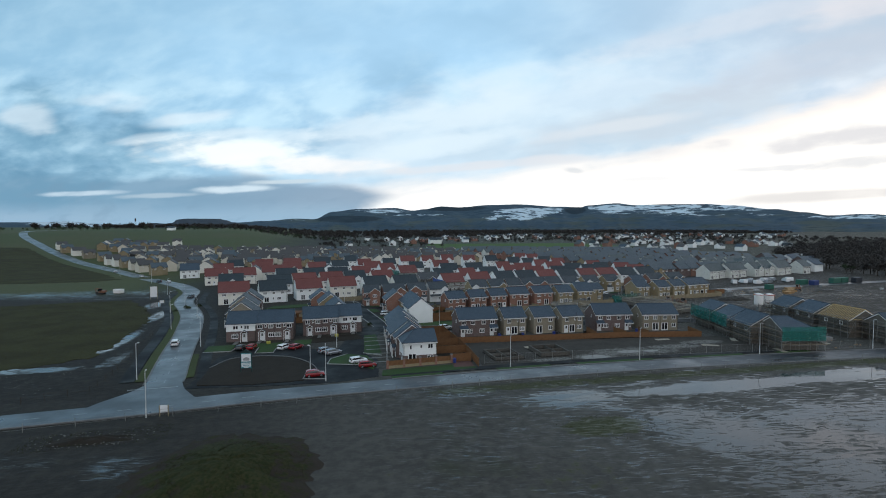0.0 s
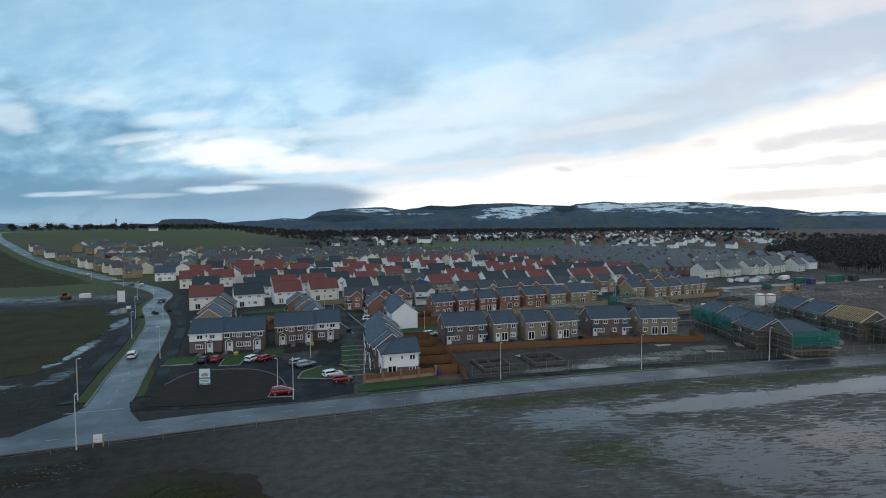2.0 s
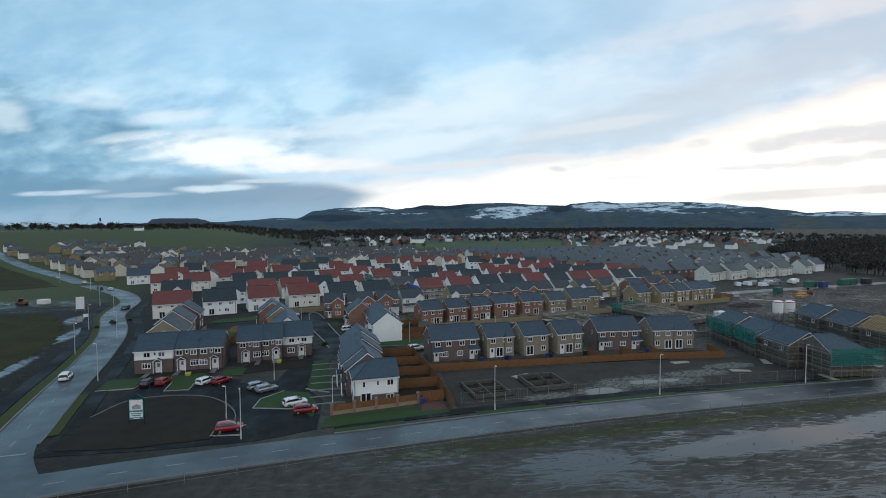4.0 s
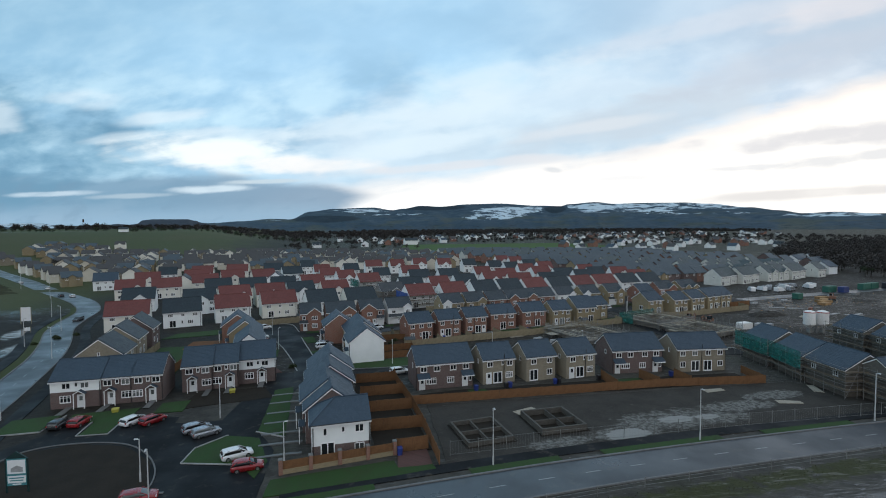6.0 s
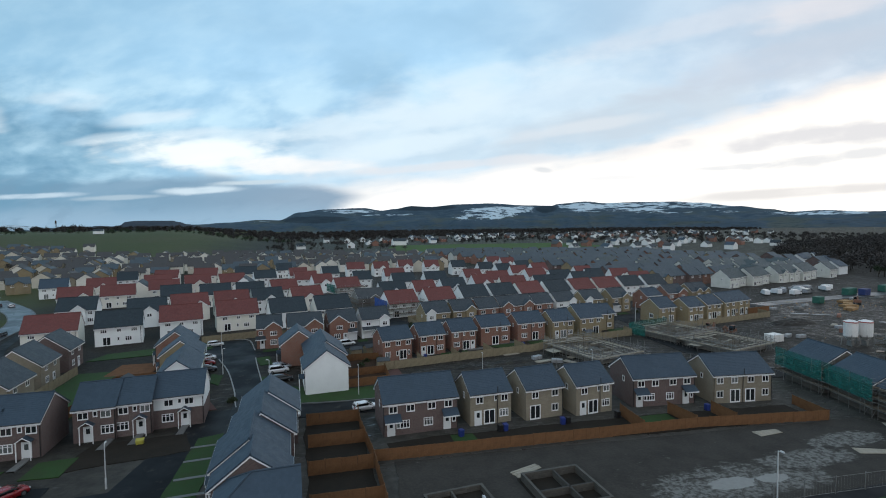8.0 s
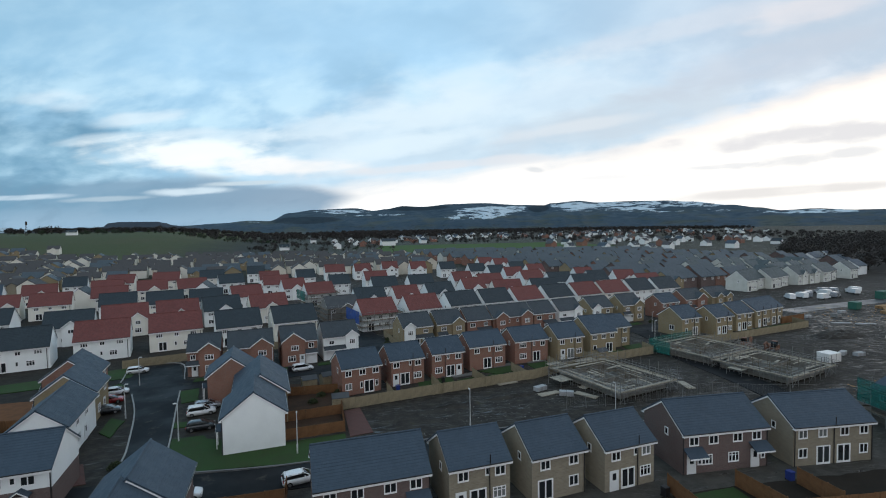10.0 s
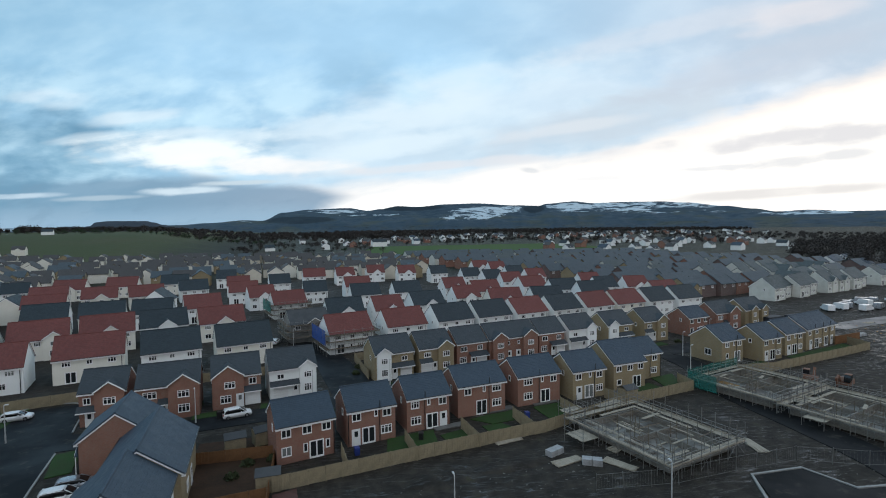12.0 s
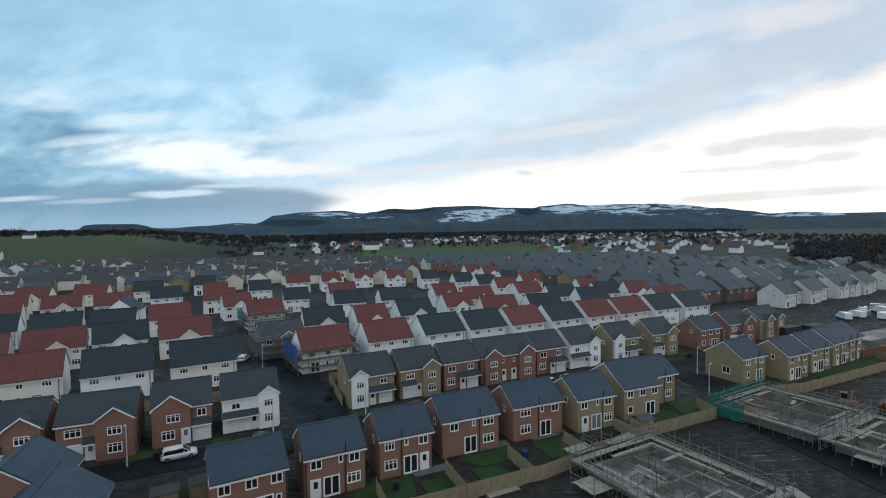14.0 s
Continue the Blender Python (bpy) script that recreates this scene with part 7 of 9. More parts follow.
def panel_van(label, paint):
    """A plain works van seen from afar: shaped body, dark windscreen, wheels."""
    root = empty("van", label, "van", "vans in the yard")
    side = [(-2.5, 0.45), (2.35, 0.45), (2.5, 0.75), (2.4, 1.05), (1.6, 1.25), (0.9, 2.0), (0.6, 2.15), (-2.4, 2.15), (-2.5, 2.0)]
    part("body", Geo().solid([(x, -0.95, z) for x, z in side], (0, 1.9, 0)), paint, root)
    part("windscreen", Geo().solid([(1.62, -0.8, 1.27), (1.66, -0.8, 1.30), (0.96, -0.8, 2.02), (0.90, -0.8, 2.0)], (0, 1.6, 0)), CAR_GLASS, root)
    for s in (-1, 1):
        for x in (-1.6, 1.6):
            part("wheel", Geo().tube((x, s * 0.75, 0.34), (x, s * 0.97, 0.34), 0.34, 10), TYRE, root)
    return root


VAN_W, VAN_S = panel_van("white works van parked by the yard", CAR_WHITE), panel_van("grey works van parked by the yard", CAR_SILVER)
for tpl, x, y, r in ((VAN_W, 214.6, 219.4, 80), (VAN_S, 217.8, 220.4, 85), (VAN_S, 222.5, 222.6, 40), (VAN_W, 229.4, 222.0, 80), (VAN_S, 232.6, 225.6, 130), (VAN_S, 237.4, 224.0, 20), (VAN_W, 219.0, 214.4, 10), (VAN_S, 226.4, 215.6, 20), (VAN_W, 241.6, 220.2, 70), (VAN_W, 247.0, 223.8, 85), (VAN_W, 208.6, 218.6, 60)):
    place(tpl, x, y, r)


def board_sign(label, w, h, z, teal):
    root = empty("site_sign", label, "sign")
    for s in (-1, 1):
        part("post", Geo().box(s * w * 0.5 - 0.07, -0.07, -0.3, s * w * 0.5 + 0.07, 0.07, z + h), SIGN_DARK if teal else TIMBER_PALE, root)
    bd = part("board", Geo().box(-w / 2 + 0.07, -0.05, z, w / 2 - 0.07, 0.0, z + h), SIGN_TEAL if teal else SIGN_WHITE, root)
    if teal:
        part("gable", Geo().solid([(-w / 2 - 0.05, -0.08, z + h), (w / 2 + 0.05, -0.08, z + h), (0, -0.08, z + h + 0.75)], (0, 0.16, 0)), SIGN_DARK, root, "dark green pointed head")
        part("picture_panel", Geo().box(-w * 0.42, -0.075, z + h * 0.44, w * 0.42, -0.05, z + h * 0.94), SIGN_WHITE, bd, "white panel with a grey house picture")
        part("picture", Geo().solid([(-w * 0.26, -0.09, z + h * 0.50), (w * 0.3, -0.09, z + h * 0.50), (w * 0.3, -0.09, z + h * 0.66), (w * 0.02, -0.09, z + h * 0.74), (-w * 0.26, -0.09, z + h * 0.64)], (0, 0.015, 0)), WRAP_FILM, bd)
        part("text_panel", Geo().box(-w * 0.42, -0.075, z + h * 0.10, w * 0.42, -0.05, z + h * 0.36), SIGN_WHITE, bd)
        for i, (x0, x1) in enumerate(((-0.36, 0.34), (-0.30, 0.30))):
            part("text_bar", Geo().box(w * x0, -0.09, z + h * (0.26 - 0.09 * i), w * x1, -0.075, z + h * (0.30 - 0.09 * i)), SIGN_TEAL, bd)
        part("footer_bar", Geo().box(-w * 0.2, -0.075, z + h * 0.03, w * 0.2, -0.05, z + h * 0.07), SIGN_WHITE, bd)
    return root


place(board_sign("teal sales board with white panels and a pointed head", 2.1, 3.0, 0.9, True), -4.6, 108.4, -6)
place(board_sign("small white notice board on short posts", 1.2, 1.1, 0.5, False), -12.8, 87.6, 0)
place(board_sign("tall white site board at the junction", 2.5, 4.2, 0.9, False), -58.5, 220.6, 10)
place(board_sign("small white notice board on short posts", 1.4, 1.0, 0.6, False), -50.6, 205.0, 20)


def grit_bin():
    root = empty("grit_bin", "yellow plastic grit bin on the grass", "grit bin")
    part("bin", Geo().box(-0.42, -0.3, 0.08, 0.42, 0.3, 0.55, -0.04), YELLOW, root)
    part("lid", Geo().solid([(-0.49, -0.36, 0.55), (-0.49, 0.36, 0.55), (-0.49, 0.3, 0.74), (-0.49, -0.3, 0.64)], (0.98, 0, 0)), YELLOW, root)
    return root


BIN = grit_bin()
place(BIN, -3.6, 132.2, 5)
place(BIN, 12.6, 137.2, 5)


def wheelie(material, label):
    root = empty("wheeled_bin", label, "bin", "wheeled bins")
    part("body", Geo().box(-0.28, -0.3, 0.08, 0.28, 0.3, 0.95, -0.03), material, root)
    part("lid", Geo().box(-0.32, -0.36, 0.95, 0.32, 0.34, 1.04, 0.03), material, root)
    for s in (-1, 1):
        part("wheel", Geo().tube((s * 0.22, 0.28, 0.1), (s * 0.3, 0.28, 0.1), 0.1, 8), TYRE, root)
    return root


BB, KB = wheelie(BLUE_PLASTIC, "blue wheeled bin behind a house"), wheelie(BLACK_PLASTIC, "black wheeled bin behind a house")
for tpl, x, y in ((BB, 53.8, 127.2), (KB, 59.4, 127.2), (BB, 60.2, 127.3), (BB, 68.8, 127.0), (KB, 69.6, 127.0), (BB, 92.2, 125.4), (KB, 77.6, 126.8), (BB, 37.0, 106.6), (BB, 82.6, 170.6), (KB, 66.6, 168.6), (BB, 58.2, 166.8), (KB, 40.6, 184.8)):
    place(tpl, x, y, random.uniform(-15, 15))


def shed(label, w, d, h):
    root = empty("garden_shed", label, "shed")
    part("wall", Geo().box(-w / 2, -d / 2, 0, w / 2, d / 2, h), TIMBER_PALE, root)
    g = Geo()
    for s in (-1, 1):
        g.solid([(-w / 2 - 0.1, s * (d / 2 + 0.12), h - 0.06), (-w / 2 - 0.1, 0, h + 0.5), (-w / 2 - 0.1, 0, h + 0.44), (-w / 2 - 0.1, s * (d / 2 + 0.12), h - 0.12)], (w + 0.2, 0, 0))
    part("roof", g, SARKING, root)
    part("door", Geo().box(-0.4, -d / 2 - 0.03, 0.05, 0.4, -d / 2, h - 0.15), TIMBER_PALE, root)
    return root


SHED = shed("weathered timber garden shed with felt roof", 2.4, 1.8, 1.9)
for x, y, r in ((44.0, 172.8, 10), (47.2, 174.0, 20), (48.4, 162.0, 0), (2.4, 164.0, 80), (4.4, 160.4, 10), (101.0, 172.6, 10), (22.0, 202.6, 0), (84.0, 214.8, 10), (137.5, 221.6, 8)):
    place(SHED, x, y, r)


YARD_DECK = surface("orange-stained timber decking", (0.16, 0.070, 0.028), 0.85, (0.10, 0.045, 0.02), 1.0, 9, 0.01, 0.2, 0.8)
patch("deck_yard", [(-4.0, 172.4), (4.2, 171.6), (4.4, 180.4), (-3.4, 180.8)], YARD_DECK, 0.13, label="orange timber-decked back yard", category="yard", rag=0.1)


# ---- building site ----
STD = {}
RUSTY = surface("rusted scaffold tube", (0.17, 0.145, 0.11), 0.7, (0.10, 0.08, 0.06), 1.5, 16, 0, 0.4, 0.6, 0.3, 0.2)


def scaffold(label, w, d, lifts, net=(), gap=1.1, top_rail=1.05, net_mat=None, tall=0.0, plank=None, bays=()):
    """Tube scaffold round a rectangle w x d (near face on y = 0): standards in two lines, ledgers, boarded lifts, guard rails, nets on named sides; bays: (x, y, w, d, z) loading platforms."""
    root = empty("scaffold", label, "scaffold", "scaffolds on the site")
    plank = plank or BOARD
    high = lifts[-1] + top_rail + 0.3 + tall
    for kk in (round(high, 2), round(high - 0.9, 2)):
        if kk not in STD:
            STD[kk] = Geo().tube((0, 0, 0.0), (0, 0, kk), 0.042, 5).mesh("standard", GALV)
    long_, short = STD[round(high, 2)], STD[round(high - 0.9, 2)]
    sides = {"S": ((-w / 2 - gap, -gap), (w / 2 + gap, -gap), (0, 1)), "E": ((w / 2 + gap, -gap), (w / 2 + gap, d + gap), (-1, 0)), "N": ((w / 2 + gap, d + gap), (-w / 2 - gap, d + gap), (0, -1)), "W": ((-w / 2 - gap, d + gap), (-w / 2 - gap, -gap), (1, 0))}
    for key, (a, b, inn) in sides.items():
        a, b, inn = Vector(a), Vector(b), Vector(inn)
        ln = (b - a).length
        u = (b - a) / ln
        n = max(2, round(ln / (1.75 if tall else 2.1)))
        for i in range(n):
            p = a.lerp(b, i / n)
            part("standard", long_ if random.random() < 0.75 else short, None, root, at=pose(p.x, p.y, 0, random.uniform(-0.7, 0.7), random.uniform(-0.7, 0.7)))
            if tall:
                q = p + inn * (gap - 0.2) + u * random.uniform(-0.1, 0.4)
                part("standard", short, None, root, at=pose(q.x, q.y, 0))
        turn = math.degrees(math.atan2(u.y, u.x))
        mitre = 0.0 if key in "SN" else 0.98
        for z in lifts:
            for dz_ in (-0.05, 0.5, 1.05) if tall else (-0.05, 0.95):
                ext = random.uniform(0.1, 0.7)
                part("ledger", Geo().tube((-ext, 0, 0), (ln + random.uniform(0.1, 0.7), 0, random.uniform(-0.05, 0.05)), 0.03, 5), GALV, root, at=pose(a.x, a.y, z + dz_, 0, 0, turn))
            if tall:
                q = a + inn * (gap - 0.2)
                part("ledger", Geo().tube((-0.2, 0, 0), (ln + 0.2, 0, 0), 0.03, 5), GALV, root, at=pose(q.x, q.y, z + 0.95, 0, 0, turn))
            g = Geo()
            x = mitre
            while x < ln - mitre - 0.2:
                x1 = min(x + random.uniform(2.6, 3.9), ln - mitre)
                for r in range(4):
                    if tall and random.random() < 0.10:
                        continue
                    g.box(x + random.uniform(0, .05), 0.06 + r * 0.22, 0.03 + random.uniform(0, .02), x1, 0.265 + r * 0.22, 0.07 + random.uniform(0, .02))
                x = x1
            part("platform", g.mesh("platform", plank), None, root, "weathered scaffold boards", at=pose(a.x, a.y, z, 0, 0, turn), kind="stuff")
            if key != "N":
                part("toe_board", Geo().box(mitre * 0.05, -0.02, 0.07, ln - mitre * 0.05, 0.02, 0.25), plank, root, at=pose(a.x, a.y, z, 0, 0, turn))
        for i in range(0, n, 3 if tall else 5):
            p, q = a.lerp(b, i / n), a.lerp(b, (i + 1) / n)
            part("brace", Geo().tube((p.x, p.y, 0.1), (q.x, q.y, lifts[-1] + 0.1), 0.028, 5), GALV, root)
        if tall:
            # cross tubes over the walls, and a narrower run of boards inside them
            for i in range(1, n, 2):
                p = a.lerp(b, i / n) - inn * 0.35
                q = p + inn * (gap + 1.9)
                part("transom", Geo().tube((p.x, p.y, lifts[0] - 0.06), (q.x, q.y, lifts[0] - 0.06), 0.028, 5), GALV, root)
            inset = gap + 0.55
            g = Geo()
            x = inset + (0.0 if key in "SN" else 0.55)
            far_ = ln - x
            while x < far_ - 0.2:
                x1 = min(x + random.uniform(2.4, 3.9), far_)
                if random.random() < 0.55:
                    for r in range(2):
                        g.box(x, inset + r * 0.24, 0.0, x1, inset + 0.225 + r * 0.24, 0.05 + random.uniform(0, .02))
                x = x1
            if g.v:
                part("inner_platform", g.mesh("inner_platform", plank), None, root, at=pose(a.x, a.y, lifts[0] + 0.02, 0, 0, turn), kind="stuff")
        if key in net:
            p = Geo()
            m_ = 14
            z0, z1 = (lifts[-1] - 1.9 if len(lifts) > 1 else 0.3), high - tall
            for i in range(m_ if not tall or key == "N" else 5):
                for j in range(4):
                    pts = []
                    for s, t in ((i, j), (i + 1, j), (i + 1, j + 1), (i, j + 1)):
                        c = a.lerp(b, s / m_) - inn * (0.06 + 0.10 * noise.noise((s * 1.7, t * 1.3, len(label))))
                        pts.append((c.x, c.y, z0 + (z1 - z0) * t / 4 + (0.12 * noise.noise((s * 0.9, 3.1, t)) if t == 4 else 0)))
                    p.poly(*pts)
            part("netting", p.mesh("netting", net_mat or GREEN_NET, weld=True), None, root, "debris netting")
    if tall:
        g, h = Geo(), Geo()
        for _ in range(34):
            x, y = random.uniform(-w / 2, w / 2), random.uniform(0.2, d - 0.2)
            z, ln = lifts[0] + random.uniform(-0.5, 1.2), random.uniform(2.0, 5.5)
            vx, vy = random.choice(((1, 0.02), (0.02, 1), (1, 0.05), (0.7, 0.7)))
            g.tube((x - vx * ln / 2, y - vy * ln / 2, z), (x + vx * ln / 2, y + vy * ln / 2, z + random.uniform(-0.2, 0.2)), 0.04, 5)
            if _ % 2:
                g.tube((x, y, 0.1), (x + random.uniform(-0.1, 0.1), y, z + random.uniform(0.2, 1.0)), 0.04, 5)
        for _ in range(16):
            x, y, ln = random.uniform(-w / 2 + 1, w / 2 - 1), random.uniform(1, d - 1), random.uniform(1.6, 3.9)
            z = random.choice((0.22, 0.22, lifts[0] - 0.02, lifts[0] + 0.04))
            vx, vy = random.choice(((1, 0), (0, 1), (0.97, 0.24)))
            h.beam((x - vx * ln / 2, y - vy * ln / 2, z), (x + vx * ln / 2, y + vy * ln / 2, z + random.uniform(0, 0.1)), random.choice((0.23, 0.46)), 0.05)
        part("tube_litter", g.mesh("tube_litter", RUSTY), None, root, "rust-brown spare scaffold tubes", kind="stuff")
        part("board_litter", h.mesh("board_litter", plank), None, root, kind="stuff")
    for bx, by, bw, bd, bz in bays:
        g = Geo()
        for r in range(int(bd / 0.23)):
            g.box(bx - bw / 2 + random.uniform(-.1, .1), by + r * 0.23, bz, bx + bw / 2 + random.uniform(-.1, .1), by + r * 0.23 + 0.215, bz + 0.04)
        part("loading_bay", g.mesh("loading_bay", plank), None, root, kind="stuff")
        for sx in (-1, 1):
            for sy in (0, 1):
                part("standard", short, None, root, at=pose(bx + sx * bw / 2, by + sy * bd, 0))
            for dz_ in (0.5, 1.0):
                part("guard_rail", Geo().tube((bx + sx * bw / 2, by - 0.2, bz + dz_), (bx + sx * bw / 2, by + bd + 0.2, bz + dz_), 0.028, 5), GALV, root)
    return root


SITE_WALL = brickwork("dark stained blockwork", (0.150, 0.135, 0.115), (0.105, 0.095, 0.082), (0.09, 0.085, 0.08), 0.45, 0.225, 0.012)
OLD_BOARD = surface("old brown scaffold boards", (0.185, 0.155, 0.120), 0.85, (0.095, 0.080, 0.062), 0.8, 8, 0.01, 0.25, 0.9, 0, 0.4)
UPPER_ONLY = [("w", -2.4, 3.3, 1.0, 0.95, 2), ("w", 2.2, 3.3, 1.0, 0.95, 2)]
SITE_HOUSE = house("house shell under a new blue-grey tiled roof, scaffolded", 8.2, 8.2, SITE_WALL, SLATE, S=UPPER_ONLY, group="houses under construction", pitch=31.0)
SITE_HIP = house("house shell with a hipped blue-grey tiled roof, scaffolded", 8.4, 8.4, SITE_WALL, SLATE, S=UPPER_ONLY, group="houses under construction", hip=True, pitch=31.0)
SITE_RAW = house("house shell with open timber roof trusses", 9.4, 8.4, SITE_WALL, SLATE, S=UPPER_ONLY, bare_roof=RAW_TIMBER, group="houses under construction", pitch=31.0)
TILED, NETTED = "three-lift tube scaffold round a new tiled house", "three-lift tube scaffold with green netting along the front"
for tpl, lab, x, y, r, nets in ((SITE_HOUSE, NETTED, 116.9, 130.2, -103, ("S",)), (SITE_HOUSE, NETTED, 114.8, 120.9, -107, ("S",)), (SITE_HOUSE, TILED, 112.8, 112.2, -101, ()), (SITE_HIP, NETTED, 118.0, 100.4, -9, ("S",)),
                                (SITE_HOUSE, TILED, 146.3, 133.0, -103, ()), (SITE_HOUSE, TILED, 144.6, 123.4, -105, ()), (SITE_RAW, "three-lift tube scaffold round an unroofed house", 143.0, 113.2, -97, ()), (SITE_HOUSE, NETTED, 148.6, 99.0, -9, ("S",))):
    if tpl is SITE_HIP:
        place(tpl, x + 1.3, y + 8.3, r + 180)
    else:
        place(tpl, x, y, r)
    place(scaffold(lab, 8.4, 8.4, (1.4, 2.9, 4.3), nets, gap=1.05, plank=OLD_BOARD), x, y, r)


SAND_BED = surface("orange building sand", (0.30, 0.19, 0.085), 0.9, (0.20, 0.125, 0.06), 0.7, 6, 0.04, 0.15, 0.8)
WET_SLAB = surface("muddy wet concrete", (0.23, 0.225, 0.21), 0.5, (0.035, 0.032, 0.027), 0.55, 4, 0.02, 0.4, 0.9)


def shell(label, w, d, high, inner):
    """Walls begun on a slab: outer leaf with gaps, cross walls."""
    root = empty("foundation", label, "foundation", "foundations on the site")
    if high >= 0.98:
        part("floor_slab", Geo().box(-w / 2 + 0.3, 0.3, 0.125, w / 2 - 0.3, d - 0.3, 0.16), WET_SLAB, root, "stained wet concrete floor")
    part("slab", Geo().box(-w / 2 - 0.3, -0.3, -0.3, w / 2 + 0.3, d + 0.3, 0.125), SOIL, root)
    for g in (Geo().box(-w / 2, 0, 0.12, w / 2, 0.3, high), Geo().box(-w / 2, d - 0.3, 0.12, w / 2, d, high), Geo().box(-w / 2, 0.3, 0.12, -w / 2 + 0.3, d - 0.3, high), Geo().box(w / 2 - 0.3, 0.3, 0.12, w / 2, d - 0.3, high)):
        part("wall", g, DIRTY_BLOCK if high > 0.98 else FOOTING, root)
    for kind_, f in inner:
        g = Geo().box(-w / 2 + 0.3, d * f - 0.1, 0.12, w / 2 - 0.3, d * f + 0.1, high - 0.05) if kind_ == "x" else Geo().box(w * f - 0.1, 0.3, 0.12, w * f + 0.1, d - 0.3, high - 0.05)
        part("cross_wall", g, DIRTY_BLOCK if high > 0.98 else FOOTING, root)
    return root


place(shell("low concrete foundation walls of a new house", 6.9, 7.2, 0.95, (("x", 0.45), ("y", 0.05))), 60.2, 107.2, 1)
place(shell("low concrete foundation walls of a new house", 6.6, 7.4, 0.7, (("x", 0.5), ("y", -0.05))), 49.2, 106.4, 4)
place(shell("blockwork ground floor walls on a slab", 10.6, 13.6, 1.0, (("x", 0.5), ("y", 0.12))), 95.4, 152.6, 12)
place(shell("blockwork ground floor walls on a slab", 12.0, 11.5, 1.2, (("x", 0.5), ("y", 0.0))), 127.0, 150.2, 13)
place(shell("blockwork ground floor walls on a slab", 12.0, 11.5, 1.5, (("x", 0.5), ("y", 0.1))), 124.2, 163.8, 13)
place(scaffold("single-lift tube scaffold round new ground floor walls", 11.0, 14.0, (1.5,), tall=1.0, bays=((-8.0, 9.0, 2.6, 3.2, 1.1), (-3.6, 15.6, 3.4, 2.2, 1.5), (2.6, 15.4, 4.6, 1.6, 1.5))), 95.4, 152.4, 12)
place(scaffold("single-lift tube scaffold round new ground floor walls", 12.4, 11.7, (1.5,), tall=0.8, bays=((-7.6, 6.4, 2.2, 2.6, 1.2),)), 127.0, 150.0, 13)
place(scaffold("single-lift tube scaffold with green net at one corner", 12.4, 11.7, (1.6,), ("N", "W"), tall=0.6, bays=((-2.0, -3.0, 4.0, 2.0, 1.4),)), 124.2, 163.6, 13)
patch("sand_bed", [(117.6, 170.6), (122.6, 171.8), (122.0, 175.0), (117.0, 173.8)], SAND_BED, 0.20, label="orange sand spread inside new walls", category="sand", rag=0.4)
# houses being finished in the white estate
place(W_RED, 63.2, 216.8, 13)
place(scaffold("tube scaffold with blue sheeting round a red-roofed house", 10.2, 8.6, (1.4, 2.9, 4.3), ("W",), net_mat=BLUE_NET, plank=OLD_BOARD), 63.2, 216.6, 13)
SITE_DARK = house("house shell with dark roof membrane, scaffolded", 9.4, 8.4, BLOCKWORK, SARKING, S=[("w", x, 3.4, 1.2, 1.0, 2) for x in (-3, 0, 3)], gables=((1.0, 3.4, 0.4, BLOCKWORK),), group="houses under construction")
place(SITE_DARK, 54.8, 230.6, 12)
place(scaffold("two-lift tube scaffold round an unfinished house", 9.6, 8.6, (1.4, 2.9, 4.3), plank=OLD_BOARD), 54.8, 230.4, 12)
place(W_RED, 50.0, 265.4, 15)
place(scaffold("two-lift tube scaffold with green netting by the gable", 10.2, 8.6, (1.4, 2.9, 4.3), ("W",), plank=OLD_BOARD), 50.0, 265.2, 15)


def silo():
    root = empty("mortar_silo", "white mortar silo on steel legs, red band", "silo", "mortar silos")
    part("tank", Geo().tube((0, 0, 2.2), (0, 0, 5.6), 1.4, 16), TANK_WHITE, root)
    part("cone", Geo().tube((0, 0, 1.2), (0, 0, 2.2), 0.3, 16, 1.4), TANK_WHITE, root)
    part("band", Geo().tube((0, 0, 5.35), (0, 0, 5.58), 1.42, 16), RED_STRIPE, root)
    part("cap", Geo().tube((0, 0, 5.6), (0, 0, 5.9), 1.4, 16, 0.6), TANK_WHITE, root)
    for s in (-1, 1):
        for t in (-1, 1):
            part("leg", Geo().tube((s * 1.2, t * 1.2, -0.1), (s * 1.0, t * 1.0, 2.6), 0.08, 6), GALV, root)
    part("pump", Geo().box(-0.5, -0.5, 0.0, 0.5, 0.5, 1.2, 0.1), GALV, root)
    return root


SILO = silo()
place(SILO, 154.2, 148.6)
place(SILO, 157.4, 147.6)


def container(label, material, length=6.0, high=2.45):
    root = empty("container", label, "container", "site containers")
    prof = []
    n = int(length / 0.28)
    for i in range(n):
        a, b = -length / 2 + length * i / n, -length / 2 + length * (i + 1) / n
        y = -1.2 if i % 2 else -1.16
        prof += [(a, y), (b, y)]
    back_ = [(x, -y) for x, y in reversed(prof)]
    part("shell", Geo().solid([(x, y, 0.1) for x, y in prof + back_], (0, 0, high)), material, root)
    part("roof", Geo().box(-length / 2, -1.22, high + 0.1, length / 2, 1.22, high + 0.18, 0.03), material, root)
    part("door", Geo().box(length / 2, -1.05, 0.2, length / 2 + 0.05, 1.05, high - 0.05), material, root)
    return root


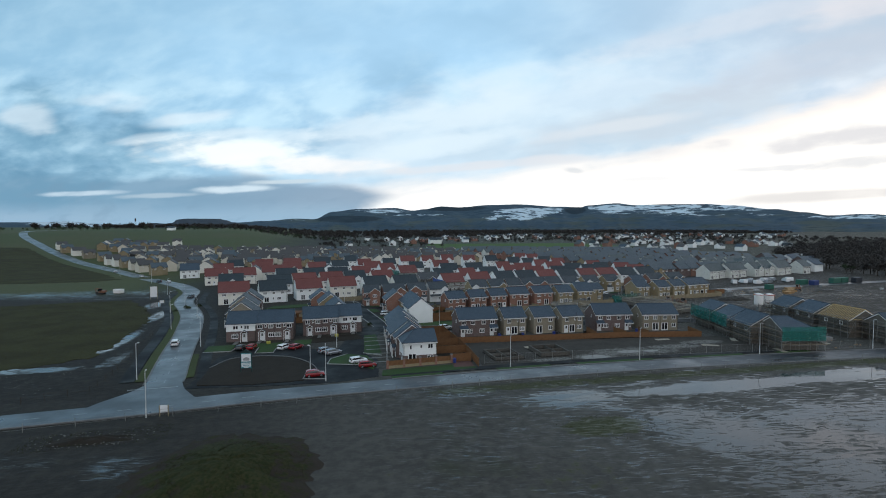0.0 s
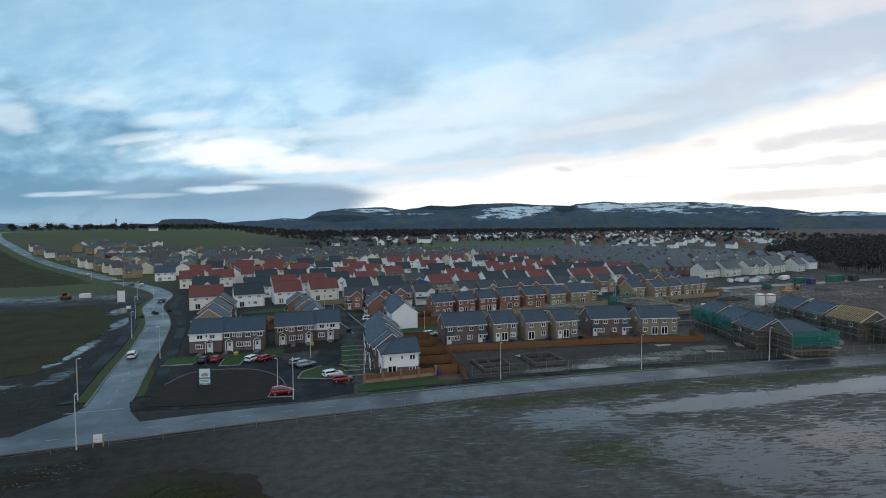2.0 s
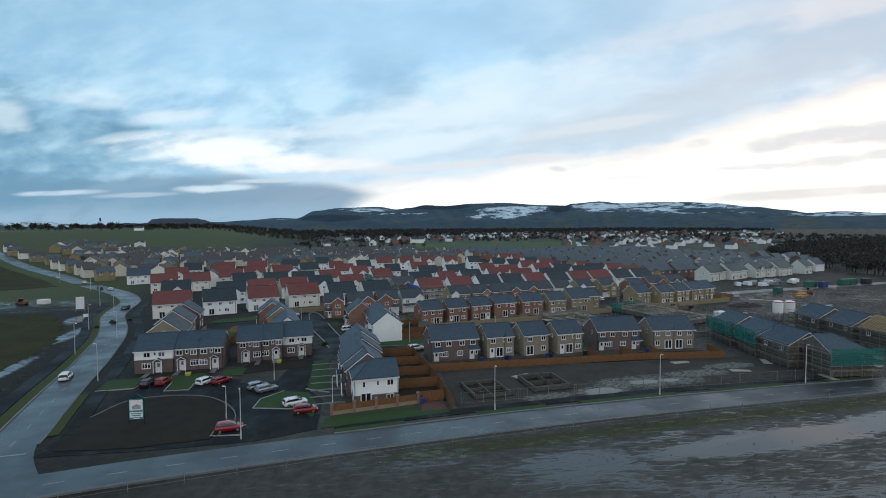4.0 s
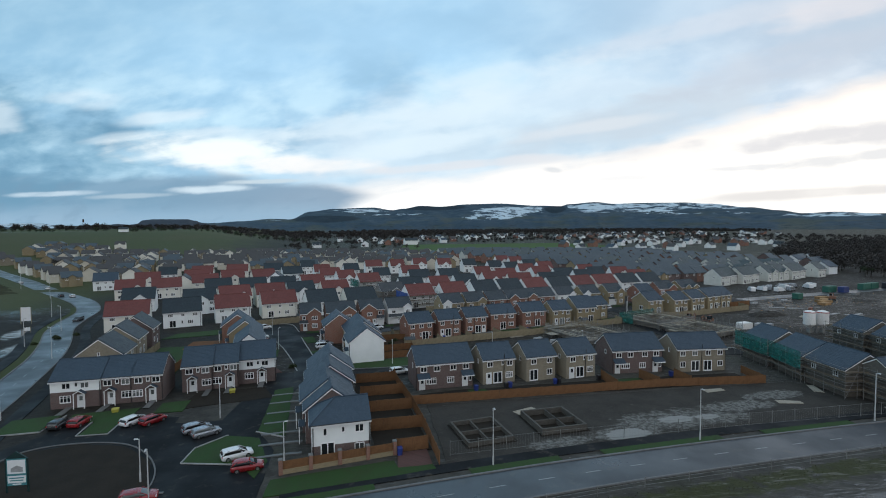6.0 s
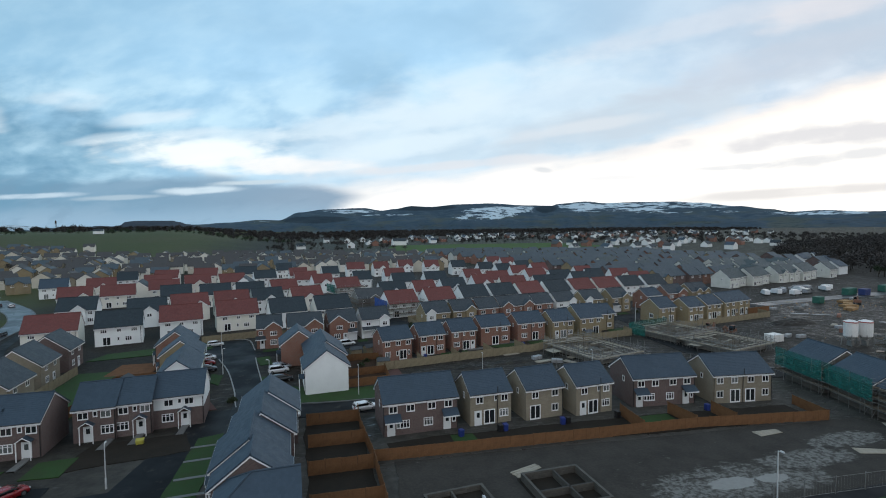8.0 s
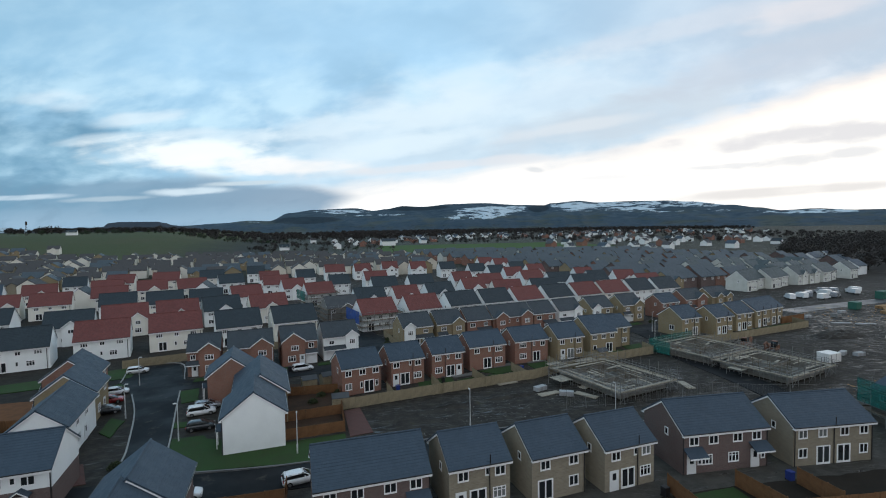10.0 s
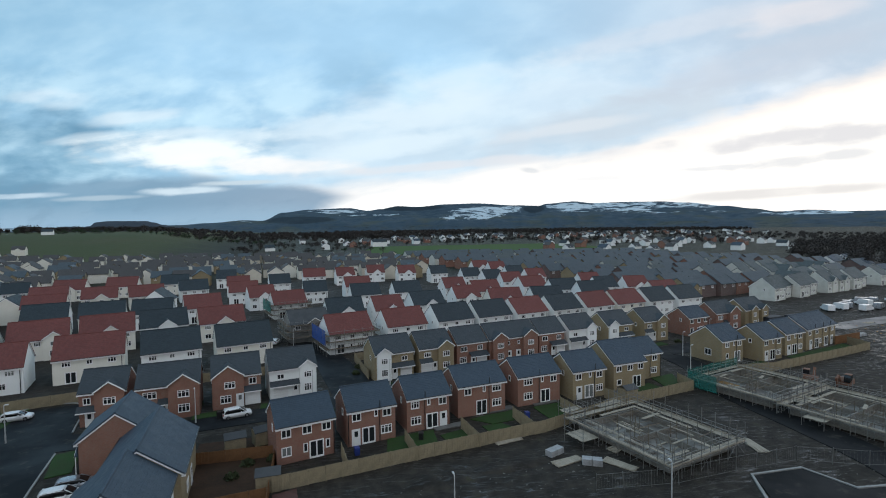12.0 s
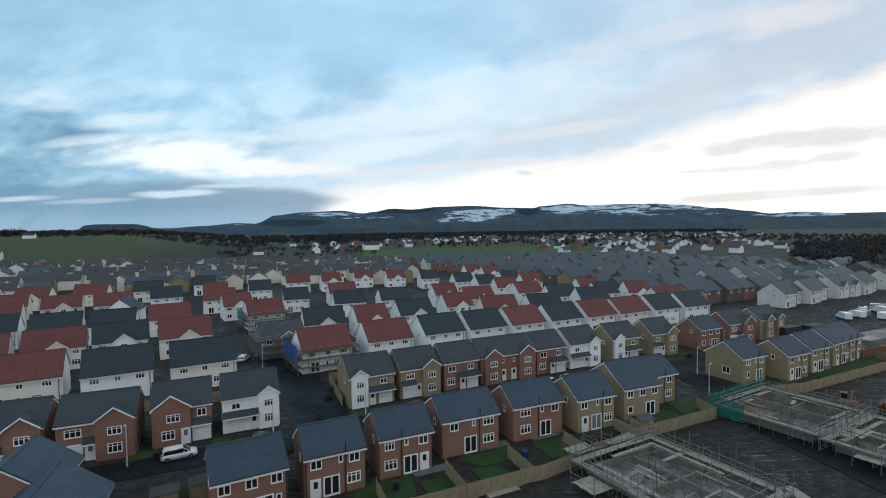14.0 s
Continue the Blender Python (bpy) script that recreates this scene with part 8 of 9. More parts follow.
CT_G, CT_D = container("green steel site container", surface("green container paint", (0.03, 0.12, 0.09), 0.6)), container("dark steel site container", surface("dark container paint", (0.025, 0.03, 0.04), 0.6))
# plain box shell standing in for a small white van
CT_S = container("small white van-sized box on mud", TANK_WHITE, 3.4, 1.6)
CT_GS = container("short dark green site container", CT_G.children[0].data.materials[0], 3.2, 2.1)
CT_B = container("blue steel site container", surface("blue container paint", (0.03, 0.05, 0.16), 0.6), 4.0, 2.2)
for tpl, x, y, r in ((CT_S, -80.0, 243.5, -15), (CT_S, 141.6, 157.0, 4), (CT_D, 172.6, 207.4, 8), (CT_D, 180.4, 206.8, 5), (CT_GS, 207.4, 196.6, 12), (CT_G, 239, 208.6, 10), (CT_B, 243.5, 206.2, 12), (CT_G, 262, 211, 10), (CT_G, 269, 212.6, 12), (CT_D, 276, 211, 15), (CT_D, 300, 206, 20)):
    place(tpl, x, y, r)


def digger():
    root = empty("excavator", "muddy orange tracked excavator with folded boom", "excavator", "site machines")
    for s in (-1, 1):
        part("track", Geo().box(-1.35, s * 0.85 - 0.22, 0.0, 1.35, s * 0.85 + 0.22, 0.62, 0.2), TYRE, root)
    part("body", Geo().solid([(-1.6, -1.0, 0.75), (0.7, -1.0, 0.75), (0.7, -1.0, 1.35), (-0.5, -1.0, 1.75), (-1.5, -1.0, 1.6)], (0, 2.0, 0)), ORANGE_PAINT, root)
    cab = part("cab", Geo().solid([(-0.45, 0.15, 1.3), (0.85, 0.15, 1.3), (0.75, 0.15, 2.1), (0.5, 0.15, 2.5), (-0.45, 0.15, 2.5)], (0, 0.85, 0)), CAR_GLASS, root)
    part("cab_roof", Geo().box(-0.5, 0.12, 2.5, 0.55, 1.03, 2.58, 0.03), ORANGE_PAINT, cab)
    part("boom", Geo().solid([(0.4, -0.45, 1.1), (0.7, -0.45, 1.0), (1.9, -0.45, 2.2), (2.9, -0.45, 2.0), (2.95, -0.45, 2.25), (1.8, -0.45, 2.6)], (0, 0.3, 0)), ORANGE_PAINT, root)
    part("ram", Geo().tube((0.8, -0.3, 1.3), (1.9, -0.3, 2.1), 0.07, 6), GALV, root)
    part("stick", Geo().beam((2.9, -0.3, 2.2), (2.2, -0.3, 0.8), 0.24, 0.26), ORANGE_PAINT, root)
    part("bucket", Geo().solid([(1.9, -0.7, 0.9), (2.4, -0.7, 0.75), (2.5, -0.7, 0.2), (1.8, -0.7, 0.1), (1.65, -0.7, 0.5)], (0, 0.8, 0)), TYRE, root)
    return root


DIG = digger()
for x, y, r in ((-86.0, 242.0, 170), (134.6, 169.0, 30), (137.4, 165.6, 200), (217.0, 190.5, 40)):
    place(DIG, x, y, r)


def stack(label, material, nx, ny, nz, sx, sy, sz, name="material_stack"):
    """Stacked packs or planks, each laid a little out of line."""
    root = empty(name, label, "building materials", "stacks of materials")
    me = Geo().box(-sx / 2, -sy / 2, 0, sx / 2, sy / 2, sz - 0.01, 0.01).mesh("pack", material)
    for i in range(nx):
        for j in range(ny):
            for l_ in range(nz):
                part("pack", me, None, root, at=pose((i - nx / 2) * sx * 1.04 + random.uniform(-.06, .06), (j - ny / 2) * sy * 1.06 + random.uniform(-.04, .04), l_ * sz, 0, 0, random.uniform(-4, 4)))
    return root


PLANKS = stack("loose stack of pale timber planks on the mud", BOARD, 1, 5, 2, 3.8, 0.24, 0.08)
BLOCKS = stack("packs of grey concrete blocks", BLOCKWORK, 2, 2, 1, 1.0, 0.9, 0.9)
BRICKS = stack("wrapped packs of red bricks", RED_BRICK, 3, 1, 1, 1.0, 0.8, 0.9)
WRAP = stack("grey-white wrapped pallets of materials", WRAP_FILM, 2, 1, 1, 1.1, 1.0, 0.7)
YARD_TIMBER = surface("weathered orange yard timber", (0.36, 0.22, 0.105), 0.85, (0.22, 0.135, 0.07), 1.0, 9, 0.01, 0.2, 0.8)
TIMBER = stack("stack of new yellow roof timbers on the yard", YARD_TIMBER, 1, 3, 2, 5.0, 0.8, 0.4, "timber_stack")
PIPES = stack("bundle of pale drain pipes on the yard", WRAP_FILM, 1, 3, 1, 5.0, 0.26, 0.2, "pipe_stack")
BLOCK_ROW = stack("half-used packs of blocks inside new walls", DIRTY_BLOCK, 3, 1, 1, 0.9, 0.5, 0.55)
for tpl, x, y, r in ((TIMBER, 206, 184.5, 20), (TIMBER, 211.5, 187.5, -10), (TIMBER, 214.5, 192.5, 40), (TIMBER, 220.0, 195.8, 10), (PIPES, 188.5, 178.6, -20), (PIPES, 184.0, 181.5, -25), (PIPES, 190.6, 168.2, 10), (PIPES, 194.2, 163.2, -30), (PIPES, 197.0, 166.0, 15),
                     (BLOCK_ROW, 92.6, 156.4, 12), (BLOCK_ROW, 97.6, 161.4, 100), (BLOCK_ROW, 94.2, 163.0, 30), (BLOCK_ROW, 124.0, 153.8, 20), (BLOCK_ROW, 129.2, 157.0, 100), (BLOCK_ROW, 122.6, 167.0, 40), (PLANKS, 91.2, 159.6, 20),
                     (PLANKS, 79.0, 165.2, 8), (WRAP, 81.2, 160.4, 20), (PLANKS, 83.2, 158.0, 10), (WRAP, 84.4, 156.3, -30), (PLANKS, 87.6, 153.4, -60), (PLANKS, 105.4, 156.0, 75), (PLANKS, 102.8, 108.0, -20), (PLANKS, 112.0, 114.4, 60), (PLANKS, 95.6, 116.6, 0), (BRICKS, 131.6, 137.4, 30), (BLOCKS, 128, 140, 0), (WRAP, 152, 158.6, 0),
                     (WRAP, 149.6, 160.4, 20), (PLANKS, 113.4, 103.0, 80), (BRICKS, 168, 160, 10), (WRAP, 172, 164, 0), (PLANKS, 176, 168, 30), (BLOCKS, 190, 190, 5), (WRAP, 198, 194, 0), (WRAP, 228, 200, 10), (BLOCKS, 240, 199, 0), (WRAP, 258, 186, 20), (PLANKS, 202, 202, 8), (WRAP, 182, 192, 0), (BRICKS, 188, 176, 30), (PLANKS, 168, 140, 70), (WRAP, 176, 148, 5), (WRAP, 274, 190, 0), (WRAP, 282, 194, 30), (BLOCKS, 290, 200, 0),
                     (PLANKS, 131.0, 104.6, 10), (BLOCKS, 134.6, 108.2, 0), (WRAP, 136, 122, 10), (PLANKS, 135.6, 128, 80), (PLANKS, 60, 117, 20)):
    place(tpl, x, y, r)
for x, y, rx, ry, hz in ((229, 186, 9, 4, 1.0), (66, 158, 4, 2, 0.5), (75, 158.8, 5, 1.6, 0.5), (165.5, 172, 8, 3.2, 1.3)):
    heap("spoil_mound", x, y, rx, ry, hz, EARTH, "heap of wet brown spoil on the site", "mound", 30, 0.3)


def scatter(name, label, material, boxes, count, lo, hi):
    """Loose stones or scraps over stretches of the plan: real pieces, joined as stuff."""
    g = Geo()
    for _ in range(count):
        x0, y0, x1, y1 = random.choice(boxes)
        x, y = random.uniform(x0, x1), random.uniform(y0, y1)
        s = random.uniform(lo, hi)
        z = height(x, y)
        a = random.uniform(0, math.pi)
        c, d_ = math.cos(a) * s, math.sin(a) * s
        el_ = random.uniform(0.4, 1.3)
        top_ = (x + random.uniform(-.2, .2) * s, y + random.uniform(-.2, .2) * s, z + s * random.uniform(0.3, 0.8))
        ring = [(x + c, y + d_, z), (x - d_ * el_, y + c * el_, z), (x - c, y - d_, z), (x + d_ * el_, y - c * el_, z)]
        i = len(g.v)
        g.v += ring + [top_]
        g.f += [(i, i + 1, i + 4), (i + 1, i + 2, i + 4), (i + 2, i + 3, i + 4), (i + 3, i, i + 4)]
    return tagged(new(name, g.mesh(name, material)), label, name.replace("_", " "), "", "stuff")


scatter("stones", "loose pale stones in the soil", RUBBLE, [(-27, 78, -12, 83), (-60, 100, -36, 125), (56, 100, 100, 116), (54, 145, 66, 149), (-12, 101, 6, 118), (-45, 150, -38, 205), (100, 100, 120, 116)], 1300, 0.05, 0.16)
scatter("clods", "clods of churned mud", EARTH, [(44, 104, 106, 118), (50, 146, 112, 164), (20, 50, 110, 88)], 1800, 0.04, 0.12)
scatter("site_litter", "pale scraps of packaging and stone", RUBBLE, [(84, 104, 106, 110), (44, 102, 70, 108), (85, 150, 116, 170), (108, 100, 116, 140), (60, 150, 84, 158), (100, 140, 116, 152)], 700, 0.04, 0.16)
scatter("yard_litter", "scraps and offcuts strewn over the yard", RUBBLE, [(150, 150, 260, 205), (170, 175, 250, 203), (150, 165, 220, 190), (200, 205, 255, 230)], 1500, 0.10, 0.38)
scatter("site_timber", "scattered offcuts of weathered timber", YARD_TIMBER, [(185, 180, 230, 200), (150, 150, 260, 205), (122, 100, 138, 146)], 420, 0.10, 0.32)


# ---- further houses ----
def far_house(label, w, d, wall, tile, eave=4.7, pitch=34, gable=False, group="distant houses"):
    """A house seen from afar: walls, tiled roof, windows each with frame and pane."""
    root = empty("house", label, "house", group)
    tan = math.tan(radians(pitch))
    top = eave + d / 2 * tan
    part("wall", Geo().box(-w / 2, 0, -1.5, w / 2, d, eave).solid([(-w / 2, 0, eave), (-w / 2, d, eave), (-w / 2, d / 2, top)], (w, 0, 0)), wall, root)
    g = Geo()
    for s in (0, 1):
        ya, zz = (-0.35 if s == 0 else d + 0.35), eave + 0.15 - 0.35 * tan
        g.solid([(-w / 2 - 0.2, ya, zz), (-w / 2 - 0.2, d / 2, top + 0.15), (-w / 2 - 0.2, d / 2, top - 0.05), (-w / 2 - 0.2, ya, zz - 0.2)], (w + 0.4, 0, 0))
    part("roof", g.mesh("roof", tile, weld=True), None, root)
    for u, z, ww, hh in ((-w * 0.27, 3.3, 1.3, 1.1), (w * 0.27, 3.3, 1.3, 1.1)):
        fm, gm = window_mesh(ww, hh, 2, UPVC)
        part("window", fm, None, root, at=pose(u, 0, z))
    if gable:
        part("gable_wall", Geo().box(-1.6, -0.6, -1, 1.6, 0.01, eave).solid([(-1.6, -0.6, eave), (1.6, -0.6, eave), (0, -0.6, eave + 1.05)], (0, 1.6, 0)), wall, root)
        g = Geo()
        for s in (-1, 1):
            g.solid([(0, -0.8, eave + 1.25), (s * 1.85, -0.8, eave), (s * 1.85, -0.8, eave - 0.12), (0, -0.8, eave + 1.1)], (0, 2.6, 0))
        part("gable_roof", g, tile, root)
    return root


FAR = {
    "slate": [far_house("red brick house under a grey slate-tiled roof", 8.4, 8.6, RED_BRICK, HAZE_TILE), far_house("brown brick house under a grey tiled roof", 9.2, 8.8, DARK_BRICK, HAZE_TILE), far_house("buff brick house under a grey tiled roof", 8.8, 8.6, BUFF_BRICK, HAZE_TILE, gable=True)],
    "beige": [far_house("beige-rendered house with brown tiled roof", 8.6, 7.6, BEIGE_RENDER, BROWN_TILE), far_house("buff stone house with brown tiled roof and gable", 8.2, 7.6, STONE_BRICK, BROWN_TILE, gable=True), far_house("cream-rendered house with brown tiled roof", 8.2, 7.6, CREAM_RENDER, BROWN_TILE, gable=True), far_house("cream-rendered wide house with grey-brown roof", 9.4, 7.6, CREAM_RENDER, BROWN_TILE), far_house("buff brick house with grey roof and gable", 8.4, 7.6, BUFF_BRICK, HAZE_TILE, gable=True)],
    "pale": [far_house("cream-grey rendered house under green-grey tiles", 8.6, 8.2, ROW_RENDER, ROW_TILE), far_house("cream-grey rendered house with a gable", 8.2, 8.0, ROW_RENDER, ROW_TILE, gable=True)],
    "white": [far_house("white-rendered house with grey roof", 9.0, 8.4, WHITE_RENDER, SLATE), far_house("white cottage with charcoal roof", 10.0, 7.6, WHITE_RENDER, BLACK_TILE, 3.6, 38), far_house("white-rendered house with brown roof", 8.4, 8.0, WHITE_RENDER, BROWN_TILE), far_house("red brick house with grey-brown roof", 8.8, 8.2, RED_BRICK, BROWN_TILE)],
}
rng = random.Random(7)
TAKEN = [o.matrix_basis.translation.xy.copy() for o in scene.objects if o.parent is None and o.get("category") == "house"]


def free(x, y, r):
    return all((x - p.x) ** 2 + (y - p.y) ** 2 > r * r for p in TAKEN)


def inside(x, y, poly):
    hit = False
    for (x0, y0), (x1, y1) in zip(poly, poly[1:] + poly[:1]):
        if (y0 > y) != (y1 > y) and x < (x1 - x0) * (y - y0) / (y1 - y0) + x0:
            hit = not hit
    return hit


SPOTS = []


def rows_of(kinds, poly, turn, along, deep, r=9.0, skip=0.06, cross=0.0):
    """Notes streets of houses over a stretch of the plan."""
    c, s = math.cos(radians(turn)), math.sin(radians(turn))
    cx, cy = sum(p[0] for p in poly) / len(poly), sum(p[1] for p in poly) / len(poly)
    for j in range(-30, 31):
        v = j * deep
        off = rng.uniform(0, along)
        for i in range(-45, 46):
            u = i * along + off
            x, y = cx + u * c - v * s + rng.uniform(-1, 1), cy + u * s + v * c + rng.uniform(-1.5, 1.5)
            if not inside(x, y, poly) or not free(x, y, r) or rng.random() < skip:
                continue
            TAKEN.append(Vector((x, y)))
            SPOTS.append((rng.choice(kinds), x, y, turn + (90 if rng.random() < cross else 0) + rng.uniform(-4, 4)))


def settle_rows(single):
    """The nearest ones stand as houses of their own; the rest are one distant town."""
    SPOTS.sort(key=lambda s: math.hypot(s[1] - 60, s[2] - 130))
    for tpl, x, y, r in SPOTS[:single]:
        place(tpl, x, y, r)
    V, F, M, mats = [], [], [], []
    for tpl, x, y, r in SPOTS[single:]:
        m = pose(x, y, height(x, y), 0, 0, r)
        for o in tpl.children:
            mm = m @ o.matrix_basis
            i = len(V)
            V += [tuple(mm @ v.co) for v in o.data.vertices]
            mt = o.data.materials[0]
            if mt not in mats:
                mats.append(mt)
            F += [tuple(i + q for q in p.vertices) for p in o.data.polygons]
            M += [mats.index(mt)] * len(o.data.polygons)
    me = bpy.data.meshes.new("distant_town")
    me.from_pydata(V, [], F)
    for mt in mats:
        me.materials.append(mt)
    me.polygons.foreach_set("material_index", M)
    used = {id(s[0]) for s in SPOTS[:single]}
    for tpl in {s[0] for s in SPOTS[single:]}:
        if id(tpl) not in used:
            for o in list(tpl.children):
                bpy.data.objects.remove(o)
            bpy.data.objects.remove(tpl)
    tagged(new("distant_town", me), "far rows of pale and brick houses under grey roofs", "town", "", "stuff")


rows_of(FAR["pale"], [(232, 262), (262, 264), (300, 274), (322, 300), (300, 322), (262, 300)], 14, 10.5, 15.0, 8.6, 0.05, 0.25)
rows_of(FAR["slate"] + FAR["slate"] + FAR["pale"][:1], [(182, 252), (200, 242), (300, 262), (330, 330), (300, 430), (170, 470), (128, 478), (156, 360), (178, 300)], 12, 9.4, 14.6, 8.4, 0.03)
rows_of(FAR["white"][:1] + FAR["slate"][1:2], [(230, 246), (330, 262), (372, 318), (330, 330), (300, 262)], 14, 12.0, 18.0, 10)
rows_of(FAR["beige"], [(-84, 338), (-62, 322), (-48, 345), (40, 356), (125, 362), (125, 480), (0, 510), (-120, 500), (-190, 560), (-215, 540), (-150, 440), (-108, 378)], 8, 11.2, 17.5, 9.4, 0.08, 0.40)
for x, y, r in ((-215, 489, 35), (-198, 471, 35), (-163, 433, 35), (-146, 405, 35), (-126, 378, 35), (-104, 345, 35), (-90, 325, 30), (-96, 354, 20), (-206, 545, 20), (-173, 497, 35), (-175, 536, 10), (-148, 554, 10), (-182, 452, 35), (-114, 361, 35), (-230, 512, 35), (-136, 391, 35)):
    if free(x, y, 9):
        TAKEN.append(Vector((x, y)))
        SPOTS.append((rng.choice(FAR["beige"]), x, y, r))
rows_of(FAR["white"], [(300, 440), (480, 430), (700, 640), (520, 760), (330, 620), (260, 520)], 20, 26.0, 34.0, 14, 0.58, 0.4)
rows_of(FAR["white"], [(20, 620), (120, 580), (150, 700), (300, 820), (620, 800), (700, 1000), (300, 1000), (40, 860)], 5, 30.0, 40.0, 14, 0.58, 0.4)
rows_of(FAR["white"], [(600, 760), (900, 760), (1250, 1200), (800, 1300), (300, 1080)], 15, 44.0, 60.0, 14, 0.5, 0.4)
settle_rows(56)
FARM = far_house("long white farmhouse by a green field", 18, 9, WHITE_RENDER, BLACK_TILE, 6.0)
place(FARM, 150, 700, 8)
place(far_house("white cottage on the hill", 11, 8, WHITE_RENDER, BLACK_TILE, 3.8), -225, 790, 10)
patch("meadow", [(105, 545), (250, 530), (380, 560), (360, 680), (140, 700)], surface("bright meadow grass", (0.055, 0.105, 0.030), 0.9, (0.07, 0.10, 0.032), 0.05, 1.0, 0.1, 0.1, 0.7), 0.25, label="bright green meadow beyond the houses", category="meadow", rag=2.0)


# ---- trees ----
def limb(g, p, d, length, r, depth, tips, rg):
    q = p + d * length
    g.tube(p, q, r, 5 if depth > 1 else 3, r * 0.6)
    if depth == 0:
        tips.append(q)
        return
    for _ in range(3 if depth > 1 else 2):
        e = (d + Vector((rg.uniform(-1, 1), rg.uniform(-1, 1), rg.uniform(-0.25, 0.7))) * 0.75).normalized()
        limb(g, p + d * length * rg.uniform(0.6, 1.0), e, length * rg.uniform(0.55, 0.8), r * 0.55, depth - 1, tips, rg)


def tree(seed, high, leaf, flakes, size, spread=1.0, low=0.35):
    """Tapered trunk with limbs, and a ragged crown of small flakes round the limb ends."""
    rg = random.Random(seed)
    g, tips = Geo(), []
    limb(g, Vector((0, 0, -0.4)), Vector((rg.uniform(-.05, .05), rg.uniform(-.05, .05), 1)).normalized(), high * low, high * 0.022, 3, tips, rg)
    c = Geo()
    for _ in range(flakes):
        t = rg.choice(tips)
        p = t + Vector((rg.gauss(0, 1), rg.gauss(0, 1), rg.gauss(0.1, 0.8))) * high * 0.055 * spread
        a, b = Vector((rg.uniform(-1, 1), rg.uniform(-1, 1), rg.uniform(-1, 1))), Vector((rg.uniform(-1, 1), rg.uniform(-1, 1), rg.uniform(-1, 1)))
        a, b = a.normalized() * size * rg.uniform(0.6, 1.5), b.normalized() * size * rg.uniform(0.2, 0.5)
        c.poly(p - a, p + b, p + a, p - b)
    return g, c


def tree_thing(seed, high, label, leaf, flakes=420, size=0.35):
    root = empty("tree", label, "tree", "trees")
    g, c = tree(seed, high, leaf, flakes, size)
    part("trunk", g.mesh("trunk", BARK), None, root)
    part("crown", c.mesh("crown", leaf), None, root, kind="stuff")
    return root


BARE = [tree_thing(3, 10, "bare winter tree with fine dark twigs", TWIG), tree_thing(5, 13, "tall bare winter tree with fine dark twigs", TWIG), tree_thing(9, 8, "dense dark evergreen garden tree", LEAF, 700, 0.4)]


def wood(name, label, spots, highs, material, flakes=130, size=0.9):
    """Many trees as one wood."""
    base = [tree(20 + i, 15, material, flakes, size, 1.7, 0.22) for i in range(5)]
    V, F, M = [], [], []
    rg = random.Random(4)
    for x, y in spots:
        g, c = rg.choice(base)
        s, a = rg.uniform(*highs) / 15, rg.uniform(0, 6.28)
        ca, sa = math.cos(a) * s, math.sin(a) * s
        for part_, mi in ((g, 0), (c, 1)):
            i = len(V)
            z = height(x, y)
            V += [(x + p[0] * ca - p[1] * sa, y + p[0] * sa + p[1] * ca, z + p[2] * s) for p in part_.v]
            F += [tuple(i + q for q in f) for f in part_.f]
            M += [mi] * len(part_.f)
    me = bpy.data.meshes.new(name)
    me.from_pydata(V, [], F)
    me.materials.append(BARK), me.materials.append(material)
    me.polygons.foreach_set("material_index", M)
    return tagged(new(name, me), label, "wood", "", "stuff")


rg = random.Random(12)
spots = []
while len(spots) < 620:
    x, y = rg.uniform(300, 760), rg.uniform(215, 520)
    if inside(x, y, [(312, 236), (420, 205), (760, 300), (760, 560), (520, 470), (392, 372), (338, 300)]):
        spots.append((x, y))
wood("wood", "dense bare winter wood, dark brown", spots, (12, 18), TWIG, 210, 0.9)
spots = [(rg.uniform(-120, 1000), rg.uniform(560, 1300)) for _ in range(1700)]
spots = [p for p in spots if p[0] > -10 or p[1] > 820]
spots = [p for p in spots if free(p[0], p[1], 12) and not inside(p[0], p[1], [(100, 500), (250, 480), (390, 560), (370, 690), (140, 710)])]
wood("town_trees", "dark bare trees among the distant houses", spots, (6, 12), TWIG, 150, 1.1)
spots = []
for cx_, cy_, n_, sx_ in ((-560, 830, 12, 40), (-480, 820, 5, 10), (-440, 840, 9, 16), (-390, 830, 4, 12), (-352, 836, 14, 22), (-240, 830, 7, 22), (-205, 815, 16, 14), (-150, 840, 12, 30), (-90, 850, 16, 36), (-30, 860, 20, 40)):
    spots += [(cx_ + rg.gauss(0, 1) * sx_, cy_ + rg.gauss(0, 12)) for _ in range(n_)]
wood("ridge_trees", "line of dark trees along the hill crest", spots, (5, 13), LEAF, 190, 0.9)
spots = [(rg.uniform(200, 1500), rg.uniform(1300, 2100)) for _ in range(1100)] + [(rg.uniform(-500, 300), rg.uniform(950, 1800)) for _ in range(500)]
wood("far_wood", "dark belt of distant woodland", spots, (12, 20), TWIG, 120, 2.4)
for i, (x, y) in enumerate(((118, 560), (104, 556), (96, 575), (128, 548), (330, 245), (318, 250), (-140, 420), (20, 520), (64, 516))):
    place(BARE[i % 3], x, y, 40 * i)


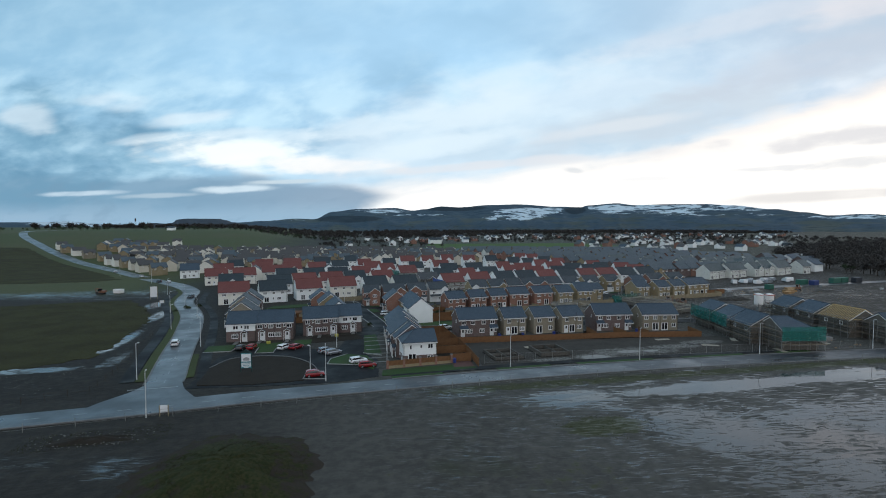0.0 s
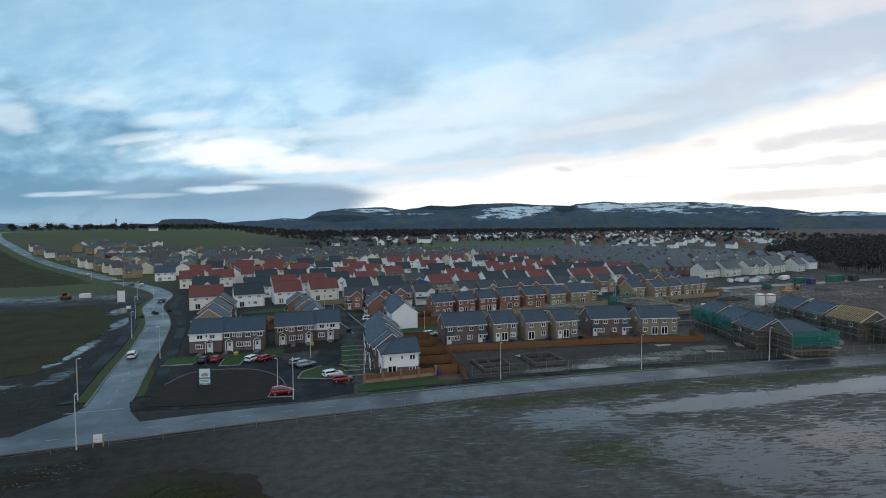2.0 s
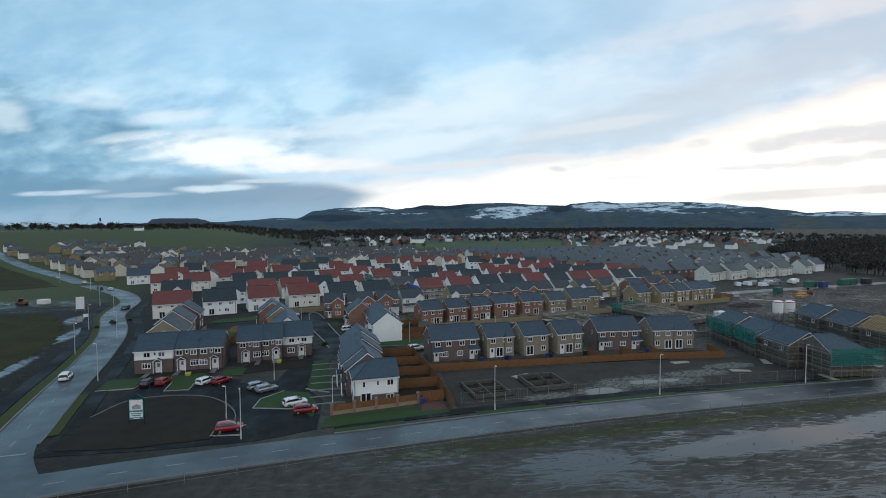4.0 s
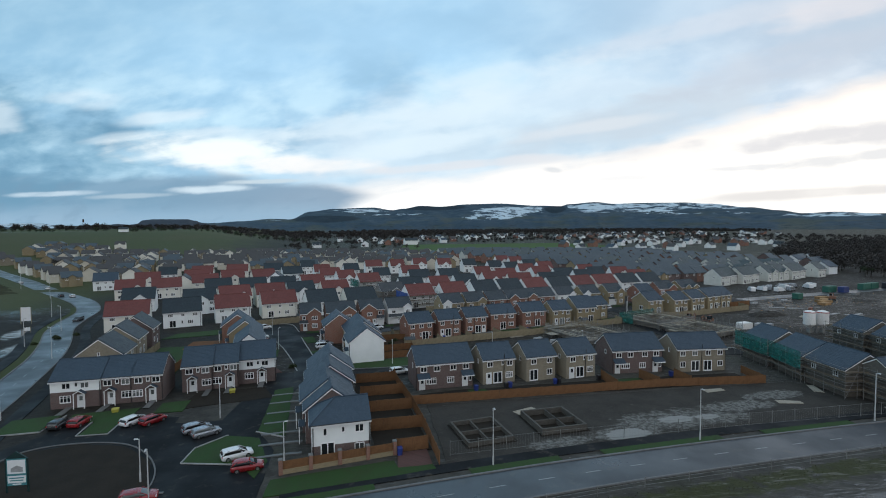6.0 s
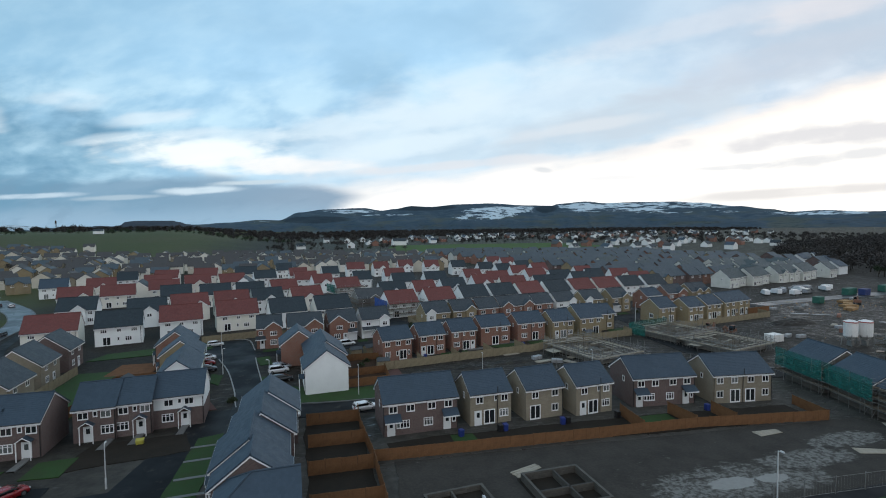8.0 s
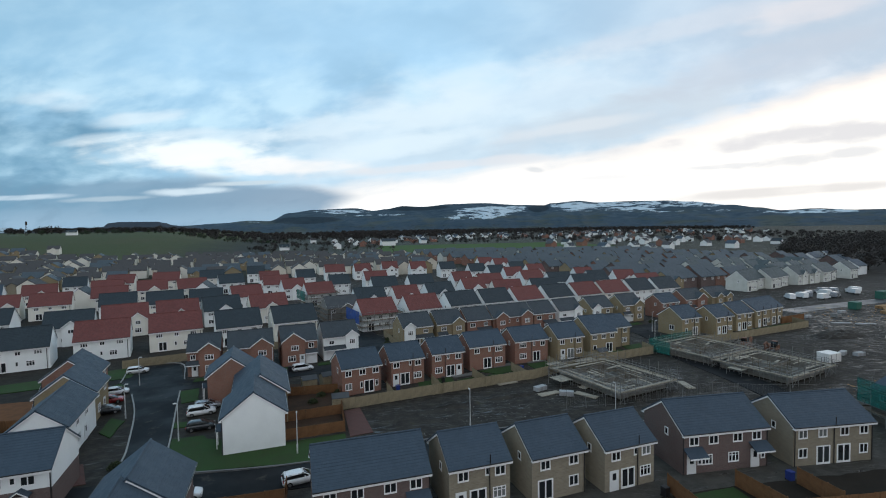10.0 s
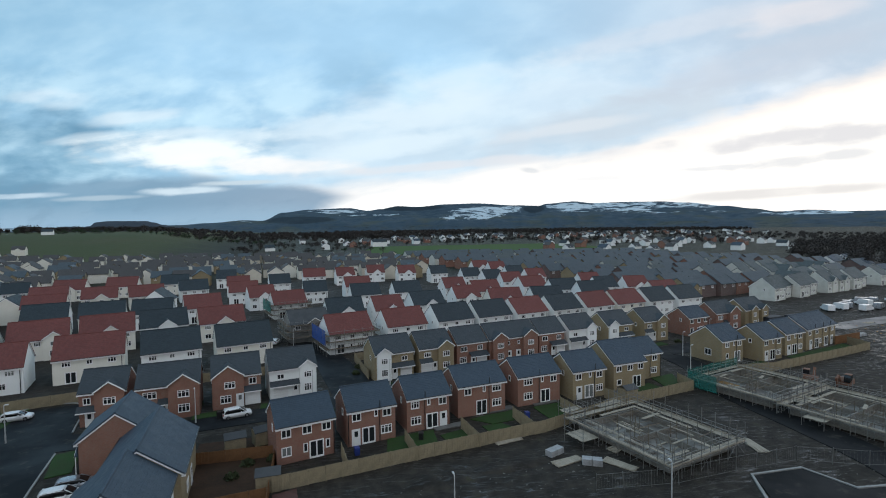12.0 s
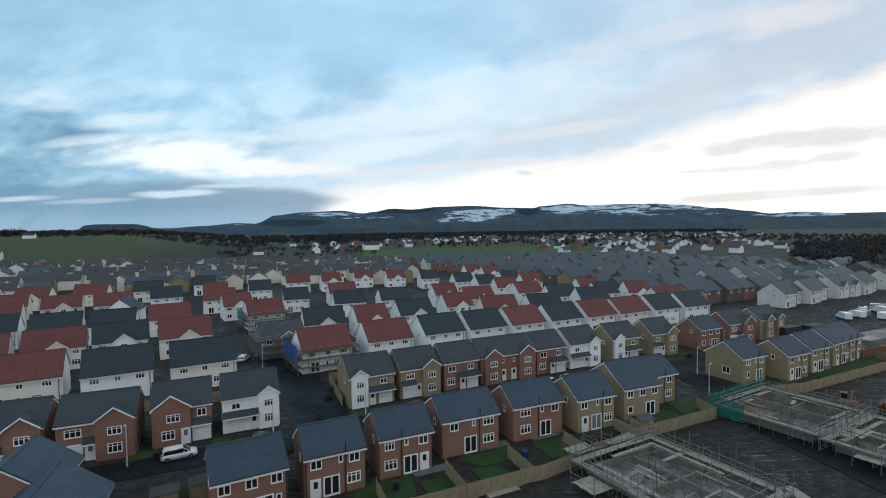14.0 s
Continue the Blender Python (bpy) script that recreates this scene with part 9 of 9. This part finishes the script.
def bush(seed, r, label):
    root = empty("bush", label, "bush", "bushes")
    rg2 = random.Random(seed)
    c = Geo()
    for _ in range(260):
        v = Vector((rg2.gauss(0, 1), rg2.gauss(0, 1), rg2.gauss(0, 1))).normalized() * r * rg2.uniform(0.5, 1.05)
        p = Vector((v.x, v.y, abs(v.z) * 0.9 + 0.05))
        a = Vector((rg2.uniform(-1, 1), rg2.uniform(-1, 1), rg2.uniform(-1, 1))).normalized() * 0.16
        b = Vector((rg2.uniform(-1, 1), rg2.uniform(-1, 1), rg2.uniform(-1, 1))).normalized() * 0.10
        c.poly(p - a, p + b, p + a, p - b)
    part("foliage", c.mesh("foliage", HEDGE), None, root, kind="stuff")
    part("stem", Geo().tube((0, 0, -0.2), (0.05, 0, r * 0.7), 0.05, 5, 0.02), BARK, root)
    return root


BUSH = bush(2, 0.8, "small rounded garden shrub")
for x, y in ((45.8, 168.2), (47.0, 171.2), (48.6, 168.6), (44.4, 165.4), (36.6, 191.8), (22.0, 150.8), (60.2, 191.6), (-40, 196), (-41, 188), (-38.6, 194), (62, 200), (63, 204), (-36, 198), (56, 182), (48.8, 176.6), (136, 200.6), (158.6, 202.2)):
    place(BUSH, x, y, x * 30)


def mast():
    root = empty("radio_mast", "slim dark radio mast on the hill", "mast")
    for s in (-1, 1):
        part("leg", Geo().tube((s * 1.2, 0, -1), (s * 0.4, 0, 17), 0.16, 5), BARK, root)
    for i in range(6):
        part("brace", Geo().tube((-1.1 + i * 0.13, 0, i * 2.8), (0.95 - i * 0.13, 0, i * 2.8 + 2.6), 0.1, 4), BARK, root)
    part("head", Geo().box(-1.0, -0.4, 13.5, 1.0, 0.4, 17.5, 0.2), BARK, root)
    return root


place(mast(), -275, 800, 0)


# ---- rough grass: blades in tufts on the mound, the fields and the verges ----
def tufts(name, label, where, count, lo, hi, material, lift=None):
    rg3 = random.Random(len(name))
    g = Geo()
    n = 0
    while n < count:
        poly = rg3.choice(where)
        xs, ys = [p[0] for p in poly], [p[1] for p in poly]
        x, y = rg3.uniform(min(xs), max(xs)), rg3.uniform(min(ys), max(ys))
        if not inside(x, y, poly):
            continue
        n += 1
        z = height(x, y) + (lift(x, y) if lift else 0.0)
        for _ in range(3):
            a, h = rg3.uniform(0, 6.28), rg3.uniform(lo, hi)
            c, s, w = math.cos(a), math.sin(a), h * 0.35
            lx, ly = rg3.uniform(-0.5, 0.5) * h, rg3.uniform(-0.5, 0.5) * h
            g.poly((x - c * w, y - s * w, z), (x + c * w, y + s * w, z), (x + lx, y + ly, z + h))
    return tagged(new(name, g.mesh(name, material)), label, "grass", "", "stuff")


def on_mound(x, y):
    t = 1 - math.hypot((x - 0.5) / 12.5, (y - 66.0) / 13.0)
    return -0.14 + 2.3 * t * t * (3 - 2 * t) if t > 0 else 0.0


STRAW = surface("dead straw-coloured grass", (0.050, 0.043, 0.020), 0.9, (0.028, 0.028, 0.012), 0.2, 6, 0)
ring = [(0.5 + (8.0 + 1.8 * math.sin(a * 0.9)) * math.cos(a / 6), 66.0 + (9.0 + 1.6 * math.sin(a * 1.3)) * math.sin(a / 6)) for a in range(38)]
tufts("mound_grass", "coarse tufts of grass on the earth mound", [ring], 2600, 0.04, 0.13, STRAW, on_mound)
tufts("mound_straw", "dead straw among the mound grass", [ring], 1800, 0.04, 0.15, FIELD, on_mound)
WEST = [(-150, 118), (-110, 114), (-62, 116), (-46, 121), (-39.5, 128), (-42, 153), (-48, 186), (-64, 217), (-130, 206)]
tufts("field_grass", "rough tussocks in the field", [WEST], 9000, 0.06, 0.24, FIELD)
tufts("field_straw", "dead brown tussocks in the field", [WEST], 5500, 0.06, 0.22, STRAW)
tufts("mud_grass", "thin tufts of grass in the mud", [[(43, 72), (48, 75), (55, 74), (59, 70), (56, 66), (50, 65)], [(28, 87), (64, 88.6), (108, 88.6), (108, 91), (64, 91.5), (28, 90.5)], [(-28, 77), (-10, 78), (-10, 84), (-28, 83)]], 3000, 0.04, 0.13, GRASS)
